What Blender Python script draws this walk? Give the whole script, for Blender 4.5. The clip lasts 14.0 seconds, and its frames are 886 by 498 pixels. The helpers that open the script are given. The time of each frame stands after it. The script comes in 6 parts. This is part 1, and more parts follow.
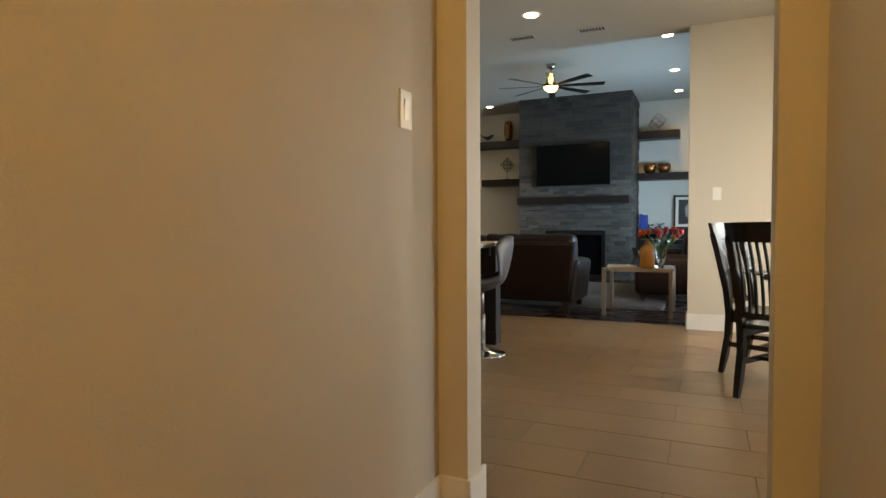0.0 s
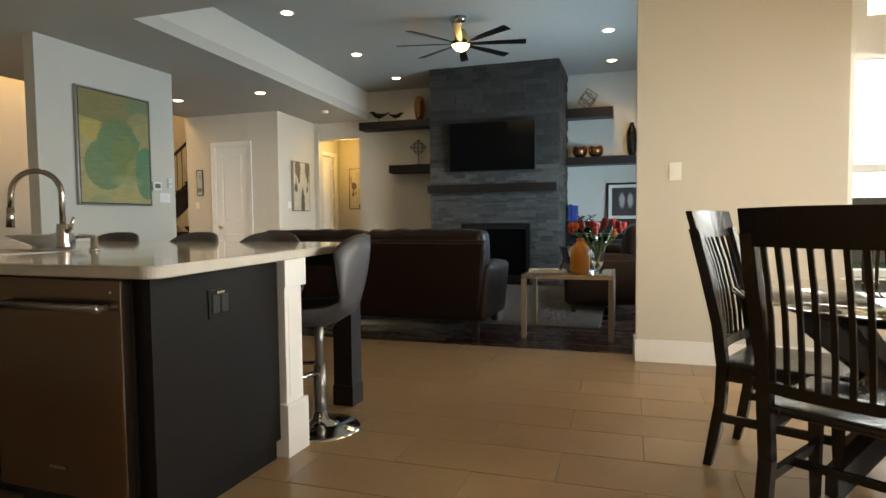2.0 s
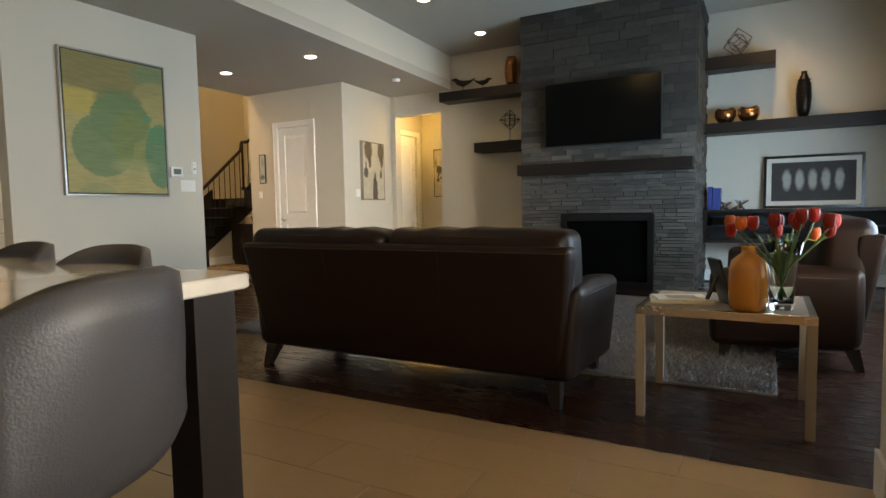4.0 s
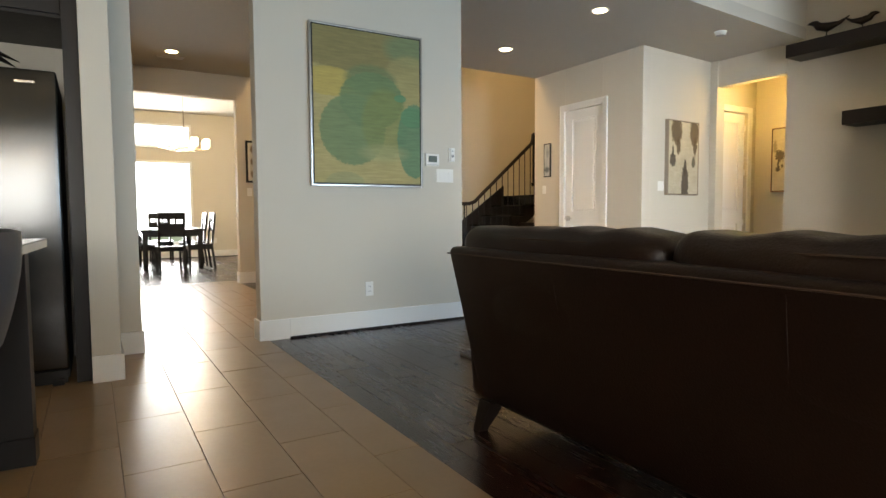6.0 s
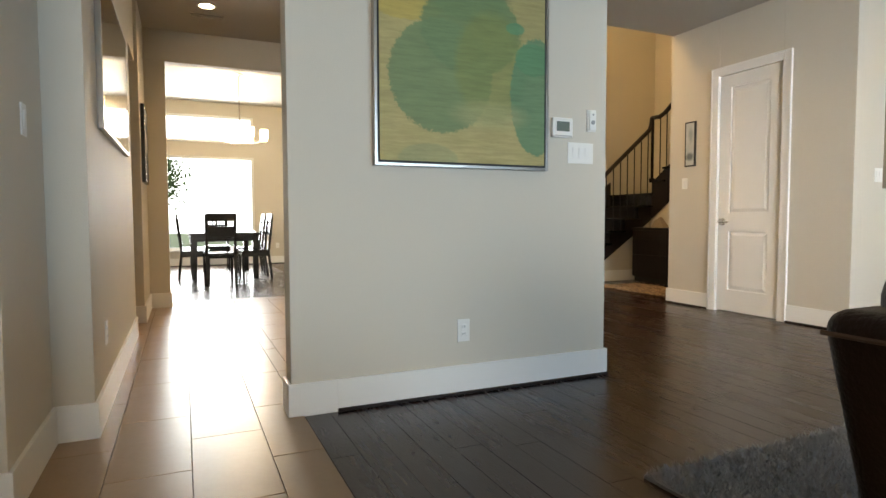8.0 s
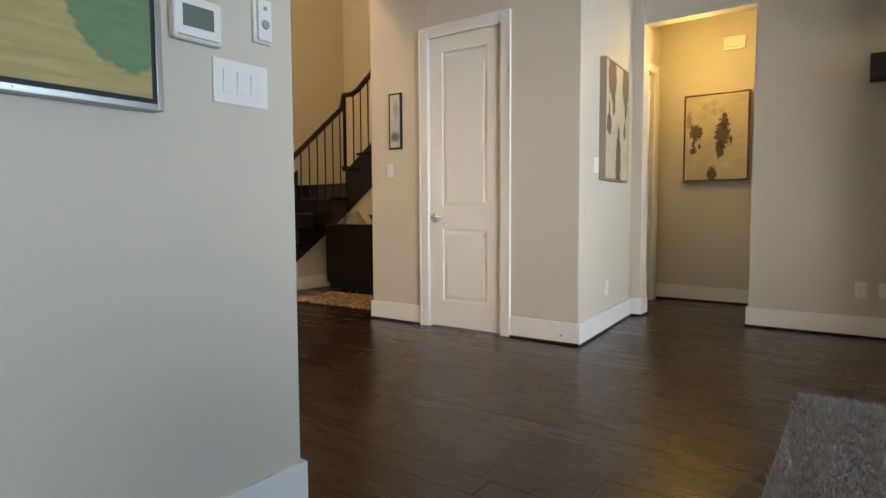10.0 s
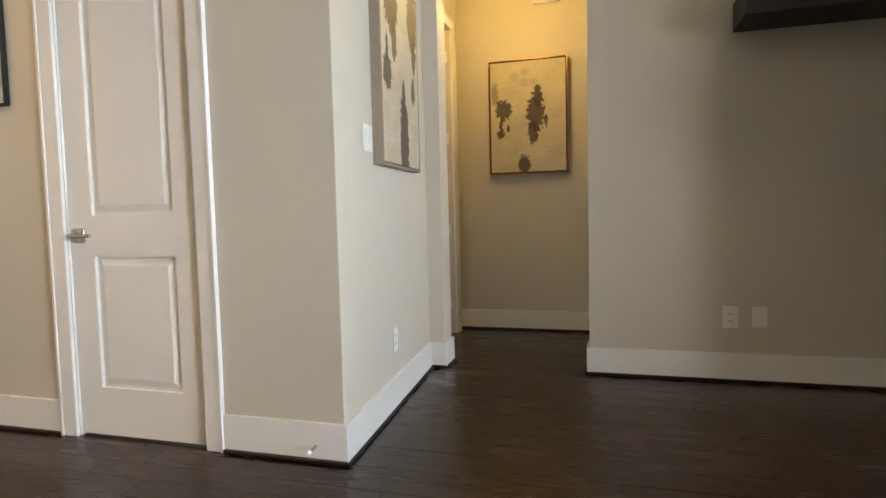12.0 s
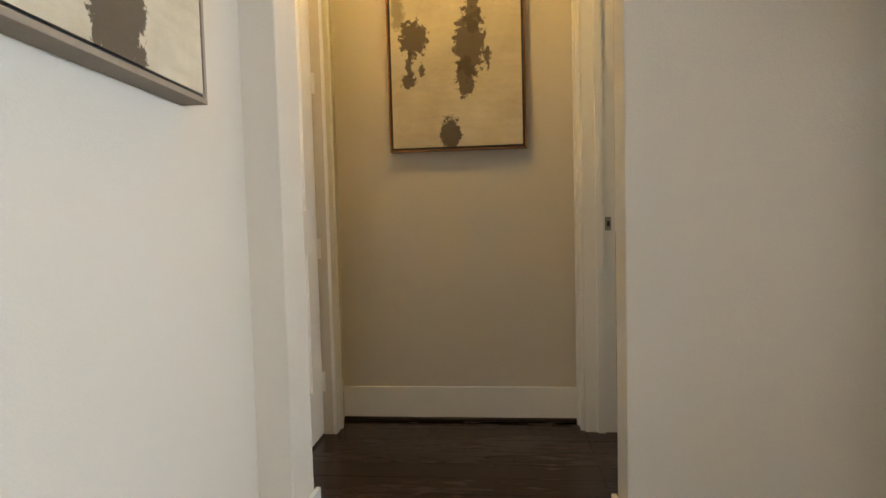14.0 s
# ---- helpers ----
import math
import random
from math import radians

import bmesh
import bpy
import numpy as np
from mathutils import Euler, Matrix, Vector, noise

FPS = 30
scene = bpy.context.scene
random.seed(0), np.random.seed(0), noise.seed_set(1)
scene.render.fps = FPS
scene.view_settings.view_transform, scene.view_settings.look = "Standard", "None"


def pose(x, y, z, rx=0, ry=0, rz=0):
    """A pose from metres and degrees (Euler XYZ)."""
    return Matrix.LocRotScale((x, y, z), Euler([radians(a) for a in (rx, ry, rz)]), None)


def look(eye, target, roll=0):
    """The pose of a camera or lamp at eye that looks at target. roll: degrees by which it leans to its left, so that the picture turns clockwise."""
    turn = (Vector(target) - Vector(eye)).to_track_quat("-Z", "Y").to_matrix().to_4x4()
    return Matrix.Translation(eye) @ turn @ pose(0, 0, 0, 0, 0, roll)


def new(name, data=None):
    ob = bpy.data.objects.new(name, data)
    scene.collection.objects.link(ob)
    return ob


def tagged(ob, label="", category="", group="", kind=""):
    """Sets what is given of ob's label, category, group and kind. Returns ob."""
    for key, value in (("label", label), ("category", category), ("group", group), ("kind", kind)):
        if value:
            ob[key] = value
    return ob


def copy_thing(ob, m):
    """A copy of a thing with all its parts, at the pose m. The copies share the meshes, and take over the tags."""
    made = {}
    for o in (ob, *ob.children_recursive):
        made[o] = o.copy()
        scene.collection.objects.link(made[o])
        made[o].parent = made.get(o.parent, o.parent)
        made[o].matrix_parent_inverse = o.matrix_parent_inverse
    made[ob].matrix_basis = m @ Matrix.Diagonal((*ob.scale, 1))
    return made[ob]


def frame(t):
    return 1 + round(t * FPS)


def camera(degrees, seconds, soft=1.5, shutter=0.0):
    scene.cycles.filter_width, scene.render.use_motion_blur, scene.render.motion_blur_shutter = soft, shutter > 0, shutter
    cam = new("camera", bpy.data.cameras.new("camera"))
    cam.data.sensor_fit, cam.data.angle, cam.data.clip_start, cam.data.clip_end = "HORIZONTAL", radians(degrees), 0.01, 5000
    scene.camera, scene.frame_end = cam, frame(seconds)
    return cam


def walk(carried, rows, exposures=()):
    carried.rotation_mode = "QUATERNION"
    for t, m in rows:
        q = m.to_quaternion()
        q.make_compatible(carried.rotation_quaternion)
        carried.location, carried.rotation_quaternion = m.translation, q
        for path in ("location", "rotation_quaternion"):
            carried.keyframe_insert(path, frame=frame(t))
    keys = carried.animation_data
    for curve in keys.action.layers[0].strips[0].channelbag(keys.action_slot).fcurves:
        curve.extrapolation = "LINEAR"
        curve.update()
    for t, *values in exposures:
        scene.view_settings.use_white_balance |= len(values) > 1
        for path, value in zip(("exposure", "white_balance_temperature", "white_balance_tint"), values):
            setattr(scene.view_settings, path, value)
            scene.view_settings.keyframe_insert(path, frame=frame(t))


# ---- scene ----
cam = camera(74.5, 14.0)
PATH = [
    (0, (0.771, -0.624, 1.063), (-0.05, 1.198, 0.985), -0.3),
    (0.5, (0.706, -0.157, 1.084), (0.012, 1.717, 1.001), -0.7),
    (1, (0.664, 0.325, 1.085), (0.038, 2.222, 0.988), -1.0),
    (1.5, (0.62, 0.833, 1.046), (0.012, 2.736, 0.944), -0.8),
    (2, (0.56, 1.338, 1.052), (-0.048, 3.241, 0.95), -0.6),
    (2.2, (0.545, 1.543, 1.045), (-0.066, 3.444, 0.938), -0.7),
    (4.3, (0.179, 3.612, 1.081), (-0.884, 5.3, 0.941), -0.6),
    (4.5, (0.141, 3.757, 1.079), (-0.989, 5.401, 0.942), -0.2),
    (5, (-0.029, 4.201, 1.074), (-1.402, 5.65, 0.939), -0.7),
    (5.5, (-0.291, 4.553, 1.03), (-1.874, 5.769, 0.908), -0.6),
    (6, (-0.616, 4.783, 1.022), (-2.327, 5.812, 0.9), -0.4),
    (6.5, (-1.047, 4.984, 1.03), (-2.868, 5.803, 0.911), -0.2),
    (7, (-1.544, 5.135, 1.01), (-3.399, 5.874, 0.894), -0.3),
    (7.2, (-1.767, 5.19, 1.003), (-3.627, 5.914, 0.885), -0.3),
    (9.3, (-3.412, 6.071, 0.98), (-4.881, 7.423, 0.863), -0.1),
    (9.5, (-3.603, 6.197, 1.004), (-4.964, 7.657, 0.874), -0.1),
    (10, (-3.853, 6.593, 1.003), (-5.023, 8.21, 0.871), -0.3),
    (10.5, (-4.071, 7.068, 1.001), (-5.026, 8.821, 0.873), -0.7),
    (11, (-4.227, 7.543, 0.992), (-5.013, 9.378, 0.87), -1.0),
    (11.5, (-4.388, 8.016, 1.01), (-5.062, 9.894, 0.882), -1.1),
    (12, (-4.493, 8.523, 1.012), (-5.055, 10.437, 0.882), -1.4),
    (12.5, (-4.643, 9.083, 0.976), (-5.105, 11.026, 0.862), -1.2),
    (13, (-4.73, 9.606, 0.954), (-5.102, 11.569, 0.858), -1.3),
    (13.5, (-4.821, 10.104, 0.982), (-5.15, 12.074, 0.878), -1.6),
    (14, (-4.953, 10.567, 0.989), (-5.159, 12.553, 0.879), -1.5),
]
walk(cam, [(t, look(eye, target, roll)) for t, eye, target, roll in PATH], [(0, 0.12, 7150, 10), (0.5, 0.26, 7000, 10), (1, 0.18, 7100, 10), (1.6, 0.06, 7200, 10), (2.2, 0.04, 7550, 10), (4.5, 0.08, 7900, 12), (5, 0.14, 7450, 12), (7.2, 0.28, 7250, 11), (9.5, 0.20, 6950, 12), (11, 0.08, 6600, 12), (12.5, 0.28, 6850, 13), (14, 0.34, 6950, 14)])

# ---- light ----
world = bpy.data.worlds.new("sky")
scene.world = world
world.use_nodes = True
wn = world.node_tree.nodes
sky = wn.new("ShaderNodeTexSky")
sky.sky_type, sky.sun_disc, sky.sun_elevation, sky.sun_rotation = "NISHITA", False, radians(42), radians(60)
world.node_tree.links.new(sky.outputs[0], wn["Background"].inputs[0])
wn["Background"].inputs[1].default_value = 0.15

sun = new("sun", bpy.data.lights.new("sun", "SUN"))
sun.data.energy, sun.data.angle, sun.data.color = 1.2, radians(12), (1.0, 0.95, 0.88)
sun.matrix_world = look((30, 40, 40), (0, 0, 0))

WARM = (1.0, 0.71, 0.36)
AMBER = (1.0, 0.65, 0.17)
DAY = (0.86, 0.94, 1.0)


def area_lamp(name, eye, target, w, h, watts, colour):
    """An area lamp standing in an opening for the sky's light."""
    lamp = new(name, bpy.data.lights.new(name, "AREA"))
    lamp.data.shape, lamp.data.size, lamp.data.size_y = "RECTANGLE", w, h
    lamp.data.energy, lamp.data.color = watts, colour
    lamp.matrix_world = look(eye, target)
    return lamp


def spot_lamp(name, x, y, z, watts, colour=WARM, cone=130, blend=0.9, radius=0.06):
    lamp = new(name, bpy.data.lights.new(name, "SPOT"))
    lamp.data.energy, lamp.data.color = watts, colour
    lamp.data.spot_size, lamp.data.spot_blend, lamp.data.shadow_soft_size = radians(cone), blend, radius
    lamp.location = (x, y, z)
    return lamp


def point_lamp(name, x, y, z, watts, colour=WARM, radius=0.08):
    lamp = new(name, bpy.data.lights.new(name, "POINT"))
    lamp.data.energy, lamp.data.color, lamp.data.shadow_soft_size = watts, colour, radius
    lamp.location = (x, y, z)
    return lamp


# the sky's light at the openings
area_lamp("dining_window_light", (-15.62, 6.0, 1.35), (-9, 6.0, 0.9), 1.75, 1.9, 210, DAY)
area_lamp("dining_upper_window_light", (-15.62, 6.0, 2.88), (-9, 6.0, 1.0), 1.75, 0.5, 60, DAY)
COOL = (0.42, 0.68, 1.0)
living_south = area_lamp("living_south_window_light", (1.80, 6.58, 1.35), (-5.6, 10.6, 1.2), 0.8, 1.4, 28, (0.92, 0.94, 0.95))
living_south.data.spread = radians(44)
living_north = area_lamp("living_north_window_light", (1.80, 8.75, 1.35), (-5.6, 10.0, 0.5), 2.1, 1.4, 195, COOL)
living_north.data.spread = radians(155)
area_lamp("nook_north_window_light", (2.56, 5.86, 1.93), (2.3, 3.0, 0.6), 1.15, 1.05, 35, DAY)
nook_lamp_east = area_lamp("nook_east_window_light", (3.75, 3.6, 1.45), (-5.4, 5.6, 0.2), 3.0, 1.4, 58, DAY)
nook_lamp_east.data.spread = radians(85)
area_lamp("bedroom_window_light", (-1.6, 14.4, 1.6), (-4, 14.0, 1.2), 1.4, 1.4, 40, DAY)

# ---- materials ----


def mat(name, c1, c2=None, rough=0.5, metal=0.0, scale=6.0, fine=60.0, bump=0.1, bscale=None, stretch=(1, 1, 1), random_amount=0.0, rough_vary=0.08, island=False, **extra):
    """A surface with variation at two scales, relief, and optional change from piece to piece."""
    m = bpy.data.materials.new(name)
    m.use_nodes = True
    n, l = m.node_tree.nodes, m.node_tree.links
    b = n["Principled BSDF"]
    c2 = c2 or tuple(v * 0.82 for v in c1)
    co = n.new("ShaderNodeTexCoord")
    mp = n.new("ShaderNodeMapping")
    mp.inputs["Scale"].default_value = stretch
    l.new(co.outputs["Object"], mp.inputs[0])
    vec = mp.outputs[0]
    info = n.new("ShaderNodeNewGeometry" if island else "ShaderNodeObjectInfo")
    pick = "Random Per Island" if island else "Random"
    if random_amount:
        add = n.new("ShaderNodeVectorMath")
        add.operation = "MULTIPLY_ADD"
        comb = n.new("ShaderNodeCombineXYZ")
        for i in range(3):
            l.new(info.outputs[pick], comb.inputs[i])
        l.new(comb.outputs[0], add.inputs[0])
        add.inputs[1].default_value = (37, 23, 51)
        l.new(vec, add.inputs[2])
        vec = add.outputs[0]
    big, small = n.new("ShaderNodeTexNoise"), n.new("ShaderNodeTexNoise")
    for t, s, d in ((big, scale, 4), (small, fine, 5)):
        t.inputs["Scale"].default_value, t.inputs["Detail"].default_value = s, d
        l.new(vec, t.inputs[0])
    half = n.new("ShaderNodeMath")
    half.operation = "MULTIPLY_ADD"
    l.new(small.outputs["Fac"], half.inputs[0])
    half.inputs[1].default_value = 0.45
    mul = n.new("ShaderNodeMath")
    mul.operation = "MULTIPLY"
    l.new(big.outputs["Fac"], mul.inputs[0])
    mul.inputs[1].default_value = 0.6
    l.new(mul.outputs[0], half.inputs[2])
    mix = n.new("ShaderNodeMix")
    mix.data_type = "RGBA"
    l.new(half.outputs[0], mix.inputs[0])
    mix.inputs[6].default_value, mix.inputs[7].default_value = (*c1, 1), (*c2, 1)
    out = mix.outputs[2]
    if random_amount:
        hsv = n.new("ShaderNodeHueSaturation")
        mr = n.new("ShaderNodeMapRange")
        l.new(info.outputs[pick], mr.inputs[0])
        mr.inputs[3].default_value, mr.inputs[4].default_value = 1 - random_amount, 1 + random_amount
        l.new(mr.outputs[0], hsv.inputs["Value"])
        l.new(out, hsv.inputs["Color"])
        out = hsv.outputs[0]
    l.new(out, b.inputs["Base Color"])
    rr = n.new("ShaderNodeMapRange")
    l.new(half.outputs[0], rr.inputs[0])
    rr.inputs[3].default_value, rr.inputs[4].default_value = max(0.02, rough - rough_vary), min(1, rough + rough_vary)
    l.new(rr.outputs[0], b.inputs["Roughness"])
    b.inputs["Metallic"].default_value = metal
    if bump:
        bp = n.new("ShaderNodeBump")
        bp.inputs["Strength"].default_value, bp.inputs["Distance"].default_value = bump, 0.01
        src = small
        if bscale:
            src = n.new("ShaderNodeTexNoise")
            src.inputs["Scale"].default_value, src.inputs["Detail"].default_value = bscale, 3
            l.new(vec, src.inputs[0])
        l.new(src.outputs["Fac"], bp.inputs["Height"])
        l.new(bp.outputs[0], b.inputs["Normal"])
    for key, value in extra.items():
        b.inputs[key.replace("_", " ")].default_value = value
    return m


def glow(name, colour, strength):
    m = bpy.data.materials.new(name)
    m.use_nodes = True
    b = m.node_tree.nodes["Principled BSDF"]
    b.inputs["Base Color"].default_value = (*colour, 1)
    b.inputs["Emission Color"].default_value, b.inputs["Emission Strength"].default_value = (*colour, 1), strength
    return m


def glass(name, colour=(1, 1, 1), rough=0.0, ior=1.45):
    m = bpy.data.materials.new(name)
    m.use_nodes = True
    b = m.node_tree.nodes["Principled BSDF"]
    b.inputs["Base Color"].default_value = (*colour, 1)
    b.inputs["Transmission Weight"].default_value, b.inputs["Roughness"].default_value, b.inputs["IOR"].default_value = 1, rough, ior
    return m


def painting(name, base1, base2, shapes, wobble=0.12, bands=3.0, streaks=0.10, ragged=0.0):
    """Paint on canvas: a streaked ground and soft-edged forms (x, z, half width, half height, colour, softness), in metres from the centre."""
    m = bpy.data.materials.new(name)
    m.use_nodes = True
    n, l = m.node_tree.nodes, m.node_tree.links
    b = n["Principled BSDF"]
    b.inputs["Roughness"].default_value = 0.6
    co = n.new("ShaderNodeTexCoord")
    mp = n.new("ShaderNodeMapping")
    mp.inputs["Scale"].default_value = (1.2, 1, bands)
    l.new(co.outputs["Object"], mp.inputs[0])
    ground = n.new("ShaderNodeTexNoise")
    ground.inputs["Scale"].default_value, ground.inputs["Detail"].default_value, ground.inputs["Roughness"].default_value = 2.6, 7, 0.65
    l.new(mp.outputs[0], ground.inputs[0])
    ramp = n.new("ShaderNodeMapRange")
    l.new(ground.outputs["Fac"], ramp.inputs[0])
    ramp.inputs[1].default_value, ramp.inputs[2].default_value = 0.36, 0.64
    mix = n.new("ShaderNodeMix")
    mix.data_type = "RGBA"
    l.new(ramp.outputs[0], mix.inputs[0])
    mix.inputs[6].default_value, mix.inputs[7].default_value = (*base1, 1), (*base2, 1)
    colour = mix.outputs[2]
    warp = n.new("ShaderNodeTexNoise")
    warp.inputs["Scale"].default_value, warp.inputs["Detail"].default_value, warp.inputs["Roughness"].default_value = 17, 8, 0.75
    l.new(co.outputs["Object"], warp.inputs[0])
    shift = n.new("ShaderNodeVectorMath")
    shift.operation = "MULTIPLY_ADD"
    l.new(warp.outputs["Color"], shift.inputs[0])
    shift.inputs[1].default_value = (wobble, 0, wobble)
    l.new(co.outputs["Object"], shift.inputs[2])
    crumb = n.new("ShaderNodeTexNoise")
    crumb.inputs["Scale"].default_value, crumb.inputs["Detail"].default_value, crumb.inputs["Roughness"].default_value = 42, 6, 0.7
    l.new(co.outputs["Object"], crumb.inputs[0])
    edge = n.new("ShaderNodeMapRange")
    l.new(crumb.outputs["Fac"], edge.inputs[0])
    edge.inputs[1].default_value, edge.inputs[2].default_value = 0.3, 0.7
    edge.inputs[3].default_value, edge.inputs[4].default_value = -ragged, ragged
    for x, z, rx, rz, c, soft in shapes:
        sub = n.new("ShaderNodeVectorMath")
        sub.operation = "SUBTRACT"
        l.new(shift.outputs[0], sub.inputs[0])
        sub.inputs[1].default_value = (x + wobble / 2, 0, z + wobble / 2)
        sc = n.new("ShaderNodeVectorMath")
        sc.operation = "MULTIPLY"
        l.new(sub.outputs[0], sc.inputs[0])
        sc.inputs[1].default_value = (1 / rx, 0, 1 / rz)
        ln = n.new("ShaderNodeVectorMath")
        ln.operation = "LENGTH"
        l.new(sc.outputs[0], ln.inputs[0])
        worn = n.new("ShaderNodeMath")
        l.new(ln.outputs["Value"], worn.inputs[0])
        l.new(edge.outputs[0], worn.inputs[1])
        mr = n.new("ShaderNodeMapRange")
        l.new(worn.outputs[0], mr.inputs[0])
        mr.inputs[1].default_value, mr.inputs[2].default_value = 1 - soft, 1 + soft
        mr.inputs[3].default_value, mr.inputs[4].default_value = c[3] if len(c) > 3 else 0.9, 0
        mx = n.new("ShaderNodeMix")
        mx.data_type = "RGBA"
        l.new(mr.outputs[0], mx.inputs[0])
        l.new(colour, mx.inputs[6])
        mx.inputs[7].default_value = (*c[:3], 1)
        colour = mx.outputs[2]
    mp2 = n.new("ShaderNodeMapping")
    mp2.inputs["Scale"].default_value = (1.6, 1, 16)
    l.new(shift.outputs[0], mp2.inputs[0])
    streak = n.new("ShaderNodeTexNoise")
    streak.inputs["Scale"].default_value, streak.inputs["Detail"].default_value, streak.inputs["Roughness"].default_value = 3.2, 8, 0.7
    l.new(mp2.outputs[0], streak.inputs[0])
    sm = n.new("ShaderNodeMapRange")
    l.new(streak.outputs["Fac"], sm.inputs[0])
    sm.inputs[1].default_value, sm.inputs[2].default_value, sm.inputs[3].default_value, sm.inputs[4].default_value = 0.3, 0.7, 1 - streaks, 1 + streaks * 0.7
    tone = n.new("ShaderNodeHueSaturation")
    l.new(sm.outputs[0], tone.inputs["Value"])
    l.new(colour, tone.inputs["Color"])
    colour = tone.outputs[0]
    l.new(colour, b.inputs["Base Color"])
    weave = n.new("ShaderNodeTexNoise")
    weave.inputs["Scale"].default_value = 260
    l.new(co.outputs["Object"], weave.inputs[0])
    bp = n.new("ShaderNodeBump")
    bp.inputs["Strength"].default_value, bp.inputs["Distance"].default_value = 0.25, 0.004
    l.new(weave.outputs["Fac"], bp.inputs["Height"])
    l.new(bp.outputs[0], b.inputs["Normal"])
    return m


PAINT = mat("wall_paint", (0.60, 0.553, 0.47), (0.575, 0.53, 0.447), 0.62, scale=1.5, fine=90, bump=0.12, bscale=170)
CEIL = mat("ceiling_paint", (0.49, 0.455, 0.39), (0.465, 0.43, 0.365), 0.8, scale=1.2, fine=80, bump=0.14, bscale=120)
STAIRWALL = mat("stair_wall_paint", (0.60, 0.55, 0.45), (0.57, 0.52, 0.42), 0.7, scale=1.5, fine=90, bump=0.1, bscale=170)
TRIM = mat("white_trim_paint", (0.80, 0.79, 0.76), (0.77, 0.76, 0.73), 0.32, scale=3, fine=40, bump=0.03)
PLASTIC = mat("white_plastic", (0.80, 0.79, 0.75), (0.78, 0.77, 0.73), 0.35, scale=5, bump=0)
GREYPLASTIC = mat("grey_plastic", (0.35, 0.36, 0.36), None, 0.4, bump=0)
TILE = mat("taupe_porcelain_tile", (0.285, 0.184, 0.098), (0.215, 0.136, 0.069), 0.31, scale=5, fine=45, bump=0.05, bscale=14, random_amount=0.07, rough_vary=0.06)
GROUT = mat("tile_grout", (0.155, 0.104, 0.062), None, 0.9, bump=0.2)
PLANK = mat("dark_scraped_wood", (0.025, 0.0085, 0.005), (0.015, 0.0054, 0.0033), 0.27, scale=2.2, fine=24, bump=0.07, bscale=17, stretch=(0.35, 2.2, 1), random_amount=0.13, rough_vary=0.025)
PLANKGAP = mat("floor_joint", (0.008, 0.005, 0.004), None, 0.8, bump=0)
ESPRESSO = mat("espresso_wood", (0.015, 0.0092, 0.0072), (0.008, 0.0052, 0.0043), 0.46, scale=4, fine=30, bump=0.06, stretch=(1, 1, 0.2), Specular_IOR_Level=0.34)
BLACKWOOD = mat("black_stained_wood", (0.013, 0.010, 0.009), (0.007, 0.006, 0.005), 0.24, scale=5, fine=30, bump=0.05, stretch=(1, 1, 0.25))
CABINET = mat("dark_cabinet_paint", (0.0068, 0.0056, 0.0052), (0.0046, 0.0038, 0.0036), 0.5, scale=4, fine=40, bump=0.03, Specular_IOR_Level=0.22)
LEATHER = mat("dark_brown_leather", (0.0155, 0.0064, 0.0038), (0.0075, 0.0034, 0.0023), 0.41, scale=5, fine=90, bump=0.22, bscale=160, Specular_IOR_Level=0.24)
GREYLEATHER = mat("grey_leather", (0.058, 0.056, 0.062), (0.042, 0.040, 0.045), 0.42, scale=5, fine=90, bump=0.12, bscale=220)
STITCH = mat("leather_stitching", (0.045, 0.024, 0.013), None, 0.7, bump=0)
STEEL = mat("brushed_stainless_steel", (0.29, 0.275, 0.26), (0.28, 0.265, 0.25), 0.33, 0.95, scale=3, fine=30, bump=0.0, rough_vary=0.015)
# plain stainless steel; warm reflections of floor and hall put into its brown tint
WARMTINTSTEEL = mat("stainless_steel_reflection_tint", (0.26, 0.175, 0.125), (0.25, 0.17, 0.12), 0.22, 0.97, scale=2, fine=60, bump=0.0, rough_vary=0.01)


def brushed(m, amount):
    """Grain that draws reflections out sideways."""
    n, l = m.node_tree.nodes, m.node_tree.links
    tangent = n.new("ShaderNodeTangent")
    tangent.direction_type, tangent.axis = "RADIAL", "Z"
    b = n["Principled BSDF"]
    b.inputs["Anisotropic"].default_value = amount
    l.new(tangent.outputs[0], b.inputs["Tangent"])
    return m


FRIDGESTEEL = brushed(mat("sideways_brushed_steel", (0.095, 0.093, 0.091), (0.088, 0.086, 0.084), 0.25, 0.97, scale=3, fine=30, bump=0.0, rough_vary=0.015), 0.85)
CHROME = mat("polished_chrome", (0.75, 0.74, 0.72), (0.7, 0.69, 0.67), 0.10, 1.0, bump=0, rough_vary=0.03)
NICKEL = mat("brushed_nickel", (0.55, 0.50, 0.44), (0.48, 0.43, 0.38), 0.25, 1.0, bump=0)
BRONZE = mat("warm_bronze_metal", (0.50, 0.24, 0.10), (0.34, 0.15, 0.06), 0.22, 0.95, scale=12, bump=0.05)
DARKMETAL = mat("dark_bronze_metal", (0.035, 0.027, 0.022), (0.02, 0.015, 0.012), 0.38, 0.8, bump=0.03)
IRON = mat("black_iron", (0.015, 0.014, 0.014), None, 0.45, 0.6, bump=0.04)
SILVER = mat("silver_leaf_frame", (0.46, 0.43, 0.38), (0.34, 0.31, 0.27), 0.3, 0.9, scale=10, bump=0.05)
FRAMETAUPE = mat("taupe_canvas_edge", (0.30, 0.24, 0.18), (0.25, 0.20, 0.15), 0.6, scale=20, bump=0.1)
BLACKGLOSS = mat("black_gloss_glass", (0.003, 0.003, 0.003), None, 0.22, bump=0, rough_vary=0.02, Specular_IOR_Level=0.12)
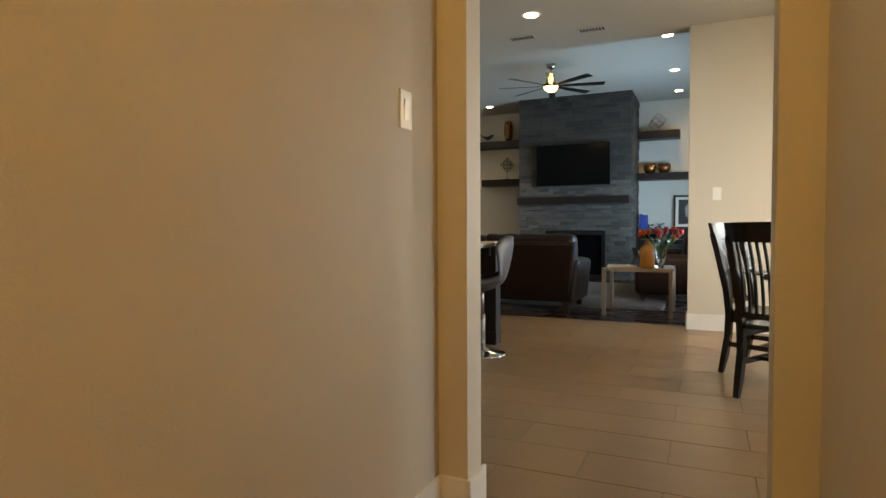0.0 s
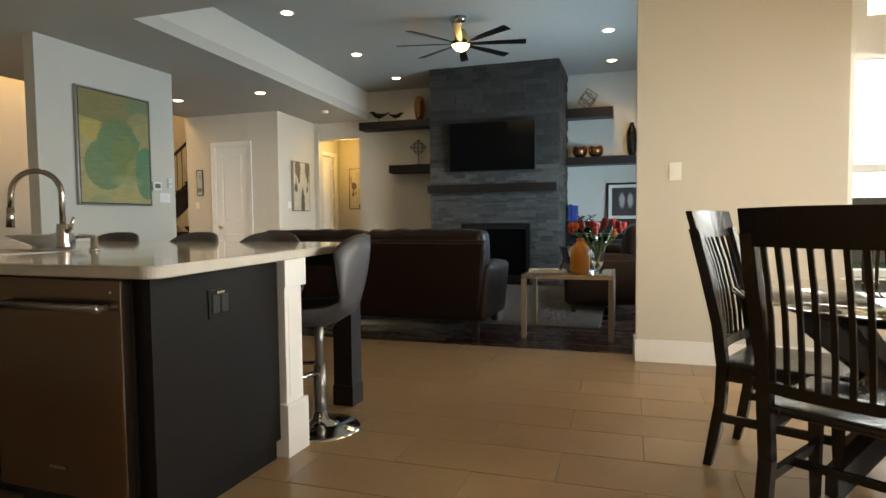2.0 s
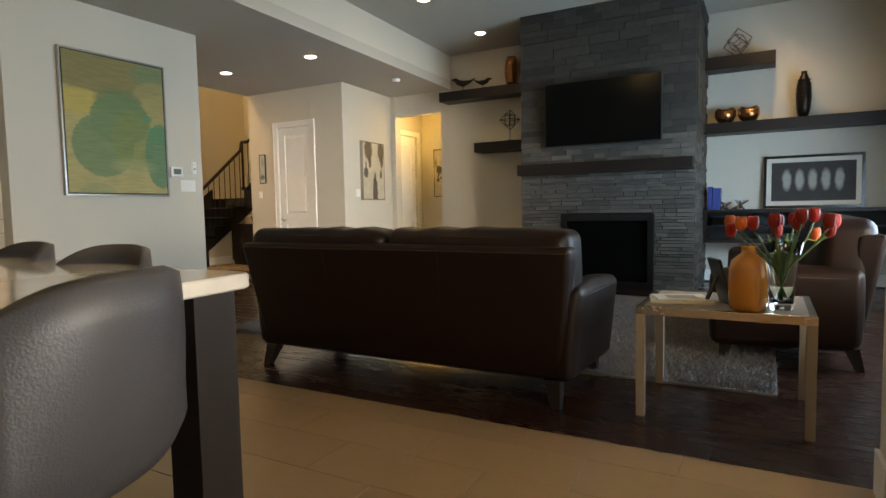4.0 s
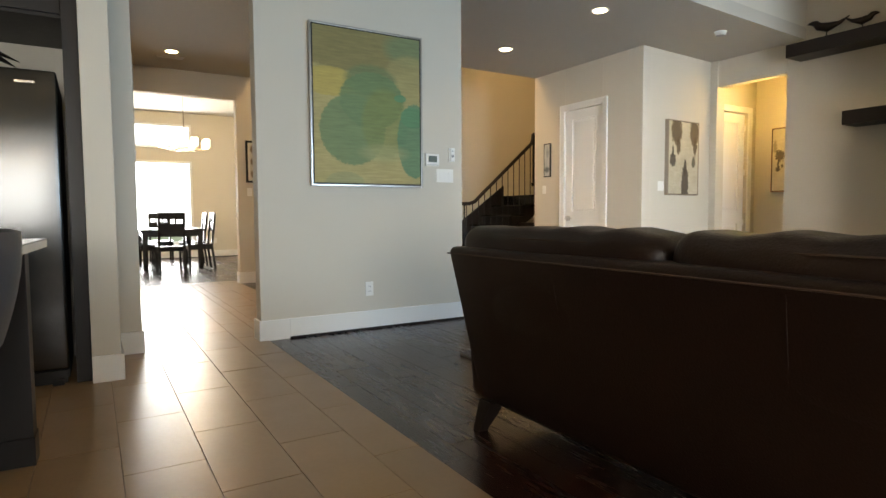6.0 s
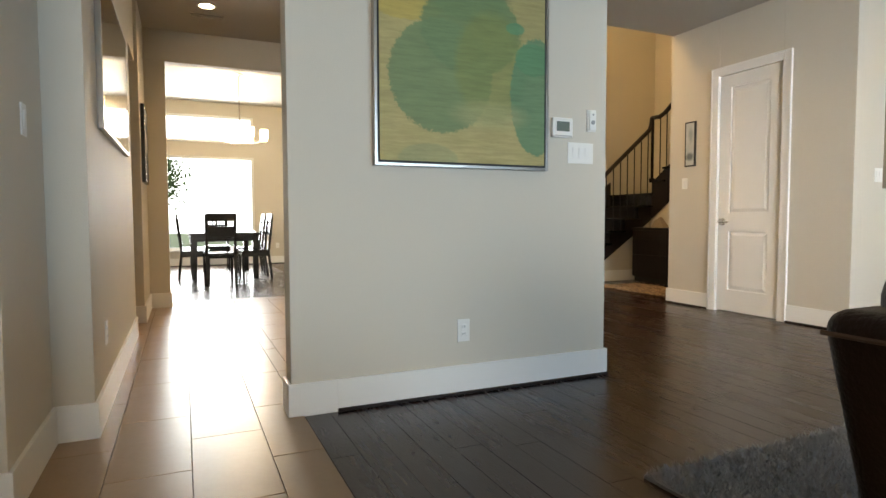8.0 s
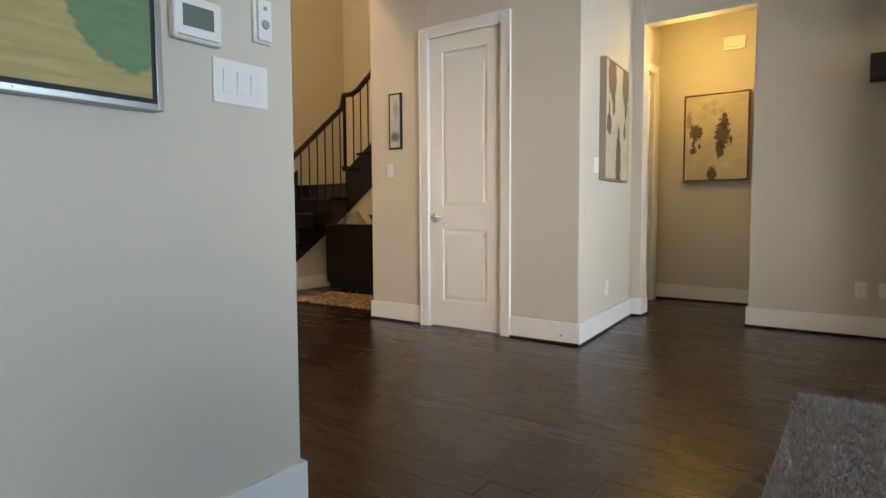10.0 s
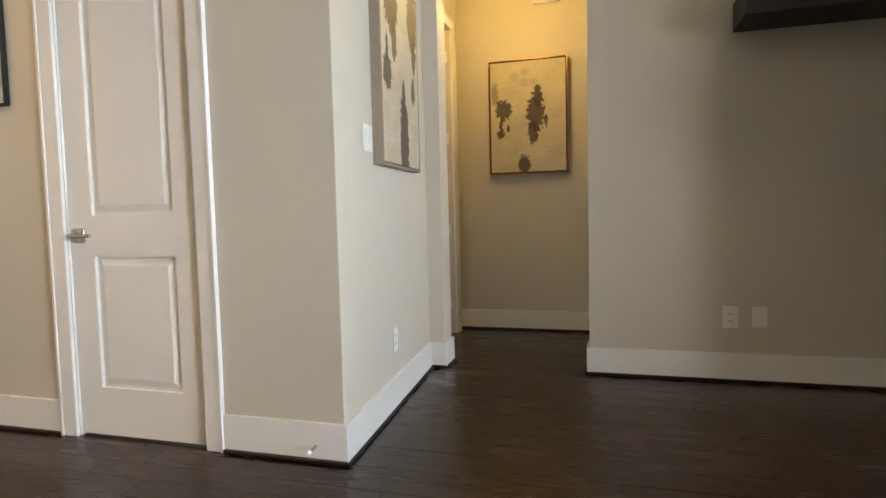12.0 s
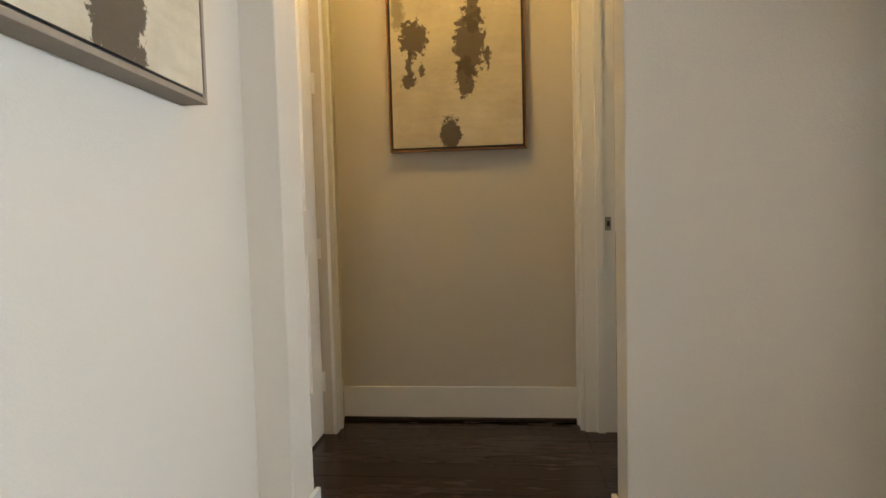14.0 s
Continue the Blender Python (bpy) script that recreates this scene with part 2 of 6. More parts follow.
BLACKMATT = mat("matt_black", (0.012, 0.012, 0.012), None, 0.6, bump=0.04)
STONE = mat("grey_ledger_stone", (0.120, 0.105, 0.088), (0.030, 0.027, 0.0235), 0.78, scale=9, fine=70, bump=0.7, bscale=38, random_amount=0.45)
MORTAR = mat("dark_joint", (0.05, 0.05, 0.05), None, 0.95, bump=0.3)
QUARTZ = mat("veined_cream_quartz", (0.70, 0.66, 0.59), (0.44, 0.40, 0.35), 0.08, scale=2.3, fine=9, bump=0, rough_vary=0.03)
RUGPILE = mat("grey_shag_pile", (0.33, 0.32, 0.32), (0.15, 0.145, 0.148), 0.95, scale=30, fine=160, bump=0.4)
MATPILE = mat("beige_and_brown_shag", (0.34, 0.25, 0.16), (0.10, 0.06, 0.035), 0.95, scale=26, fine=90, bump=0.3)
AMBERGLASS = mat("glossy_mustard_glaze", (0.50, 0.21, 0.03), (0.42, 0.17, 0.02), 0.10, scale=4, bump=0.0, Coat_Weight=0.6)
TULIP = mat("red_tulip_petal", (0.50, 0.025, 0.012), (0.30, 0.012, 0.01), 0.5, scale=20, bump=0.05)
TULIPO = mat("orange_tulip_petal", (0.62, 0.14, 0.02), (0.5, 0.08, 0.015), 0.5, scale=20, bump=0.05)
STEM = mat("tulip_stem", (0.10, 0.20, 0.05), (0.06, 0.13, 0.03), 0.5, bump=0.03)
PAPER = mat("paper", (0.65, 0.62, 0.55), (0.6, 0.57, 0.5), 0.7, bump=0)
BLUE = mat("blue_cloth_cover", (0.02, 0.05, 0.28), (0.015, 0.04, 0.2), 0.55, bump=0.05)
GREYWOOD = mat("weathered_grey_wood", (0.32, 0.27, 0.21), (0.20, 0.165, 0.125), 0.5, scale=5, fine=30, bump=0.12, stretch=(4, 0.5, 1))
SHADE = glow("frosted_glass_shade", (1.0, 0.80, 0.45), 9)
BULB = glow("lit_lamp_lens", (1.0, 0.78, 0.45), 40)
FANGLOW = glow("lit_fan_lens", (1.0, 0.72, 0.22), 14)
BRASS = mat("lit_amber_glass", (0.55, 0.40, 0.10), None, 0.2, 0.6, bump=0)
CLEAR = glass("clear_glass", (0.93, 0.97, 0.95))
PANE = glass("window_glass", (0.98, 1, 0.99), ior=1.05)
SCREEN = mat("grey_lcd", (0.16, 0.19, 0.17), None, 0.2, bump=0)
GRASS = mat("lawn_grass", (0.07, 0.11, 0.035), (0.05, 0.08, 0.025), 0.9, scale=1, fine=40, bump=0.3)
FENCE = mat("cedar_fence_wood", (0.26, 0.19, 0.13), (0.2, 0.15, 0.1), 0.8, scale=4, bump=0.1)
LEAF = mat("tree_leaves", (0.06, 0.11, 0.03), (0.04, 0.07, 0.02), 0.7, scale=9, bump=0)
BARK = mat("tree_bark", (0.10, 0.075, 0.05), None, 0.9, scale=12, bump=0.5)
TEAL = mat("bedroom_paint", (0.40, 0.50, 0.50), (0.37, 0.47, 0.47), 0.7, scale=2, bump=0.1, bscale=170)

ART_GREEN = painting("green_abstract_paint", (0.44, 0.36, 0.15), (0.39, 0.33, 0.13), [
    (-0.05, 0.66, 0.85, 0.38, (0.20, 0.165, 0.055, 0.85), 0.05),
    (0.38, 0.54, 0.22, 0.13, (0.16, 0.23, 0.11, 0.7), 0.25),
    (0.40, 0.27, 0.25, 0.22, (0.33, 0.28, 0.11, 0.75), 0.10),
    (-0.36, 0.20, 0.24, 0.12, (0.46, 0.35, 0.08, 0.85), 0.05),
    (0.02, 0.24, 0.24, 0.13, (0.145, 0.185, 0.075, 0.8), 0.12),
    (0.03, 0.07, 0.30, 0.24, (0.135, 0.21, 0.085, 0.9), 0.03),
    (-0.15, -0.19, 0.30, 0.30, (0.145, 0.22, 0.095, 0.9), 0.02),
    (0.15, -0.12, 0.22, 0.30, (0.19, 0.225, 0.065, 0.75), 0.10),
    (0.44, -0.26, 0.17, 0.33, (0.105, 0.22, 0.11, 0.9), 0.02),
    (0.42, -0.05, 0.12, 0.09, (0.09, 0.24, 0.11, 0.8), 0.05),
    (0.30, 0.11, 0.06, 0.032, (0.09, 0.25, 0.12, 0.85), 0.10),
    (-0.23, -0.63, 0.17, 0.08, (0.26, 0.29, 0.14, 0.55), 0.05),
    (0.14, -0.38, 0.20, 0.07, (0.36, 0.35, 0.16, 0.6), 0.4),
], wobble=0.022, bands=4.0, streaks=0.20, ragged=0.05)
INK = (0.05, 0.032, 0.02)
CREAM, CREAM2 = (0.60, 0.54, 0.41), (0.47, 0.41, 0.29)
FADED = (0.33, 0.28, 0.18, 0.45)
UMBER = (0.10, 0.06, 0.028, 0.92)
ART_BLOT = painting("ink_blot_paint", CREAM, CREAM2, [
    (0.065, 0.02, 0.072, 0.145, INK, 0.04),
    (0.080, 0.15, 0.034, 0.09, INK, 0.06),
    (0.045, -0.13, 0.042, 0.09, INK, 0.06),
    (0.150, -0.04, 0.013, 0.06, INK, 0.15),
    (-0.195, 0.06, 0.062, 0.085, INK, 0.04),
    (-0.215, -0.07, 0.017, 0.065, INK, 0.10),
    (-0.225, -0.135, 0.032, 0.033, INK, 0.12),
    (-0.157, -0.09, 0.014, 0.030, INK, 0.15),
    (-0.265, 0.19, 0.030, 0.09, (0.14, 0.10, 0.05, 0.6), 0.3),
    (-0.03, -0.385, 0.048, 0.080, INK, 0.04),
    (-0.02, 0.36, 0.035, 0.035, FADED, 0.3),
    (-0.10, 0.33, 0.035, 0.035, FADED, 0.3),
    (-0.025, 0.27, 0.032, 0.035, FADED, 0.3),
    (0.05, 0.275, 0.032, 0.030, FADED, 0.3),
], wobble=0.085, bands=1.3, ragged=0.42)
ART_BLOT2 = painting("umber_blot_paint", CREAM, CREAM2, [
    (-0.16, 0.34, 0.115, 0.17, UMBER, 0.06),
    (-0.12, 0.16, 0.045, 0.11, UMBER, 0.08),
    (0.23, 0.34, 0.10, 0.17, UMBER, 0.06),
    (0.25, 0.16, 0.042, 0.11, UMBER, 0.08),
    (-0.24, -0.03, 0.065, 0.085, INK, 0.06),
    (-0.24, 0.08, 0.020, 0.07, INK, 0.12),
    (0.22, -0.05, 0.040, 0.075, (0.07, 0.055, 0.028, 0.85), 0.10),
    (0.03, -0.33, 0.078, 0.23, INK, 0.04),
    (0.03, -0.12, 0.032, 0.10, INK, 0.06),
], wobble=0.06, bands=1.3, ragged=0.30)
ART_DARK = painting("dark_photo_print", (0.03, 0.022, 0.018), (0.02, 0.015, 0.012), [
    (x, 0.02, 0.045, 0.12, (0.38, 0.36, 0.33), 0.3) for x in (-0.28, -0.14, 0.0, 0.14, 0.28)
], wobble=0.05, bands=1.0)
ART_SMALL = painting("small_print", (0.55, 0.55, 0.52), (0.4, 0.43, 0.42), [
    (0.0, -0.14, 0.05, 0.04, (0.10, 0.12, 0.12), 0.4), (0.01, 0.1, 0.03, 0.08, (0.30, 0.33, 0.32), 0.4),
], wobble=0.04, bands=1.0)
ART_LEAVES = painting("leaf_print", (0.55, 0.52, 0.45), (0.5, 0.47, 0.4), [
    (x, z, 0.035, 0.05, (0.14, 0.09, 0.05), 0.3) for x in (-0.08, 0.0, 0.08) for z in (-0.18, 0.0, 0.18)
], wobble=0.03, bands=1.0)

# ---- building helpers ----


def boxes(*specs, bevel=0.0, seg=2):
    """A bmesh of boxes, each (x0, x1, y0, y1, z0, z1)."""
    bm = bmesh.new()
    for x0, x1, y0, y1, z0, z1 in specs:
        m = Matrix.Translation(((x0 + x1) / 2, (y0 + y1) / 2, (z0 + z1) / 2)) @ Matrix.Diagonal((x1 - x0, y1 - y0, z1 - z0, 1))
        bmesh.ops.create_cube(bm, size=1, matrix=m)
    if bevel:
        bmesh.ops.bevel(bm, geom=bm.edges[:], offset=bevel, segments=seg, affect="EDGES", profile=0.7)
    return bm


def merge(*bms):
    """All the given bmeshes in one."""
    out = bmesh.new()
    for b in bms:
        me = bpy.data.meshes.new("tmp")
        b.to_mesh(me)
        b.free()
        out.from_mesh(me)
        bpy.data.meshes.remove(me)
    return out


def lathe(profile, seg=28, at=(0, 0, 0)):
    """A turned body from (radius, height) pairs, round z."""
    bm = bmesh.new()
    rings = []
    for r, z in profile:
        rings.append([bm.verts.new((at[0] + max(r, 1e-4) * math.cos(2 * math.pi * k / seg), at[1] + max(r, 1e-4) * math.sin(2 * math.pi * k / seg), at[2] + z)) for k in range(seg)])
    for a, b in zip(rings, rings[1:]):
        for k in range(seg):
            bm.faces.new((a[k], a[(k + 1) % seg], b[(k + 1) % seg], b[k]))
    bm.faces.new(rings[0][::-1])
    bm.faces.new(rings[-1])
    return bm


def tube(points, r, seg=10, cap=True, flat=1.0):
    """A round bar along the points; r may be a list, flat squeezes it along its second axis."""
    bm = bmesh.new()
    pts = [Vector(p) for p in points]
    rs = r if isinstance(r, (list, tuple)) else [r] * len(pts)
    rings, side = [], None
    for i, p in enumerate(pts):
        d = (pts[min(i + 1, len(pts) - 1)] - pts[max(i - 1, 0)]).normalized()
        if side is None:
            side = d.orthogonal().normalized() if abs(d.z) < 0.99 else Vector((1, 0, 0))
        side = (side - d * side.dot(d)).normalized()
        up = d.cross(side)
        rings.append([bm.verts.new(p + rs[i] * (side * math.cos(2 * math.pi * k / seg) + flat * up * math.sin(2 * math.pi * k / seg))) for k in range(seg)])
    for a, b in zip(rings, rings[1:]):
        for k in range(seg):
            bm.faces.new((a[k], a[(k + 1) % seg], b[(k + 1) % seg], b[k]))
    if cap:
        bm.faces.new(rings[0][::-1])
        bm.faces.new(rings[-1])
    bmesh.ops.recalc_face_normals(bm, faces=bm.faces[:])
    return bm


def loft(quads):
    """A solid through four-cornered sections, closed at both ends."""
    bm = bmesh.new()
    rings = [[bm.verts.new(p) for p in q] for q in quads]
    for a, b in zip(rings, rings[1:]):
        for k in range(len(a)):
            j = (k + 1) % len(a)
            bm.faces.new((a[k], a[j], b[j], b[k]))
    bm.faces.new(rings[0][::-1])
    bm.faces.new(rings[-1])
    bmesh.ops.recalc_face_normals(bm, faces=bm.faces[:])
    return bm


def cushion(x0, x1, y0, y1, z0, z1, r=0.05, n=6, puff=(0, 0, 0), warp=None):
    """A padded block with rounded edges and faces that swell."""
    h = Vector(((x1 - x0) / 2, (y1 - y0) / 2, (z1 - z0) / 2))
    c = Vector(((x1 + x0) / 2, (y1 + y0) / 2, (z1 + z0) / 2))
    r = min(r, h.x * 0.98, h.y * 0.98, h.z * 0.98)
    bm = bmesh.new()

    def marks(a):
        inner = [-(a - r) + 2 * (a - r) * i / n for i in range(n + 1)]
        return [-a, -a + r * 0.3, -a + r * 0.65] + inner + [a - r * 0.65, a - r * 0.3, a]

    seen = {}

    def vert(p):
        key = (round(p.x, 5), round(p.y, 5), round(p.z, 5))
        if key not in seen:
            q = Vector([max(-(h[i] - r), min(h[i] - r, p[i])) for i in range(3)])
            d = p - q
            out = q + (d.normalized() * r if d.length > 1e-7 else d)
            u = [p[i] / h[i] for i in range(3)]
            for i in range(3):
                j, k = (i + 1) % 3, (i + 2) % 3
                out[i] += puff[i] * u[i] * (1 - u[j] ** 2) * (1 - u[k] ** 2)
            out += c
            if warp:
                out = Vector(warp(out))
            seen[key] = bm.verts.new(out)
        return seen[key]

    for axis in range(3):
        j, k = (axis + 1) % 3, (axis + 2) % 3
        mj, mk = marks(h[j]), marks(h[k])
        for s in (-1, 1):
            for a in range(len(mj) - 1):
                for b in range(len(mk) - 1):
                    corner = []
                    for da, db in ((0, 0), (1, 0), (1, 1), (0, 1)):
                        p = Vector((0, 0, 0))
                        p[axis], p[j], p[k] = s * h[axis], mj[a + da], mk[b + db]
                        corner.append(vert(p))
                    bm.faces.new(corner if s > 0 else corner[::-1])
    for f in bm.faces:
        f.smooth = True
    return bm


def smooth(bm):
    for f in bm.faces:
        f.smooth = True
    return bm


def moved(bm, m):
    bmesh.ops.transform(bm, matrix=m, verts=bm.verts[:])
    return bm


def solid(name, bm, material):
    me = bpy.data.meshes.new(name)
    bm.to_mesh(me)
    bm.free()
    for m in material if isinstance(material, (list, tuple)) else [material]:
        me.materials.append(m)
    return new(name, me)


def part(name, bm, material, parent, label=""):
    ob = solid(name, bm, material)
    ob.parent = parent
    return tagged(ob, label)


def thing(name, label, category, m=None, group=""):
    ob = new(name)
    ob.empty_display_size = 0.1
    ob.matrix_basis = m or Matrix()
    return tagged(ob, label, category, group)


def structure(name, bm, material, label="", category=""):
    return tagged(solid(name, bm, material), label, category, kind="structure")


# ---- structure ----
TOP, HIGH, FOYER = 3.05, 3.60, 5.6
structure("ground", boxes((-120, 120, -120, 160, -0.50, -0.30)), GRASS, "green lawn round the house", "ground")
structure("floor_slab", boxes((-16.0, 4.2, -2.7, 16.4, -0.25, -0.012)), PLANKGAP, "dark bed beneath the floor boards", "floor")
floor_tile = structure("floor_tiled", boxes((-10.02, 4.0, -2.6, 5.98, -0.0119, -0.004)), GROUT, "taupe porcelain tile floor with thin dark joints", "floor")
floor_wood = structure("floor_wooden", boxes((-10.63, 2.0, 5.98, 14.0, -0.0118, -0.006), (-15.7, -10.03, 3.4, 8.6, -0.0118, -0.006), (-4.6, -1.4, 12.3, 16.2, -0.0117, -0.005)), PLANKGAP, "dark hand-scraped wooden floor", "floor")

# the doorway out of the back hall
structure("wall_entry", boxes((-5.6, 0.012, 1.264, 1.40, 0, TOP), (0.952, 3.9, 1.264, 1.40, 0, TOP), (0.012, 0.952, 1.264, 1.40, 2.70, TOP), bevel=0.004), PAINT, "greige painted wall with a cased-free doorway", "wall")
structure("wall_back_hall_west", boxes((-0.24, -0.10, -2.5, 1.264, 0, TOP)), PAINT, "greige painted hallway wall", "wall")
structure("wall_back_hall_east", boxes((1.07, 1.21, -2.5, 1.264, 0, TOP)), PAINT, "greige painted hallway wall", "wall")
structure("wall_back_hall_end", boxes((-0.24, 1.21, -2.64, -2.5, 0, TOP)), PAINT, "greige painted hallway end wall", "wall")
# kitchen
structure("wall_kitchen_west", boxes((-5.74, -5.60, 1.264, 4.75, 0, TOP)), PAINT, "greige painted kitchen wall", "wall")
structure("wall_column", boxes((-5.44, -4.72, 4.752, 4.91, 0, TOP), bevel=0.006), PAINT, "greige painted wall end beside the refrigerator", "wall")
structure("wall_corridor_south", boxes((-7.95, -5.44, 4.752, 5.07, 0, TOP), (-9.60, -8.62, 4.752, 5.10, 0, TOP), (-8.62, -7.95, 4.752, 5.07, 2.45, TOP), (-8.62, -7.95, 4.80, 4.92, 0, 2.45), bevel=0.006), PAINT, "greige painted corridor wall with an opening", "wall")
structure("wall_art", boxes((-5.51, -5.36, 5.92, 7.855, 0, TOP), bevel=0.008), PAINT, "greige painted short wall with rounded corners", "wall")
# nook
structure("wall_nook_north", boxes((0.61, 1.92, 5.78, 5.97, 0, HIGH), (1.92, 3.9, 5.78, 5.97, 0, 0.64), (1.92, 3.9, 5.78, 5.97, 2.56, HIGH), (3.2, 3.9, 5.78, 5.97, 0.64, 2.56), bevel=0.006), PAINT, "greige painted wall between nook and living room", "wall")
structure("wall_nook_east", boxes((3.8, 3.95, 1.264, 2.0, 0, TOP), (3.8, 3.95, 5.2, 5.97, 0, TOP), (3.8, 3.95, 2.0, 5.2, 0, 0.6), (3.8, 3.95, 2.0, 5.2, 2.4, TOP)), PAINT, "greige painted outer wall with a wide window", "wall")
# living room
structure("wall_living_east", boxes((1.85, 2.0, 5.97, 6.15, 0, HIGH), (1.85, 2.0, 7.0, 7.7, 0, HIGH), (1.85, 2.0, 9.8, 12.26, 0, HIGH), (1.85, 2.0, 6.15, 7.0, 0, 0.65), (1.85, 2.0, 6.15, 7.0, 2.05, HIGH), (1.85, 2.0, 7.7, 9.8, 0, 0.65), (1.85, 2.0, 7.7, 9.8, 2.05, HIGH)), PAINT, "greige painted outer wall with two windows", "wall")
structure("wall_living_north", boxes((-4.637, 1.85, 12.12, 12.26, 0, HIGH), (-5.70, -5.545, 12.09, 12.26, 0, TOP), (-5.545, -4.637, 12.12, 12.26, 2.70, TOP), bevel=0.006), PAINT, "greige painted wall with a hall opening", "wall")
structure("wall_closet_front", boxes((-7.57, -6.905, 10.61, 10.75, 0, TOP), (-6.19, -5.537, 10.61, 10.75, 0, TOP), (-6.905, -6.19, 10.61, 10.75, 2.45, TOP), bevel=0.006), PAINT, "greige painted wall with a white door", "wall")
structure("wall_closet_east", loft([[(-5.75, 10.75, z), (-5.547, 10.75, z), (-5.645, 12.09, z), (-5.75, 12.09, z)] for z in (0, TOP)]), PAINT, "greige painted side wall lit by daylight", "wall")
structure("wall_closet_west", boxes((-7.57, -7.43, 10.75, 13.3, 0, TOP)), PAINT, "greige painted wall beside the stairs", "wall")
# small hall
structure("wall_hall_west", boxes((-5.89, -5.75, 12.26, 12.36, 0, TOP), (-5.89, -5.75, 13.14, 13.35, 0, TOP), (-5.89, -5.75, 12.36, 13.14, 2.46, TOP)), PAINT, "greige painted hall wall with a door", "wall")
structure("wall_hall_east", boxes((-4.60, -4.46, 12.26, 12.30, 0, TOP), (-4.60, -4.46, 13.22, 13.35, 0, TOP), (-4.60, -4.46, 12.30, 13.22, 2.46, TOP)), PAINT, "greige painted hall wall with an open doorway", "wall")
structure("wall_hall_end", boxes((-5.89, -4.46, 13.35, 13.49, 0, TOP)), PAINT, "greige painted hall end wall under warm light", "wall")
structure("backdrop_sky_north", boxes((-60, 90, 70, 70.5, -0.3, 60)), glow("hazy_white_sky", (0.93, 0.97, 1.0), 3.0), "hazy white sky", "sky")
structure("backdrop_sky_west", boxes((-60.5, -60, -50, 60, -0.3, 50)), glow("hazy_white_sky_west", (0.93, 0.97, 1.0), 2.6), "hazy white sky", "sky")
structure("wall_bedroom", boxes((-4.46, -1.4, 16.0, 16.14, 0, TOP), (-1.54, -1.4, 12.26, 16.0, 0, TOP), (-4.60, -4.46, 13.49, 16.0, 0, TOP)), TEAL, "pale teal painted bedroom wall", "wall")
# foyer and stairs
structure("wall_foyer_west", boxes((-9.75, -9.60, 4.752, 5.306, 0, 2.71), (-9.75, -9.60, 6.65, 10.30, 0, FOYER), (-9.75, -9.60, 4.752, 6.65, 2.71, FOYER), bevel=0.006), PAINT, "greige painted wall with a wide dining room opening", "wall")
structure("wall_stair_west", boxes((-10.78, -10.63, 10.30, 13.45, 0, FOYER), (-10.78, -9.60, 10.16, 10.30, 0, FOYER)), STAIRWALL, "warm beige painted stairwell wall", "wall")
structure("wall_stair_north", boxes((-10.63, -7.43, 13.30, 13.45, 0, FOYER)), STAIRWALL, "warm beige painted stairwell wall", "wall")
structure("wall_foyer_upper", boxes((-7.55, -7.43, 6.9, 13.3, TOP + 0.15, FOYER), (-9.6, -7.43, 6.78, 6.9, TOP + 0.15, FOYER)), STAIRWALL, "warm beige painted wall of the upper storey", "wall")
# dining room
structure("wall_dining_west", boxes((-15.85, -15.70, 3.4, 5.05, 0, 3.45), (-15.85, -15.70, 6.88, 8.6, 0, 3.45), (-15.85, -15.70, 5.05, 6.88, 0, 0.34), (-15.85, -15.70, 5.05, 6.88, 2.30, 2.62), (-15.85, -15.70, 5.05, 6.88, 3.16, 3.45)), PAINT, "pale painted dining room wall with two windows", "wall")
structure("wall_dining_side", boxes((-15.85, -9.75, 3.25, 3.4, 0, 3.45), (-15.85, -9.75, 8.6, 8.75, 0, 3.45), (-9.76, -9.752, 3.4, 4.75, 0, 3.45)), PAINT, "pale painted dining room wall", "wall")

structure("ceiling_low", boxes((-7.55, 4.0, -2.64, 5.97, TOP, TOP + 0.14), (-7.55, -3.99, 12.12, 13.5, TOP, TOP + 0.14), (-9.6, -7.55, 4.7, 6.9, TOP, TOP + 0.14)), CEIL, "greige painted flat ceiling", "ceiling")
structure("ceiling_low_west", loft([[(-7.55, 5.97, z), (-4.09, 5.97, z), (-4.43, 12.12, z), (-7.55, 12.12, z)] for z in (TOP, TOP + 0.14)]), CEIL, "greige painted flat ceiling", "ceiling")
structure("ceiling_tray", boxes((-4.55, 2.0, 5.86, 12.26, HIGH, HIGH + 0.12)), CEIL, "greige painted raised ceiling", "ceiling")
structure("ceiling_tray_side", merge(loft([[(-4.19, 5.97, z), (-4.09, 5.97, z), (-4.43, 12.12, z), (-4.53, 12.12, z)] for z in (TOP + 0.14, HIGH)]), boxes((-4.19, 0.61, 5.86, 5.97, TOP + 0.14, HIGH))), PAINT, "painted drop between the two ceilings", "ceiling")
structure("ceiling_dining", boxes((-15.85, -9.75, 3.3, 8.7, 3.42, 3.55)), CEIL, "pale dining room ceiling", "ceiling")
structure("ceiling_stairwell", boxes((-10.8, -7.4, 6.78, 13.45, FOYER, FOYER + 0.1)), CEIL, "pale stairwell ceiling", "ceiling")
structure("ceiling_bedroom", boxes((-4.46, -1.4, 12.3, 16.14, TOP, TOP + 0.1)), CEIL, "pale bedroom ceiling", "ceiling")


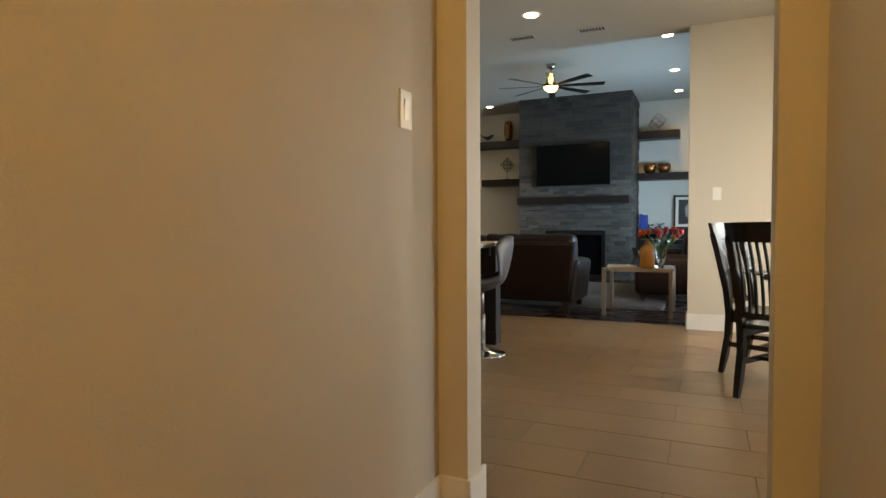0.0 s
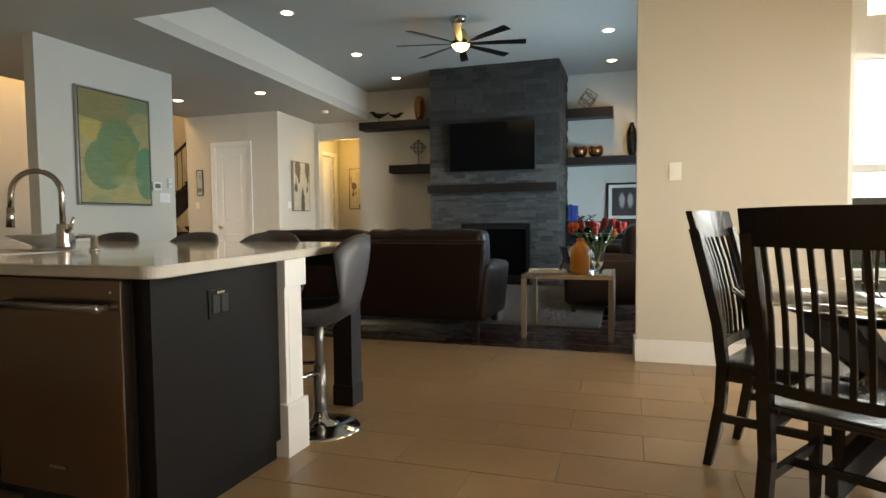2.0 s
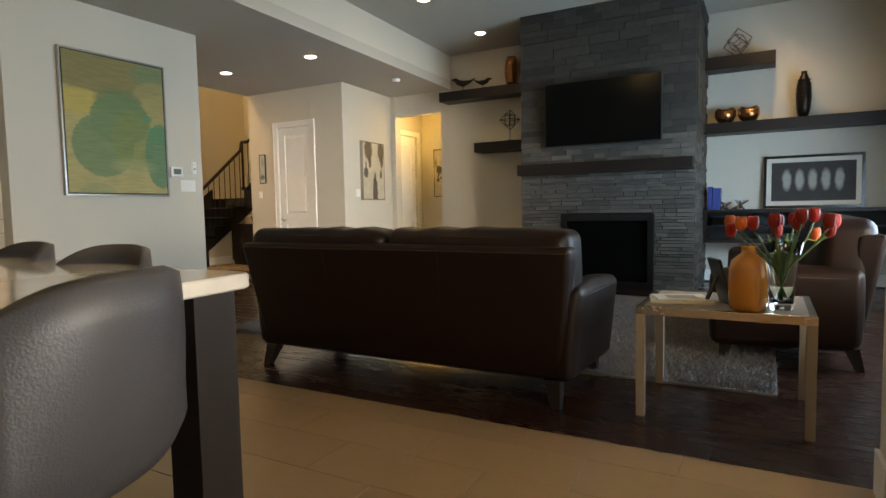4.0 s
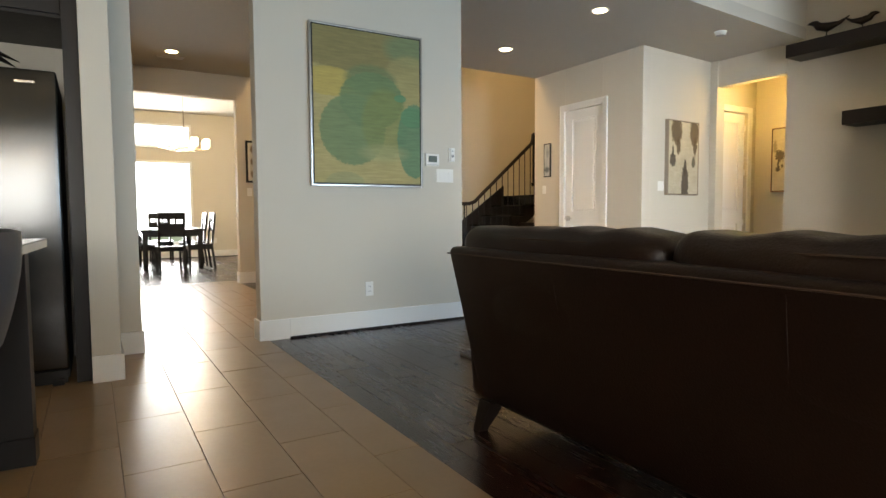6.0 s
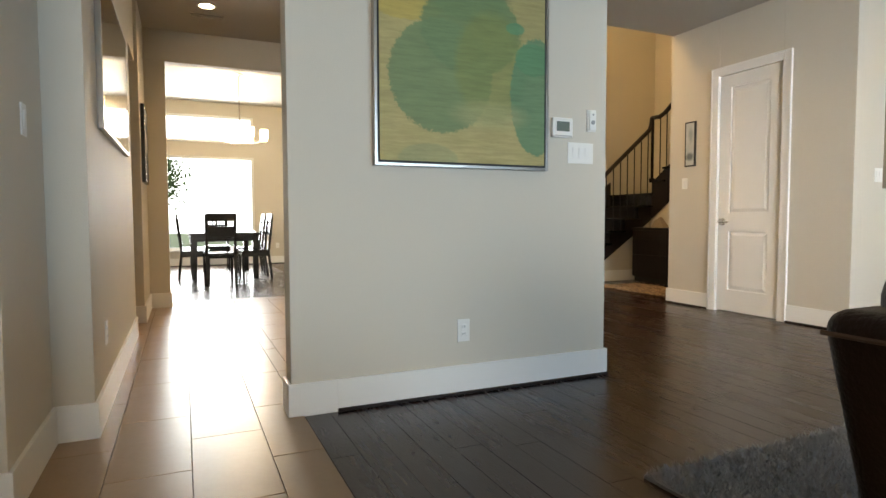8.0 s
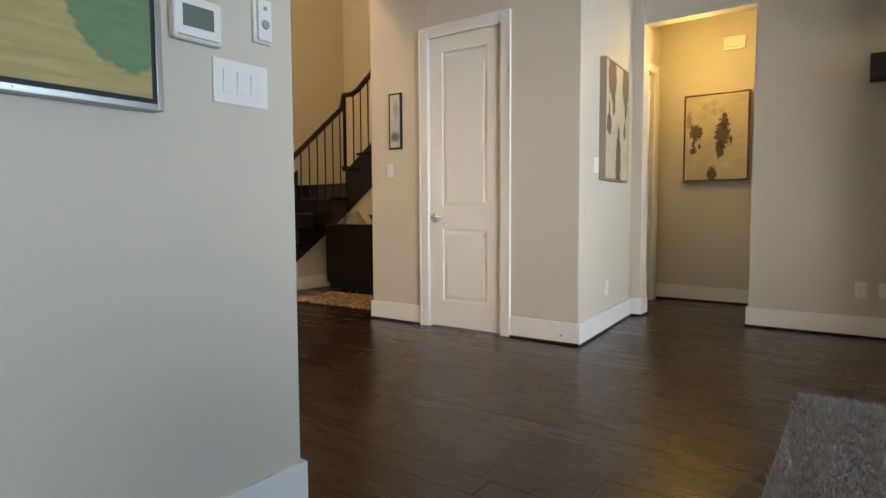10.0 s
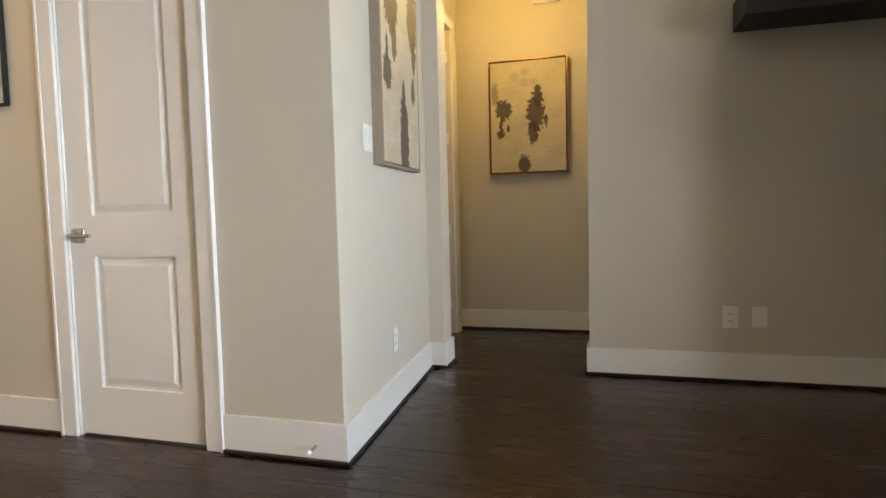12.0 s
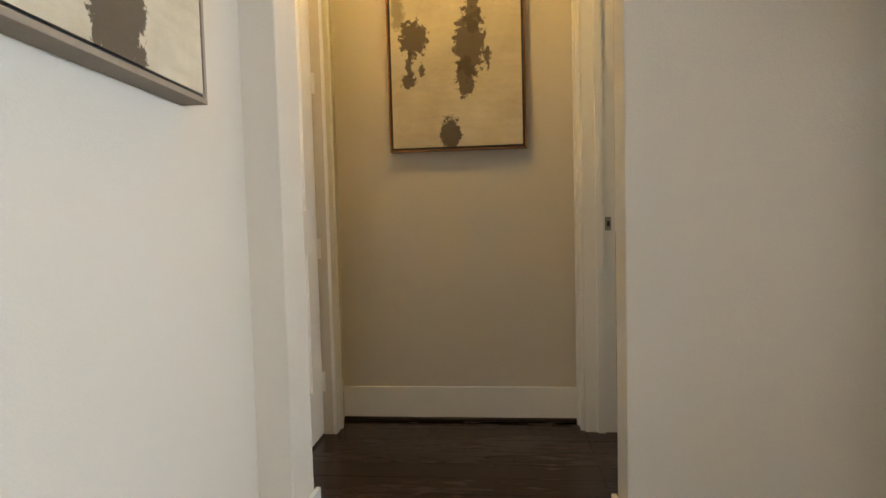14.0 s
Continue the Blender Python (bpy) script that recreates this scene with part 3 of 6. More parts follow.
def baseboard(name, runs, shoe=True):
    """White boards along walls. A run is (x0, y0, x1, y1, side): the board lies on the left of the way if side is 1."""
    specs, dark = [], []
    for x0, y0, x1, y1, side in runs:
        t = 0.016 * side
        if abs(x1 - x0) > abs(y1 - y0):
            s = 1 if x1 > x0 else -1
            ya, yb = sorted((y0, y0 + t * s))
            xa, xb = sorted((x0, x1))
            specs.append((xa, xb, ya, yb, 0.012, 0.166))
            yc, yd = sorted((y0, y0 + (t + 0.014 * side) * s))
            dark.append((xa, xb, yc, yd, 0.0, 0.018))
        else:
            s = 1 if y1 > y0 else -1
            xa, xb = sorted((x0, x0 - t * s))
            ya, yb = sorted((y0, y1))
            specs.append((xa, xb, ya, yb, 0.012, 0.166))
            xc, xd = sorted((x0, x0 - (t + 0.014 * side) * s))
            dark.append((xc, xd, ya, yb, 0.0, 0.018))
    structure(name, boxes(*specs, bevel=0.004, seg=2), TRIM, "white painted baseboard", "baseboard")
    if shoe:
        structure(name + "_shoe", boxes(*dark, bevel=0.004, seg=1), ESPRESSO, "dark wooden shoe moulding", "trim")
    else:
        structure(name + "_foot", boxes(*[(a, b, c, d, 0.0, 0.0119) for a, b, c, d, e, f in specs]), TRIM, "foot of white baseboard", "trim")


baseboard("baseboard_art_wall", [(-5.36, 6.15, -5.36, 7.871, -1), (-5.36, 7.855, -5.526, 7.855, -1)])
baseboard("baseboard_art_wall_tiled", [(-5.36, 5.904, -5.36, 6.15, -1), (-5.526, 5.92, -5.36, 5.92, -1)], shoe=False)
baseboard("baseboard_closet", [(-7.586, 10.61, -6.995, 10.61, -1), (-6.10, 10.61, -5.521, 10.61, -1)])
SLOPE = (-5.645 + 5.537) / (12.09 - 10.61)
structure("baseboard_closet_slant", loft([[(-5.537, 10.61, z), (-5.520, 10.594, z), (-5.520 + SLOPE * 1.48, 12.074, z), (-5.645, 12.09, z)] for z in (0.012, 0.166)]), TRIM, "white painted baseboard", "baseboard")
structure("baseboard_closet_slant_shoe", loft([[(-5.537, 10.61, z), (-5.506, 10.582, z), (-5.506 + SLOPE * 1.48, 12.06, z), (-5.645, 12.09, z)] for z in (0.0, 0.0119)]), ESPRESSO, "dark wooden shoe moulding", "trim")
baseboard("baseboard_closet_side", [(-5.629, 12.09, -5.529, 12.09, -1), (-5.545, 12.09, -5.545, 12.276, -1)])
baseboard("baseboard_living_north", [(-4.653, 12.12, -2.72, 12.12, -1), (-0.52, 12.12, 1.85, 12.12, -1), (-4.637, 12.276, -4.637, 12.12, -1)])
baseboard("baseboard_hall_end", [(-5.75, 13.35, -4.60, 13.35, -1)])
baseboard("baseboard_nook", [(0.594, 5.78, 3.8, 5.78, -1), (0.61, 5.97, 0.61, 5.764, -1)], shoe=False)
baseboard("baseboard_column", [(-4.72, 4.752, -4.72, 4.926, -1), (-4.72, 4.91, -5.44, 4.91, -1), (-5.44, 4.91, -5.44, 5.086, -1), (-5.44, 5.07, -7.95, 5.07, -1), (-8.62, 4.80, -8.62, 5.116, -1), (-8.62, 5.10, -9.60, 5.10, -1)], shoe=False)
baseboard("baseboard_dining_opening", [(-9.60, 5.07, -9.60, 5.322, -1), (-9.60, 5.306, -9.75, 5.306, -1), (-9.60, 6.634, -9.60, 10.30, -1), (-9.75, 6.65, -9.60, 6.65, -1)], shoe=False)
baseboard("baseboard_dining", [(-15.70, 3.4, -15.70, 8.6, -1)])
baseboard("baseboard_entry", [(-0.10, -2.5, -0.10, 1.264, -1), (-0.10, 1.264, 0.012, 1.264, -1), (0.012, 1.25, 0.012, 1.414, -1), (0.952, 1.264, 1.07, 1.264, -1), (0.952, 1.414, 0.952, 1.25, -1), (1.07, 1.264, 1.07, -2.5, -1)], shoe=False)


def casing(name, width, height, m, w=0.09, t=0.018):
    """A door casing in the plane y = 0, opening from x = 0, facing -y."""
    bm = boxes((-w, 0, -t, 0, 0, height + w), (width, width + w, -t, 0, 0, height + w), (0, width, -t, 0, height, height + w), bevel=0.005)
    bead = boxes((-w, -w + 0.014, -t - 0.007, -t + 0.001, 0, height + w), (width + w - 0.014, width + w, -t - 0.007, -t + 0.001, 0, height + w), (-w + 0.014, width + w - 0.014, -t - 0.007, -t + 0.001, height + w - 0.014, height + w), bevel=0.002)
    return structure(name, moved(merge(bm, bead), m), TRIM, "white painted door casing", "trim")


def panel_door(name, width, height, m, label, hinge_right=True, handle=True):
    """A two-panel door in the plane y = 0, front towards -y, with its left foot at x = 0."""
    door = tagged(thing(name, label, "door", m), kind="structure")
    st, lock0, lock1 = 0.135, 0.845, 1.03
    leaf = boxes((0.003, st, 0, 0.035, 0.012, height - 0.003), (width - st, width - 0.003, 0, 0.035, 0.012, height - 0.003), (st, width - st, 0, 0.035, 0.012, 0.235), (st, width - st, 0, 0.035, lock0, lock1), (st, width - st, 0, 0.035, height - 0.13, height - 0.003), (st, width - st, 0.018, 0.033, 0.235, lock0), (st, width - st, 0.018, 0.033, lock1, height - 0.13))
    part("leaf", leaf, TRIM, door)
    for a, b in ((0.235, lock0), (lock1, height - 0.13)):
        i = 0.045
        bm = loft([[(st + 0.012, 0.0179, a + 0.012), (width - st - 0.012, 0.0179, a + 0.012), (width - st - 0.012, 0.0179, b - 0.012), (st + 0.012, 0.0179, b - 0.012)], [(st + i, 0.005, a + i), (width - st - i, 0.005, a + i), (width - st - i, 0.005, b - i), (st + i, 0.005, b - i)]])
        part("panel", bm, TRIM, door)
    hx = width + 0.004 if hinge_right else -0.004
    for z in (0.25, 0.86, 1.60, 2.25):
        part("hinge", merge(tube([(hx, -0.006, z - 0.045), (hx, -0.006, z + 0.045)], 0.008), boxes((hx - 0.016, hx + 0.016, -0.003, 0.002, z - 0.042, z + 0.042))), TRIM, door)
    if handle:
        k = 0.06 if hinge_right else width - 0.06
        d = 1 if hinge_right else -1
        h = part("door_handle", smooth(merge(boxes((k - 0.034, k + 0.034, -0.012, 0, 0.906, 0.974), bevel=0.003), tube([(k, -0.01, 0.94), (k, -0.05, 0.94)], 0.011))), CHROME, door, "square chrome lever handle")
        part("lever", boxes(*[tuple(sorted((k - 0.012 * d, k + 0.115 * d))) + (-0.06, -0.045, 0.931, 0.949)], bevel=0.004), CHROME, h)
    return door


panel_door("door_closet", 0.715, 2.45, pose(-6.905, 10.622, 0), "white two-panel closet door with a chrome lever, closed")
casing("trim_closet_casing", 0.715, 2.45, pose(-6.905, 10.61, 0))
structure("trim_closet_jamb", boxes((-6.915, -6.904, 10.612, 10.75, 0, 2.452), (-6.191, -6.18, 10.612, 10.75, 0, 2.452)), TRIM, "white door jamb", "trim")
panel_door("door_foyer", 0.85, 2.45, pose(-9.585, 7.33, 0, 0, 0, 90), "white two-panel foyer door, closed", handle=True)
casing("trim_foyer_casing", 0.85, 2.45, pose(-9.60, 7.33, 0, 0, 0, 90))
panel_door("door_hall", 0.76, 2.45, pose(-5.79, 12.37, 0, 0, 0, 90), "white two-panel hall door, closed, under warm light", handle=False)
casing("trim_hall_casing", 0.78, 2.46, pose(-5.75, 12.36, 0, 0, 0, 90), w=0.085)
casing("trim_bedroom_casing", 0.92, 2.46, pose(-4.60, 13.22, 0, 0, 0, -90), w=0.085)
structure("trim_bedroom_jamb", boxes((-4.60, -4.46, 13.205, 13.219, 0, 2.46), (-4.545, -4.512, 13.19, 13.205, 0, 2.46)), TRIM, "white door jamb with stop", "trim")
plate = thing("strike_plate", "small steel strike plate on a white door jamb", "hardware", pose(-4.492, 13.204, 0.94))
part("plate", boxes((-0.012, 0.014, -0.002, 0.0009, -0.03, 0.03), bevel=0.001), STEEL, plate)
part("slot", boxes((-0.004, 0.008, -0.0035, -0.0018, -0.012, 0.012)), BLACKMATT, plate)


def window(name, label, y_dir, width, z0, z1, m, bars=(), glassed=True):
    """A white window in the plane y = 0, from x = 0 to width."""
    w = tagged(thing(name, label, "window", m), kind="structure")
    f = 0.05
    part("window_frame", boxes((0, f, -0.04, 0.04, z0, z1), (width - f, width, -0.04, 0.04, z0, z1), (f, width - f, -0.04, 0.04, z0, z0 + f), (f, width - f, -0.04, 0.04, z1 - f, z1), bevel=0.004), TRIM, w)
    for z in bars:
        part("meeting_rail", boxes((f, width - f, -0.03, 0.03, z - 0.025, z + 0.025), bevel=0.004), TRIM, w)
    cuts = [z0 + f, *bars, z1 - f]
    if glassed:
        for a, b in zip(cuts, cuts[1:]):
            pane = part("pane", boxes((f, width - f, -0.004, 0.004, a, b)), PANE, w)
            pane.visible_shadow = False
    part("window_sill", boxes((-0.03, width + 0.03, -0.12, -0.04, z0 - 0.03, z0), bevel=0.006), TRIM, w)
    return w


window("window_nook", "tall white-framed nook window with a meeting rail", 1, 1.28, 0.64, 2.56, pose(1.92, 5.89, 0), (1.36,))
window("window_dining", "large white-framed dining room window, bright with daylight", 1, 1.83, 0.34, 2.30, pose(-15.76, 5.05, 0, 0, 0, 90), (), False)
window("window_dining_upper", "wide white-framed transom window, bright with daylight", 1, 1.83, 2.62, 3.16, pose(-15.76, 5.05, 0, 0, 0, 90), (), False)
valance = thing("roller_shade", "rolled-up pale window shade above the nook window", "blind", pose(2.56, 5.80, 2.52))
part("roll", smooth(tube([(-0.62, 0, 0), (0.62, 0, 0)], 0.035)), TRIM, valance)
part("fabric", boxes((-0.60, 0.60, 0.030, 0.033, -0.45, 0)), TRIM, valance)
part("hem_bar", boxes((-0.60, 0.60, 0.022, 0.036, -0.472, -0.45), bevel=0.003), TRIM, valance)

# ---- lamps of the place ----


def downlight(x, y, z, watts, lit=True, r=0.075):
    lamp = thing("recessed_downlight", "round white recessed ceiling downlight, switched on", "ceiling light", pose(x, y, z), "recessed ceiling lights")
    part("trim_ring", smooth(lathe([(r * 0.86, 0.0), (r * 0.86, -0.004), (r * 1.10, -0.007), (r * 1.22, -0.003), (r * 1.22, 0.0)], 28)), TRIM, lamp)
    part("lens", lathe([(r * 0.85, -0.0045), (r * 0.85, -0.0062)], 28), BULB, lamp)
    spot_lamp("downlight_beam", x, y, z - 0.02, watts)


for y in (7.70, 9.62, 11.22):
    downlight(-3.45, y, HIGH, 16 if y > 11 else 13)
    downlight(0.28, y + 0.1, HIGH, 60 if y > 11 else 13)
for x, y in ((-6.52, 9.26), (-4.93, 9.24), (-0.75, 4.80), (-2.9, 3.4), (-8.64, 5.71), (-2.9, 4.9)):
    downlight(x, y, TOP, 44 if x < -8 else 13)
point_lamp("hall_ceiling_glow", -5.2, 12.60, 2.50, 18, AMBER, 0.10)
point_lamp("back_hall_glow", 0.25, -1.3, 2.7, 45, (1.0, 0.60, 0.19), 0.12)
point_lamp("foyer_glow", -8.4, 7.9, 4.6, 75, WARM, 0.2)
point_lamp("stairwell_glow", -9.0, 9.5, 5.0, 130, (1.0, 0.75, 0.45), 0.2)


def chandelier_glass(x, y, z, s):
    """A square frosted shade, open below."""
    t = 0.006
    return boxes((x - s, x + s, y - s, y - s + t, z, z + 2 * s), (x - s, x + s, y + s - t, y + s, z, z + 2 * s), (x - s, x - s + t, y - s + t, y + s - t, z, z + 2 * s), (x + s - t, x + s, y - s + t, y + s - t, z, z + 2 * s), (x - s + t, x + s - t, y - s + t, y + s - t, z + 2 * s - t, z + 2 * s))


nook_lamp = thing("chandelier", "nickel chandelier with square frosted glass shades, lit, above the glass table", "chandelier", pose(1.78, 4.02, 0))
part("canopy", lathe([(0.065, TOP), (0.065, TOP - 0.02), (0.02, TOP - 0.03)]), NICKEL, nook_lamp)
part("stem", tube([(0, 0, 2.16), (0, 0, TOP - 0.02)], 0.008), NICKEL, nook_lamp)
part("hub", lathe([(0.02, 2.06), (0.032, 2.09), (0.032, 2.14), (0.012, 2.17)]), NICKEL, nook_lamp)
for k in range(4):
    a = radians(45 + 90 * k + 12)
    x, y = 0.24 * math.cos(a), 0.24 * math.sin(a)
    arm = part("arm", merge(tube([(0, 0, 2.10), (x, y, 2.10)], 0.007), tube([(x, y, 2.10), (x, y, 2.05)], 0.012)), NICKEL, nook_lamp)
    part("shade", chandelier_glass(x, y, 1.88, 0.078), SHADE, arm, "square frosted glass shade, glowing")
point_lamp("nook_chandelier_light", 1.78, 4.02, 1.84, 16, WARM, 0.12)

dining_lamp = thing("chandelier", "wide chandelier with cylindrical frosted shades, lit, above the dining table", "chandelier", pose(-12.9, 6.36, 0))
part("canopy", lathe([(0.07, 3.42), (0.07, 3.40), (0.02, 3.385)]), NICKEL, dining_lamp)
part("stem", tube([(0, 0, 2.30), (0, 0, 3.40)], 0.009), NICKEL, dining_lamp)
part("ring", smooth(tube([(0.30 * math.cos(2 * math.pi * k / 24), 0.30 * math.sin(2 * math.pi * k / 24), 2.29) for k in range(25)], 0.008, 8)), NICKEL, dining_lamp)
for k in range(8):
    a = 2 * math.pi * (k + 0.4) / 8
    x, y = math.cos(a), math.sin(a)
    arm = part("arm", tube([(0, 0, 2.30), (0.30 * x, 0.30 * y, 2.28), (0.42 * x, 0.42 * y, 2.32)], 0.008), NICKEL, dining_lamp)
    part("shade", smooth(lathe([(0.062, 0), (0.064, 0.15), (0.058, 0.15), (0.055, 0.004)], 20, (0.42 * x, 0.42 * y, 2.33))), SHADE, arm, "cylindrical frosted glass shade, glowing")
point_lamp("dining_chandelier_light", -12.9, 6.36, 2.62, 70, WARM, 0.2)

# ceiling fan
fan = thing("ceiling_fan", "bronze ceiling fan with eight dark blades and lit amber lens", "ceiling fan", pose(-1.48, 8.55, HIGH))
part("canopy", smooth(lathe([(0.03, -0.07), (0.07, -0.05), (0.075, 0.0)])), NICKEL, fan)
part("downrod", tube([(0, 0, -0.22), (0, 0, -0.04)], 0.013), NICKEL, fan)
part("motor", smooth(lathe([(0.055, -0.32), (0.075, -0.30), (0.075, -0.22), (0.05, -0.16), (0.02, -0.15)])), BRASS, fan, "brass motor housing")
part("hub", smooth(lathe([(0.115, -0.352), (0.125, -0.34), (0.115, -0.31), (0.06, -0.305)])), DARKMETAL, fan)
part("light_lens", smooth(lathe([(0.03, -0.425), (0.07, -0.41), (0.105, -0.37), (0.11, -0.353)])), FANGLOW, fan, "lit amber glass lens")
for k in range(8):
    a = 2 * math.pi * k / 8 + 0.21
    blade = loft([[(0.10, -0.022, -0.330), (0.10, 0.022, -0.338), (0.10, 0.022, -0.344), (0.10, -0.022, -0.336)], [(0.45, -0.045, -0.322), (0.45, 0.045, -0.340), (0.45, 0.045, -0.346), (0.45, -0.045, -0.328)], [(0.82, -0.055, -0.322), (0.82, 0.055, -0.342), (0.82, 0.055, -0.348), (0.82, -0.055, -0.328)]])
    part("blade", moved(blade, pose(0, 0, 0, 0, 0, math.degrees(a))), DARKMETAL, fan)
point_lamp("fan_light", -1.48, 8.55, HIGH - 0.47, 8, (1.0, 0.74, 0.36), 0.07)


def ceiling_vent(x, y, z, w, d, n, turn=0):
    v = thing("ceiling_vent", "slotted white ceiling air vent with dark slots", "vent", pose(x, y, z, 0, 0, turn), "ceiling vents")
    part("frame", boxes((-w, w, -d, -d + 0.02, -0.008, 0), (-w, w, d - 0.02, d, -0.008, 0), (-w, -w + 0.02, -d + 0.02, d - 0.02, -0.008, 0), (w - 0.02, w, -d + 0.02, d - 0.02, -0.008, 0), bevel=0.002), CEIL, v)
    part("backing", boxes((-w + 0.02, w - 0.02, -d + 0.02, d - 0.02, -0.003, -0.001)), BLACKMATT, v)
    for i in range(n):
        px = -w + 0.03 + (2 * w - 0.06) * (i + 0.5) / n
        part("slat", moved(boxes((-0.006, 0.006, -d + 0.02, d - 0.02, -0.0015, 0.0015)), pose(px, 0, -0.008, 0, 30, 0)), CEIL, v)


ceiling_vent(-1.02, 5.42, TOP, 0.14, 0.07, 7)
ceiling_vent(-0.30, 5.46, TOP, 0.14, 0.07, 7)
ceiling_vent(-8.95, 5.72, TOP, 0.07, 0.17, 5)
smoke = thing("smoke_detector", "small round white smoke detector on the ceiling", "smoke detector", pose(-4.75, 10.95, TOP))
part("body", smooth(lathe([(0.03, -0.045), (0.055, -0.035), (0.062, -0.012), (0.065, 0)])), PLASTIC, smoke)
part("vent_ring", lathe([(0.045, -0.047), (0.048, -0.044)]), GREYPLASTIC, smoke)


# ---- wall plates and small wall things ----


def wall_plate(name, label, m, w, h, kind, gangs=1):
    """A plate in the plane y = 0, facing -y, centred."""
    p = thing(name, label, name.replace("_", " "), m)
    part("plate", boxes((-w / 2, w / 2, -0.006, 0, -h / 2, h / 2), bevel=0.002), PLASTIC, p)
    for g in range(gangs):
        x = (g - (gangs - 1) / 2) * 0.046
        if kind == "switch":
            part("rocker", loft([[(x - 0.016, -0.0055, -0.033), (x + 0.016, -0.0055, -0.033), (x + 0.016, -0.0055, 0.033), (x - 0.016, -0.0055, 0.033)], [(x - 0.015, -0.007, -0.032), (x + 0.015, -0.007, -0.032), (x + 0.015, -0.011, 0.032), (x - 0.015, -0.011, 0.032)]]), TRIM, p)
        elif kind == "outlet":
            for z in (-0.02, 0.02):
                s = part("socket", boxes((x - 0.016, x + 0.016, -0.009, -0.0055, z - 0.014, z + 0.014), bevel=0.003), TRIM, p)
                part("slot", boxes((x - 0.008, x - 0.005, -0.0095, -0.0088, z - 0.004, z + 0.006), (x + 0.005, x + 0.008, -0.0095, -0.0088, z - 0.004, z + 0.006)), BLACKMATT, s)
    return p


wall_plate("light_switch", "white single rocker light switch on the greige wall", pose(-0.10, 1.02, 1.43, 0, 0, 90), 0.075, 0.12, "switch")
wall_plate("light_switch", "white single rocker light switch on the greige wall", pose(0.87, 5.78, 1.372), 0.08, 0.125, "switch")
wall_plate("light_switch", "white three-gang switch plate below the thermostat", pose(-5.36, 7.66, 1.377, 0, 0, 90), 0.185, 0.125, "switch", 3)
wall_plate("light_switch", "white rocker switch beside the closet door", pose(-7.345, 10.61, 1.365), 0.075, 0.12, "switch")
wall_plate("light_switch", "white two-gang switch plate beside the canvas", pose(-5.564, 10.99, 1.35, 0, 0, 94), 0.12, 0.12, "switch", 2)
wall_plate("light_switch", "white rocker switch beside the picture in the dining corridor", pose(-9.60, 6.82, 1.36, 0, 0, 90), 0.075, 0.12, "switch")
wall_plate("light_switch", "white rocker switch at the corridor's start", pose(-5.1, 4.91, 1.36, 0, 0, 180), 0.075, 0.12, "switch")
wall_plate("power_outlet", "white double power outlet low on the wall", pose(-5.36, 6.87, 0.36, 0, 0, 90), 0.075, 0.125, "outlet")
wall_plate("power_outlet", "white double power outlet low on the wall", pose(-3.86, 12.12, 0.37), 0.08, 0.125, "outlet")
wall_plate("blank_plate", "white blank wall plate beside an outlet", pose(-3.71, 12.12, 0.375), 0.075, 0.115, "blank")
wall_plate("power_outlet", "white double power outlet on the daylit side wall", pose(-5.589, 11.325, 0.35, 0, 0, 94), 0.075, 0.12, "outlet")
wall_plate("power_outlet", "white power outlet low on the dining room wall", pose(-15.70, 7.35, 0.40, 0, 0, 90), 0.075, 0.12, "outlet")
wall_plate("power_outlet", "white power outlet low on the corridor wall", pose(-5.9, 5.07, 0.40, 0, 0, 180), 0.075, 0.12, "outlet")

thermostat = thing("thermostat", "white wall thermostat with a grey display", "thermostat", pose(-5.36, 7.515, 1.52, 0, 0, 90))
part("body", boxes((-0.072, 0.072, -0.028, 0, -0.058, 0.058), bevel=0.012, seg=3), PLASTIC, thermostat)
part("display", boxes((-0.045, 0.045, -0.0305, -0.0275, -0.022, 0.035), bevel=0.001), SCREEN, thermostat, "grey display")
part("lower_edge", boxes((-0.06, 0.06, -0.030, -0.0275, -0.05, -0.046)), GREYPLASTIC, thermostat)
remote = thing("wall_remote", "small white fan remote in a wall holder", "remote control", pose(-5.36, 7.735, 1.575, 0, 0, 90))
part("holder", boxes((-0.032, 0.032, -0.014, 0, -0.066, 0.066), bevel=0.004), PLASTIC, remote)
part("handset", boxes((-0.024, 0.024, -0.026, -0.0139, -0.060, 0.060), bevel=0.005), PLASTIC, remote)
part("dial", moved(lathe([(0.014, 0), (0.013, 0.004)], 16), pose(0, -0.026, -0.012, 90)), GREYPLASTIC, remote)
part("button", moved(lathe([(0.006, 0), (0.006, 0.003)], 12), pose(0, -0.026, 0.035, 90)), GREYPLASTIC, remote)
chime = thing("door_chime", "white boxy door chime high on the hall wall", "door chime", pose(-5.0, 13.35, 2.71))
part("cover", boxes((-0.10, 0.10, -0.055, 0, -0.065, 0.065), bevel=0.006), PLASTIC, chime)
part("grille_line", boxes((-0.08, 0.08, -0.057, -0.0545, -0.045, -0.041)), GREYPLASTIC, chime)
stopper = thing("door_stop", "small spring door stop on the baseboard", "door stop", pose(-5.66, 10.594, 0.07))
part("spring", tube([(0, 0, 0), (0, -0.05, -0.005)], 0.006), NICKEL, stopper)
part("tip", smooth(tube([(0, -0.05, -0.005), (0, -0.065, -0.006)], 0.009)), PLASTIC, stopper)


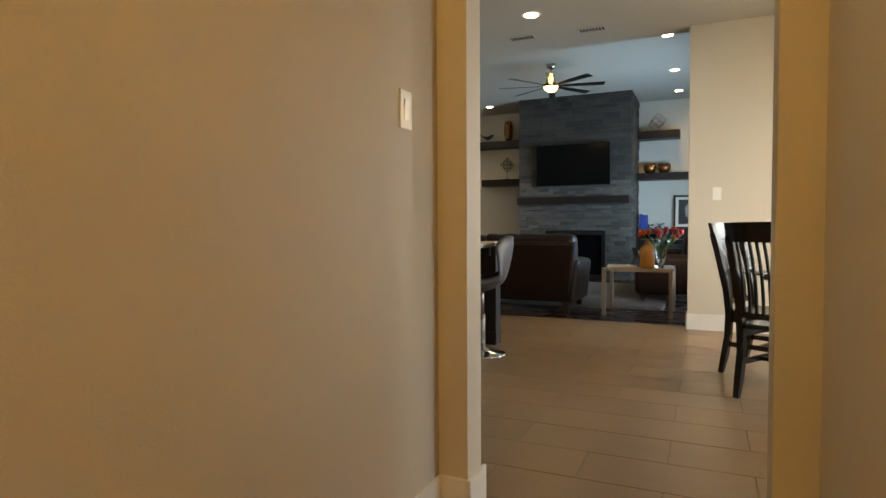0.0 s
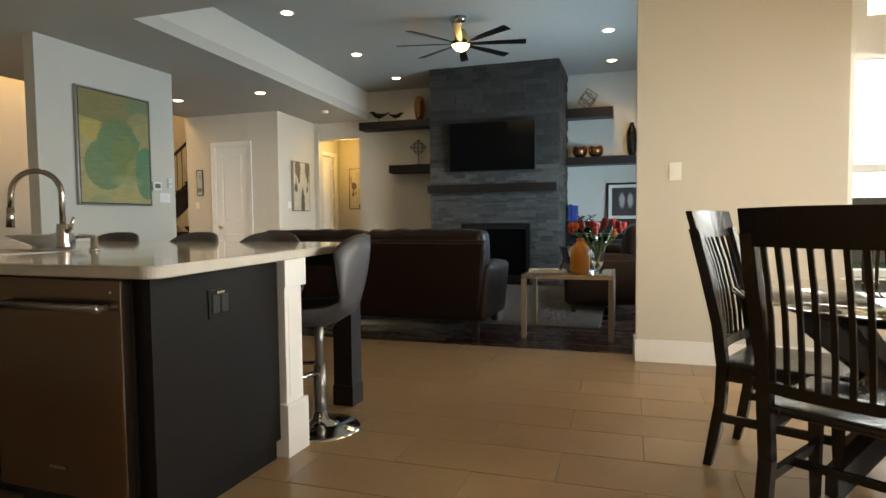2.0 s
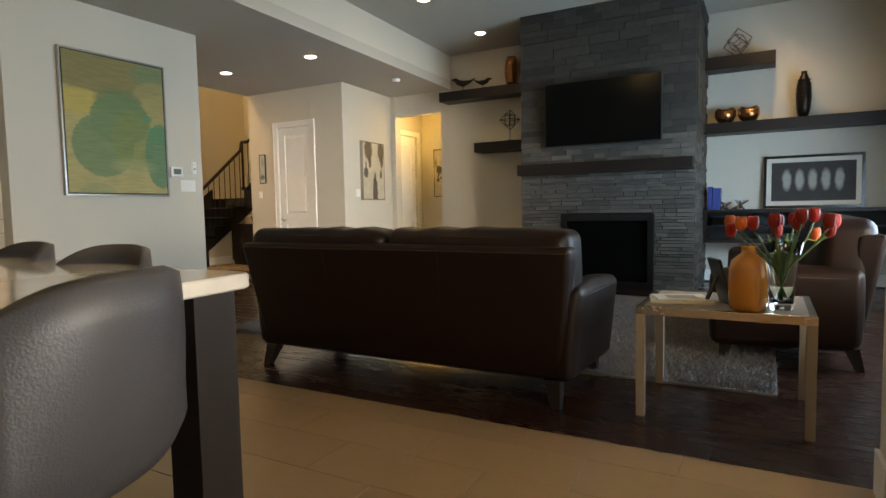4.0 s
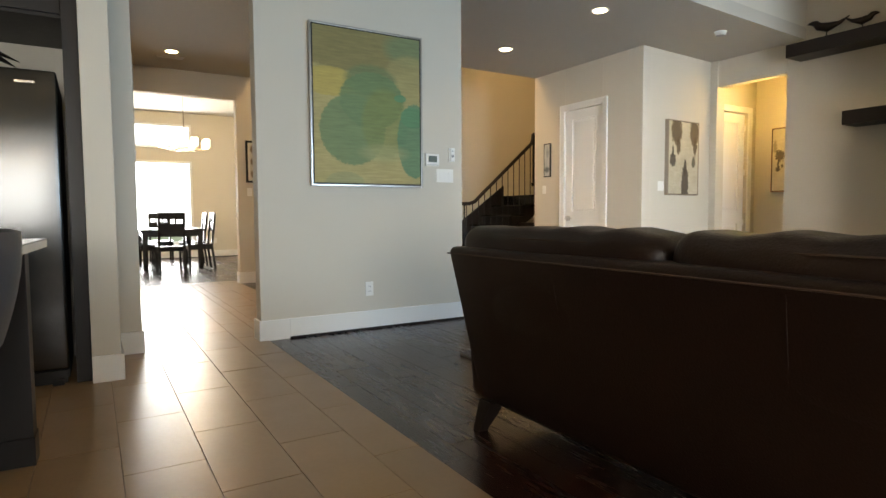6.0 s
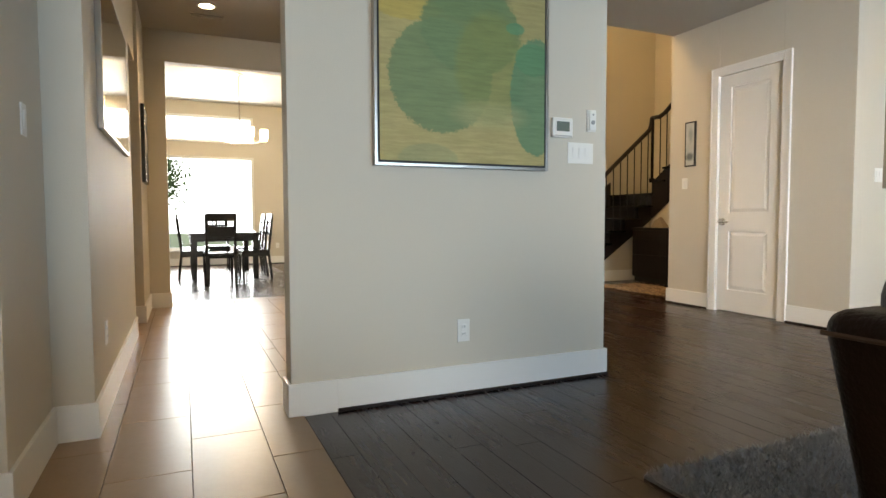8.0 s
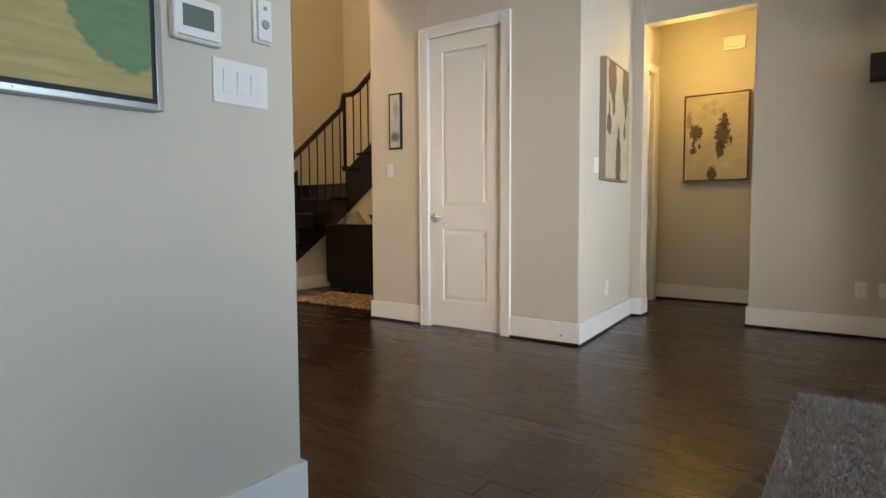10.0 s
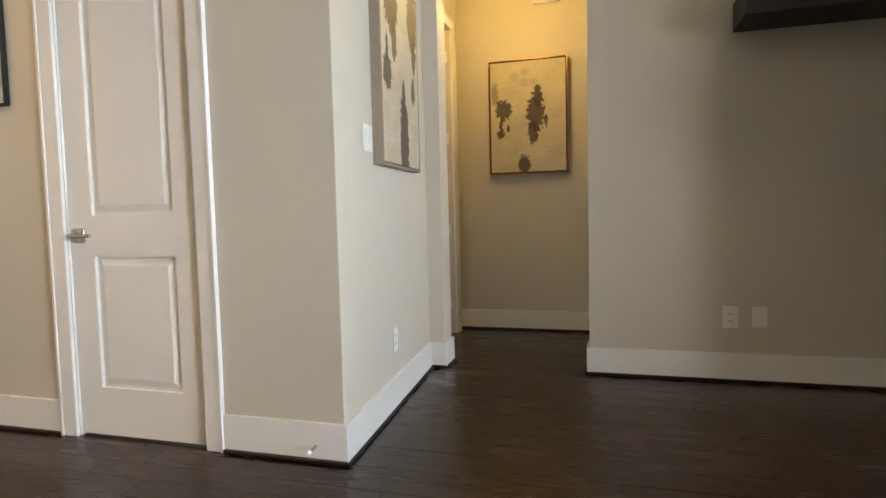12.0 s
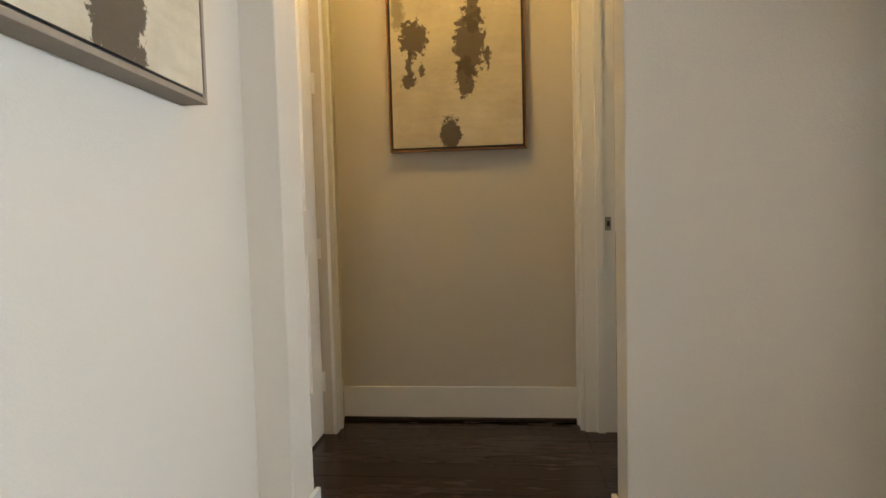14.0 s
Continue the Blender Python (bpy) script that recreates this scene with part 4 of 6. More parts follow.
def framed(name, label, m, w, h, art, edge, depth=0.04, rim=0.012, inset=0.012, face=None, matte=0.0):
    """A picture centred in the plane y = 0, facing -y."""
    p = thing(name, label, "painting", m)
    part("frame", boxes((-w / 2, -w / 2 + rim, -depth, 0, -h / 2, h / 2), (w / 2 - rim, w / 2, -depth, 0, -h / 2, h / 2), (-w / 2 + rim, w / 2 - rim, -depth, 0, -h / 2, -h / 2 + rim), (-w / 2 + rim, w / 2 - rim, -depth, 0, h / 2 - rim, h / 2), bevel=0.002), edge, p)
    if face:
        part("inner_lip", boxes((-w / 2 + rim, w / 2 - rim, -depth + 0.006, -0.002, -h / 2 + rim, h / 2 - rim)), face, p)
    cv = rim + inset
    if matte:
        part("mount", boxes((-w / 2 + cv, w / 2 - cv, -depth + 0.003, -depth + 0.0055, -h / 2 + cv, h / 2 - cv)), PAPER, p)
        cv += matte
        part("print", boxes((-w / 2 + cv, w / 2 - cv, -depth + 0.0015, -depth + 0.0025, -h / 2 + cv, h / 2 - cv)), art, p)
    else:
        part("canvas", boxes((-w / 2 + cv, w / 2 - cv, -depth + 0.001, -depth + 0.0055, -h / 2 + cv, h / 2 - cv)), art, p)
    return p


framed("canvas_painting", "large green and yellow abstract painting in a silver frame", pose(-5.36, 6.875, 1.932, 0, 0, 90), 1.05, 1.345, ART_GREEN, SILVER, 0.045, 0.016, 0.012, BLACKMATT)
framed("canvas_painting", "cream canvas with black ink blots in a bronze frame", pose(-5.155, 13.35, 1.758), 0.64, 0.92, ART_BLOT, BRONZE, 0.055, 0.008, 0.010, BLACKMATT)
framed("canvas_painting", "cream canvas with umber blots and a taupe edge", pose(-5.597, 11.41, 1.717, 0, 0, 94), 0.68, 0.96, ART_BLOT2, FRAMETAUPE, 0.055, 0.012, 0.006, BLACKMATT)
framed("framed_print", "narrow print in a thin black frame beside the closet door", pose(-7.265, 10.61, 1.795), 0.14, 0.49, ART_SMALL, BLACKMATT, 0.022, 0.014, 0.0)
framed("framed_print", "dark-framed print with nine small leaves", pose(-9.60, 6.95, 1.81, 0, 0, 90), 0.36, 0.62, ART_LEAVES, BLACKWOOD, 0.03, 0.03, 0.0, None, 0.03)
framed("wall_mirror", "corridor mirror in a slim pale frame", pose(-6.6, 5.07, 1.87, 0, 0, 180), 1.5, 0.85, CHROME, SILVER, 0.03, 0.025, 0.0)
framed("framed_print", "dark-framed picture in the corridor", pose(-9.05, 5.10, 1.72, 0, 0, 180), 0.55, 0.75, ART_DARK, BLACKWOOD, 0.035, 0.03, 0.0)


# ---- fireplace ----
fire = thing("fireplace", "tall grey stacked-stone fireplace with a black gas insert", "fireplace", pose(0, 0, 0))
FX0, FX1, FY = -2.70, -0.52, 10.90
part("core", boxes((FX0 + 0.02, -2.17, FY + 0.02, 12.12, 0, HIGH), (-0.97, FX1 - 0.02, FY + 0.02, 12.12, 0, HIGH), (-2.17, -0.97, FY + 0.02, 12.12, 0.98, HIGH), (-2.17, -0.97, FY + 0.45, 12.12, 0, 0.98)), MORTAR, fire)
part("mantel", boxes((-2.68, -0.53, 10.66, 10.90, 1.485, 1.625), bevel=0.006), ESPRESSO, fire, "dark wooden beam mantel")
insert = part("insert", boxes((-2.15, -2.08, 10.85, 11.3, 0.0, 0.965), (-1.055, -0.985, 10.85, 11.3, 0.0, 0.965), (-2.08, -1.055, 10.85, 11.3, 0.875, 0.965), (-2.08, -1.055, 10.85, 11.3, 0.0, 0.10), bevel=0.004), IRON, fire, "black metal gas fire insert")
part("glass_front", boxes((-2.08, -1.055, 10.895, 10.90, 0.10, 0.875)), BLACKGLOSS, insert)
for k in range(4):
    part("louvre", boxes((-2.06, -1.075, 10.842, 10.85, 0.885 + k * 0.02, 0.892 + k * 0.02)), BLACKMATT, insert)
part("fire_back", boxes((-2.08, -1.055, 11.28, 11.30, 0.10, 0.875)), BLACKMATT, insert)

tv = thing("television", "large flat black television mounted on the stone", "television", pose(-1.605, 10.80, 2.24))
part("bezel", boxes((-0.725, 0.725, -0.03, 0.02, -0.41, 0.41), bevel=0.004), BLACKMATT, tv)
part("screen", boxes((-0.712, 0.712, -0.0325, -0.0298, -0.392, 0.398)), BLACKGLOSS, tv)
part("bracket", boxes((-0.25, 0.25, 0.02, 0.10, -0.2, 0.2)), IRON, tv)


def wall_shelf(x0, x1, z0, z1, label="thick dark wooden floating shelf"):
    s = thing("floating_shelf", label, "shelf", pose(x0, 11.79, z0), "floating shelves by the fireplace")
    part("board", boxes((0, x1 - x0, 0, 0.33, 0, z1 - z0), bevel=0.005), ESPRESSO, s)


wall_shelf(-4.48, -2.70, 2.80, 2.95)
wall_shelf(-3.86, -2.70, 1.95, 2.10)
wall_shelf(-0.52, 0.29, 2.79, 2.95)
wall_shelf(-0.52, 1.84, 1.97, 2.11)


def bird(x, s, turn):
    b = thing("bird_figurine", "small dark metal bird figurine on a shelf", "figurine", pose(x, 11.93, 2.95, 0, 0, turn))
    body = smooth(tube([(-0.16 * s, 0, 0.17 * s), (-0.09 * s, 0, 0.125 * s), (0, 0, 0.10 * s), (0.07 * s, 0, 0.12 * s), (0.095 * s, 0, 0.15 * s), (0.12 * s, 0, 0.155 * s), (0.16 * s, 0, 0.15 * s)], [0.004, 0.018 * s, 0.042 * s, 0.035 * s, 0.028 * s, 0.02 * s, 0.002]))
    legs = merge(tube([(0, 0.012, 0.07 * s), (0.01, 0.02, 0.0)], 0.004, 6), tube([(0.01, -0.012, 0.07 * s), (0.02, -0.02, 0.0)], 0.004, 6))
    b2 = part("figure", merge(body, legs), DARKMETAL, b)


bird(-4.10, 1.25, 200)
bird(-3.76, 1.0, 10)
honey = thing("vase", "tall bronze honeycomb vase on the top shelf", "vase", pose(-3.27, 11.95, 2.95))
prof = [(0.055, 0.0), (0.075, 0.06), (0.092, 0.18), (0.095, 0.28), (0.085, 0.38), (0.070, 0.44), (0.064, 0.44), (0.078, 0.37)]
part("body", smooth(lathe(prof, 28)), BRONZE, honey)
cell = bmesh.new()
for r_, z_, k0 in [(0.078 + 0.02 * math.sin(math.pi * j / 13), 0.05 + 0.028 * j, j % 2) for j in range(13)]:
    for k in range(14):
        a = 2 * math.pi * (k + 0.5 * k0) / 14
        bmesh.ops.create_icosphere(cell, subdivisions=1, radius=0.013, matrix=Matrix.Translation((r_ * math.cos(a), r_ * math.sin(a), z_)) @ Matrix.Diagonal((1, 1, 0.8, 1)))
part("relief", cell, BRONZE, honey)


def wire_frame(corners, edges, r):
    return merge(*[tube([corners[a], corners[b]], r, 6) for a, b in edges])


CUBE = [(x, y, z) for x in (-1, 1) for y in (-1, 1) for z in (-1, 1)]
CUBE_EDGES = [(a, b) for a in range(8) for b in range(a + 1, 8) if sum(CUBE[a][i] != CUBE[b][i] for i in range(3)) == 1]
OCT = [(1, 0, 0), (-1, 0, 0), (0, 1, 0), (0, -1, 0), (0, 0, 1), (0, 0, -1)]
OCT_EDGES = [(a, b) for a in range(6) for b in range(a + 1, 6) if a // 2 != b // 2]


def turned_points(pts, s, m):
    return [m @ Vector((p[0] * s, p[1] * s, p[2] * s)) for p in pts]


geo = thing("wire_sculpture", "bronze wire cube sculpture balanced on a corner", "sculpture", pose(-0.14, 11.95, 2.95))
part("outer_frame", wire_frame(turned_points(CUBE, 0.105, pose(0, 0, 0.182, 45, 35.3, 20)), CUBE_EDGES, 0.0048), BRONZE, geo)
part("inner_frame", wire_frame(turned_points(CUBE, 0.070, pose(0, 0, 0.182, 30, 40, 60)), CUBE_EDGES, 0.0042), BRONZE, geo)
orb = thing("wire_sculpture", "dark wire polyhedron on a slim stand", "sculpture", pose(-3.30, 11.93, 2.11))
part("stand", merge(tube([(0, 0, 0), (0, 0, 0.17)], 0.006, 8), lathe([(0.055, 0.0), (0.055, 0.008), (0.01, 0.014)])), DARKMETAL, orb)
part("outer_frame", wire_frame(turned_points(OCT, 0.155, pose(0, 0, 0.32, 0, 0, 25)), OCT_EDGES, 0.005), DARKMETAL, orb)
part("inner_frame", wire_frame(turned_points(CUBE, 0.075, pose(0, 0, 0.32, 0, 0, 25)), CUBE_EDGES, 0.005), DARKMETAL, orb)


def heart_vase(x):
    v = thing("vase", "round mirrored bronze vase with a notched rim", "vase", pose(x, 11.93, 2.11), "bronze vases on the shelf")
    bm = smooth(lathe([(0.05, 0), (0.10, 0.03), (0.13, 0.09), (0.125, 0.15), (0.095, 0.19), (0.085, 0.19), (0.11, 0.14)], 32))
    for q in bm.verts:
        if q.co.z > 0.14:
            q.co.z += 0.035 * abs(math.cos(math.atan2(q.co.y, q.co.x))) ** 2 - 0.02
    part("body", bm, BRONZE, v)


heart_vase(-0.27)
heart_vase(0.0)
tall = thing("vase", "tall slim dark ribbed vase on the shelf", "vase", pose(0.60, 11.93, 2.11))
part("body", smooth(lathe([(0.045, 0), (0.075, 0.10), (0.085, 0.25), (0.075, 0.40), (0.045, 0.50), (0.028, 0.53), (0.034, 0.56), (0.026, 0.56), (0.02, 0.53)], 28)), DARKMETAL, tall)
for k in range(9):
    part("rib", smooth(lathe([(0.062 + 0.024 * math.sin(math.pi * (k + 1.2) / 10.5), 0.05 + k * 0.05), (0.066 + 0.024 * math.sin(math.pi * (k + 1.2) / 10.5), 0.056 + k * 0.05), (0.062 + 0.024 * math.sin(math.pi * (k + 1.2) / 10.5), 0.062 + k * 0.05)], 24)), DARKMETAL, tall)

console = thing("media_console", "dark floating media console with open shelves", "cabinet", pose(-0.50, 11.68, 0))
part("top", boxes((0, 2.3, 0, 0.44, 0.95, 0.99), bevel=0.003), ESPRESSO, console)
part("bottom", boxes((0, 2.3, 0.02, 0.44, 0.56, 0.60)), ESPRESSO, console)
part("middle_shelf", boxes((0.04, 2.26, 0.02, 0.44, 0.75, 0.775)), ESPRESSO, console)
for x in (0, 1.13, 2.26):
    part("upright", boxes((x, x + 0.04, 0.015, 0.44, 0.60, 0.95)), ESPRESSO, console)
part("back", boxes((0.04, 2.26, 0.42, 0.438, 0.60, 0.95)), BLACKMATT, console)
amp = thing("av_receiver", "black audio receiver with a small green light", "audio device", pose(-0.20, 11.74, 0.775))
part("case", boxes((-0.2, 0.22, 0, 0.30, 0.01, 0.12), bevel=0.004), BLACKMATT, amp)
part("front_panel", boxes((-0.2, 0.22, -0.006, 0, 0.02, 0.11)), BLACKGLOSS, amp)
part("indicator", boxes((0.11, 0.13, -0.008, -0.006, 0.035, 0.045)), glow("green_indicator", (0.1, 0.9, 0.2), 1.5), amp)
for x in (-0.16, 0.17):
    part("foot", lathe([(0.02, 0), (0.02, 0.01)], 12, (x, 0.05, 0)), BLACKMATT, amp)
player = thing("disc_player", "slim black disc player under the receiver", "audio device", pose(0.35, 11.74, 0.60))
part("case", boxes((-0.2, 0.2, 0, 0.28, 0.006, 0.07), bevel=0.003), BLACKMATT, player)
part("tray", boxes((-0.1, 0.06, -0.004, 0, 0.035, 0.05)), BLACKGLOSS, player)
for i, (x, t) in enumerate(((-0.46, 0.05), (-0.40, 0.09))):
    bk = thing("binder", "upright blue ring binder on the console", "binder", pose(x, 11.80, 0.99), "blue binders")
    part("cover", boxes((0, t, 0, 0.25, 0, 0.30 - 0.02 * i), bevel=0.003), BLUE, bk)
    part("pages", boxes((0.006, t - 0.006, 0.006, 0.252, 0.006, 0.29 - 0.02 * i)), PAPER, bk)


def star(x, s):
    st = thing("star_ornament", "silver jack-shaped table ornament on the console", "ornament", pose(x, 11.85, 0.99))
    bm = bmesh.new()
    for a, b in ((30, 0), (30, 60), (30, 120), (-25, 90)):
        d = Vector((math.cos(radians(b)) * math.cos(radians(a)), math.sin(radians(b)) * math.cos(radians(a)), math.sin(radians(a)))) * s
        me = bpy.data.meshes.new("t")
        t2 = tube([-d, d * 0.0, d], [0.012, 0.018, 0.012], 8)
        t2.to_mesh(me)
        t2.free()
        bm.from_mesh(me)
    part("body", moved(bm, pose(0, 0, s * 0.55)), CHROME, st)


star(-0.26, 0.09)
star(-0.08, 0.11)
photo = framed("framed_photograph", "dark photograph with pale figures of shells in a black frame", pose(0.72, 12.07, 1.325, -4), 1.08, 0.67, ART_DARK, BLACKWOOD, 0.03, 0.035, 0.0, None, 0.055)

# ---- sofas ----


def tapered_leg(x, y, z0, z1, a, b, lean=(0, 0)):
    """A square leg, a wide at the top and b at the foot."""
    lx, ly = lean
    return loft([[(x + lx - b, y + ly - b, z0), (x + lx + b, y + ly - b, z0), (x + lx + b, y + ly + b, z0), (x + lx - b, y + ly + b, z0)], [(x - a, y - a, z1), (x + a, y - a, z1), (x + a, y + a, z1), (x - a, y + a, z1)]])


def sofa(m, width, label, cushions=2):
    """A sofa facing +y, its back along y = 0, centred on x."""
    s = thing("sofa", label, "sofa", m)
    w = width / 2

    def back_lean(p):
        u = max(0.0, min(1.0, (p[2] - 0.14) / 0.74))
        return (p[0] * (0.925 + 0.075 * u), p[1] + 0.13 * (1 - u), p[2])

    part("base", cushion(-w + 0.10, w - 0.10, 0.16, 0.90, 0.14, 0.34, 0.03, 4), LEATHER, s)
    back = part("back_frame", cushion(-w + 0.03, w - 0.03, 0.0, 0.16, 0.14, 0.868, 0.035, 10, (0, 0.012, 0.004), back_lean), LEATHER, s)
    part("seam", tube([(-w + 0.05, -0.001, 0.838), (0, -0.012, 0.841), (w - 0.05, -0.001, 0.838)], 0.0035, 6), STITCH, back)
    for k in (-0.36, 0.34):
        part("panel_seam", tube([(k * w * (0.925 + 0.075 * u), 0.13 * (1 - u) - 0.004, 0.16 + 0.66 * u) for u in (0.0, 0.5, 1.0)], 0.0012, 6), LEATHER, back)
    for sx in (-1, 1):
        def arm_lean(p, sx=sx):
            u = max(0.0, min(1.0, (p[2] - 0.14) / 0.5))
            return (p[0] - sx * 0.05 * (1 - u), p[1], p[2] - 0.05 * max(0, p[1] - 0.5))
        a, b = sorted((sx * (w - 0.005), sx * (w - 0.15)))
        arm = part("arm", cushion(a, b, 0.12, 0.98, 0.14, 0.655, 0.05, 6, (0.012, 0.01, 0.02), arm_lean), LEATHER, s)
        part("seam", tube([(sx * (w - 0.008), 0.2, 0.60), (sx * (w - 0.002), 0.55, 0.60), (sx * (w - 0.008), 0.93, 0.585)], 0.003, 6), STITCH, arm)
    n = cushions
    inner = 2 * w - 0.30
    for i in range(n):
        x0 = -inner / 2 + inner * i / n
        x1 = x0 + inner / n
        part("seat_cushion", cushion(x0 + 0.004, x1 - 0.004, 0.28, 0.96, 0.33, 0.48, 0.05, 6, (0.0, 0.02, 0.025)), LEATHER, s)
        wide0, wide1 = (x0 - (0.10 if i == 0 else 0)), (x1 + (0.10 if i == n - 1 else 0))
        pad = part("back_cushion", cushion(wide0 + 0.006, wide1 - 0.006, 0.07, 0.36, 0.45, 0.957, 0.075, 8, (0.01, 0.05, 0.008), lambda p: (p[0], p[1] - 0.06 * (p[2] - 0.7), p[2] + 0.008 * math.sin(p[0] * 23) * (p[2] > 0.9))), LEATHER, s)
        part("seam", tube([(wide0 + 0.04, 0.085, 0.914), ((wide0 + wide1) / 2, 0.045, 0.919), (wide1 - 0.04, 0.085, 0.914)], 0.003, 6), STITCH, pad)
    for sx in (-1, 1):
        for y, ly in ((0.17, -0.05), (0.88, 0.02)):
            part("leg", tapered_leg(sx * (w - 0.17), y, 0, 0.145, 0.045, 0.024, (sx * 0.03, ly)), ESPRESSO, s)
    return s


sofa(pose(-1.785, 6.20, 0), 2.39, "dark brown leather sofa with two loose back cushions, seen from behind")
sofa(pose(0.88, 8.80, 0, 0, 0, 90), 2.30, "dark brown leather sofa facing the rug beside the window")

# ---- rug ----
rug = thing("rug", "thick grey shag rug before the fireplace", "rug", pose(0, 0, 0))
RX0, RX1, RY0, RY1 = -4.11, 0.30, 7.02, 10.16
part("backing", boxes((RX0, RX1, RY0, RY1, 0.001, 0.014)), RUGPILE, rug)
rng = np.random.default_rng(5)


def tufts(x0, x1, y0, y1, count, height, width, base):
    """Loose pile: leaning tapered blades, in one mesh."""
    px, py = rng.uniform(x0, x1, count), rng.uniform(y0, y1, count)
    an = rng.uniform(0, math.tau, count)
    hh, ww = rng.uniform(0.6, 1.15, count) * height, rng.uniform(0.6, 1.3, count) * width
    la = rng.uniform(0, math.tau, count)
    ll = rng.uniform(0.2, 1.0, count) * height
    vs = np.zeros((count, 3, 3))
    vs[:, 0] = np.stack([px - np.cos(an) * ww, py - np.sin(an) * ww, np.full(count, base)], 1)
    vs[:, 1] = np.stack([px + np.cos(an) * ww, py + np.sin(an) * ww, np.full(count, base)], 1)
    vs[:, 2] = np.stack([px + np.cos(la) * ll, py + np.sin(la) * ll, base + hh], 1)
    me = bpy.data.meshes.new("pile")
    me.from_pydata(vs.reshape(-1, 3).tolist(), [], [(3 * i, 3 * i + 1, 3 * i + 2) for i in range(count)])
    return me


pile_mesh = tufts(RX0 + 0.005, RX1 - 0.005, RY0 + 0.005, RY1 - 0.005, 150000, 0.032, 0.0045, 0.013)
pile_mesh.materials.append(RUGPILE)
pile = new("shag_surface", pile_mesh)
pile.parent = rug
tagged(pile, kind="stuff")

# ---- end table with vases ----
table = thing("side_table", "low grey wooden side table with square legs", "side table", pose(0.05, 6.73, 0))
TW, TD, TH = 0.39, 0.33, 0.565
for i in range(7):
    y0 = -TD + 0.03 + (2 * TD - 0.06) * i / 7
    part("top_plank", boxes((-TW + 0.03, TW - 0.03, y0 + 0.001, y0 + (2 * TD - 0.06) / 7 - 0.001, TH - 0.03, TH - 0.002), bevel=0.002, seg=1), GREYWOOD, table)
part("apron", boxes((-TW, TW, -TD, -TD + 0.03, TH - 0.04, TH), (-TW, TW, TD - 0.03, TD, TH - 0.04, TH), (-TW, -TW + 0.03, -TD + 0.03, TD - 0.03, TH - 0.04, TH), (TW - 0.03, TW, -TD + 0.03, TD - 0.03, TH - 0.04, TH), bevel=0.002), NICKEL, table, "brushed metal edge frame")
for sx in (-1, 1):
    for sy in (-1, 1):
        part("leg", boxes(tuple(sorted((sx * TW, sx * (TW - 0.042)))) + tuple(sorted((sy * TD, sy * (TD - 0.042)))) + (0, TH - 0.04), bevel=0.002), GREYWOOD, table)
jug = thing("vase", "glossy mustard-yellow bottle vase", "vase", pose(0.16, 6.48, TH))
part("body", smooth(lathe([(0.06, 0), (0.076, 0.008), (0.084, 0.04), (0.087, 0.12), (0.085, 0.20), (0.074, 0.24), (0.045, 0.266), (0.032, 0.275), (0.031, 0.296), (0.040, 0.310), (0.034, 0.310), (0.024, 0.29)], 36)), AMBERGLASS, jug)
vase = thing("vase", "clear flared glass vase holding tulips", "vase", pose(0.30, 6.58, TH))
part("body", smooth(lathe([(0.050, 0.0), (0.052, 0.02), (0.056, 0.12), (0.070, 0.24), (0.090, 0.32), (0.0875, 0.32), (0.067, 0.24), (0.052, 0.12), (0.047, 0.03), (0.001, 0.028)], 32)), CLEAR, vase)
for k in range(16):
    a, r = rng.uniform(0, math.tau), 0.04 + 0.20 * math.sqrt(rng.uniform(0, 1))
    hx, hy, hz = r * math.cos(a) * 1.15, r * math.sin(a), 0.40 + rng.uniform(-0.05, 0.06) - 0.12 * r
    tul = thing("tulip", "red tulip on a long green stem in a glass vase", "flower", pose(0.30, 6.58, TH), "tulips in the vase")
    part("stem", smooth(tube([(-hx * 0.12, -hy * 0.12, 0.035), (hx * 0.15, hy * 0.15, 0.20), (hx * 0.75, hy * 0.75, 0.33), (hx, hy, hz - 0.02)], 0.0042, 7)), STEM, tul)
    head = bmesh.new()
    for ring, rr in ((0, 0.021), (1, 0.019)):
        for q in range(3):
            b = math.tau * (q + 0.5 * ring) / 3
            m = Matrix.Translation((hx, hy, hz)) @ Matrix.Rotation(b, 4, "Z") @ Matrix.Translation((rr * 0.55, 0, 0.012)) @ Matrix.Rotation(0.12, 4, "Y") @ Matrix.Diagonal((0.013, 0.023, 0.036, 1))
            bmesh.ops.create_icosphere(head, subdivisions=2, radius=1, matrix=m)
    part("petals", smooth(head), TULIPO if k % 5 == 2 else TULIP, tul)
    if k % 3 == 0:
        la = a + 0.8
        leaf = loft([[(0.01 * math.cos(la + s), 0.01 * math.sin(la + s), 0.15) for s in (-0.4, 0, 0.4, 0.2)], [(0.08 * math.cos(la + s * 0.4), 0.08 * math.sin(la + s * 0.4), 0.29) for s in (-0.5, 0, 0.5, 0.1)], [(0.13 * math.cos(la + s * 0.02), 0.13 * math.sin(la + s * 0.02), 0.36 - 0.001 * s) for s in (-0.5, 0, 0.5, 0.1)]])
        part("leaf", smooth(leaf), STEM, tul)
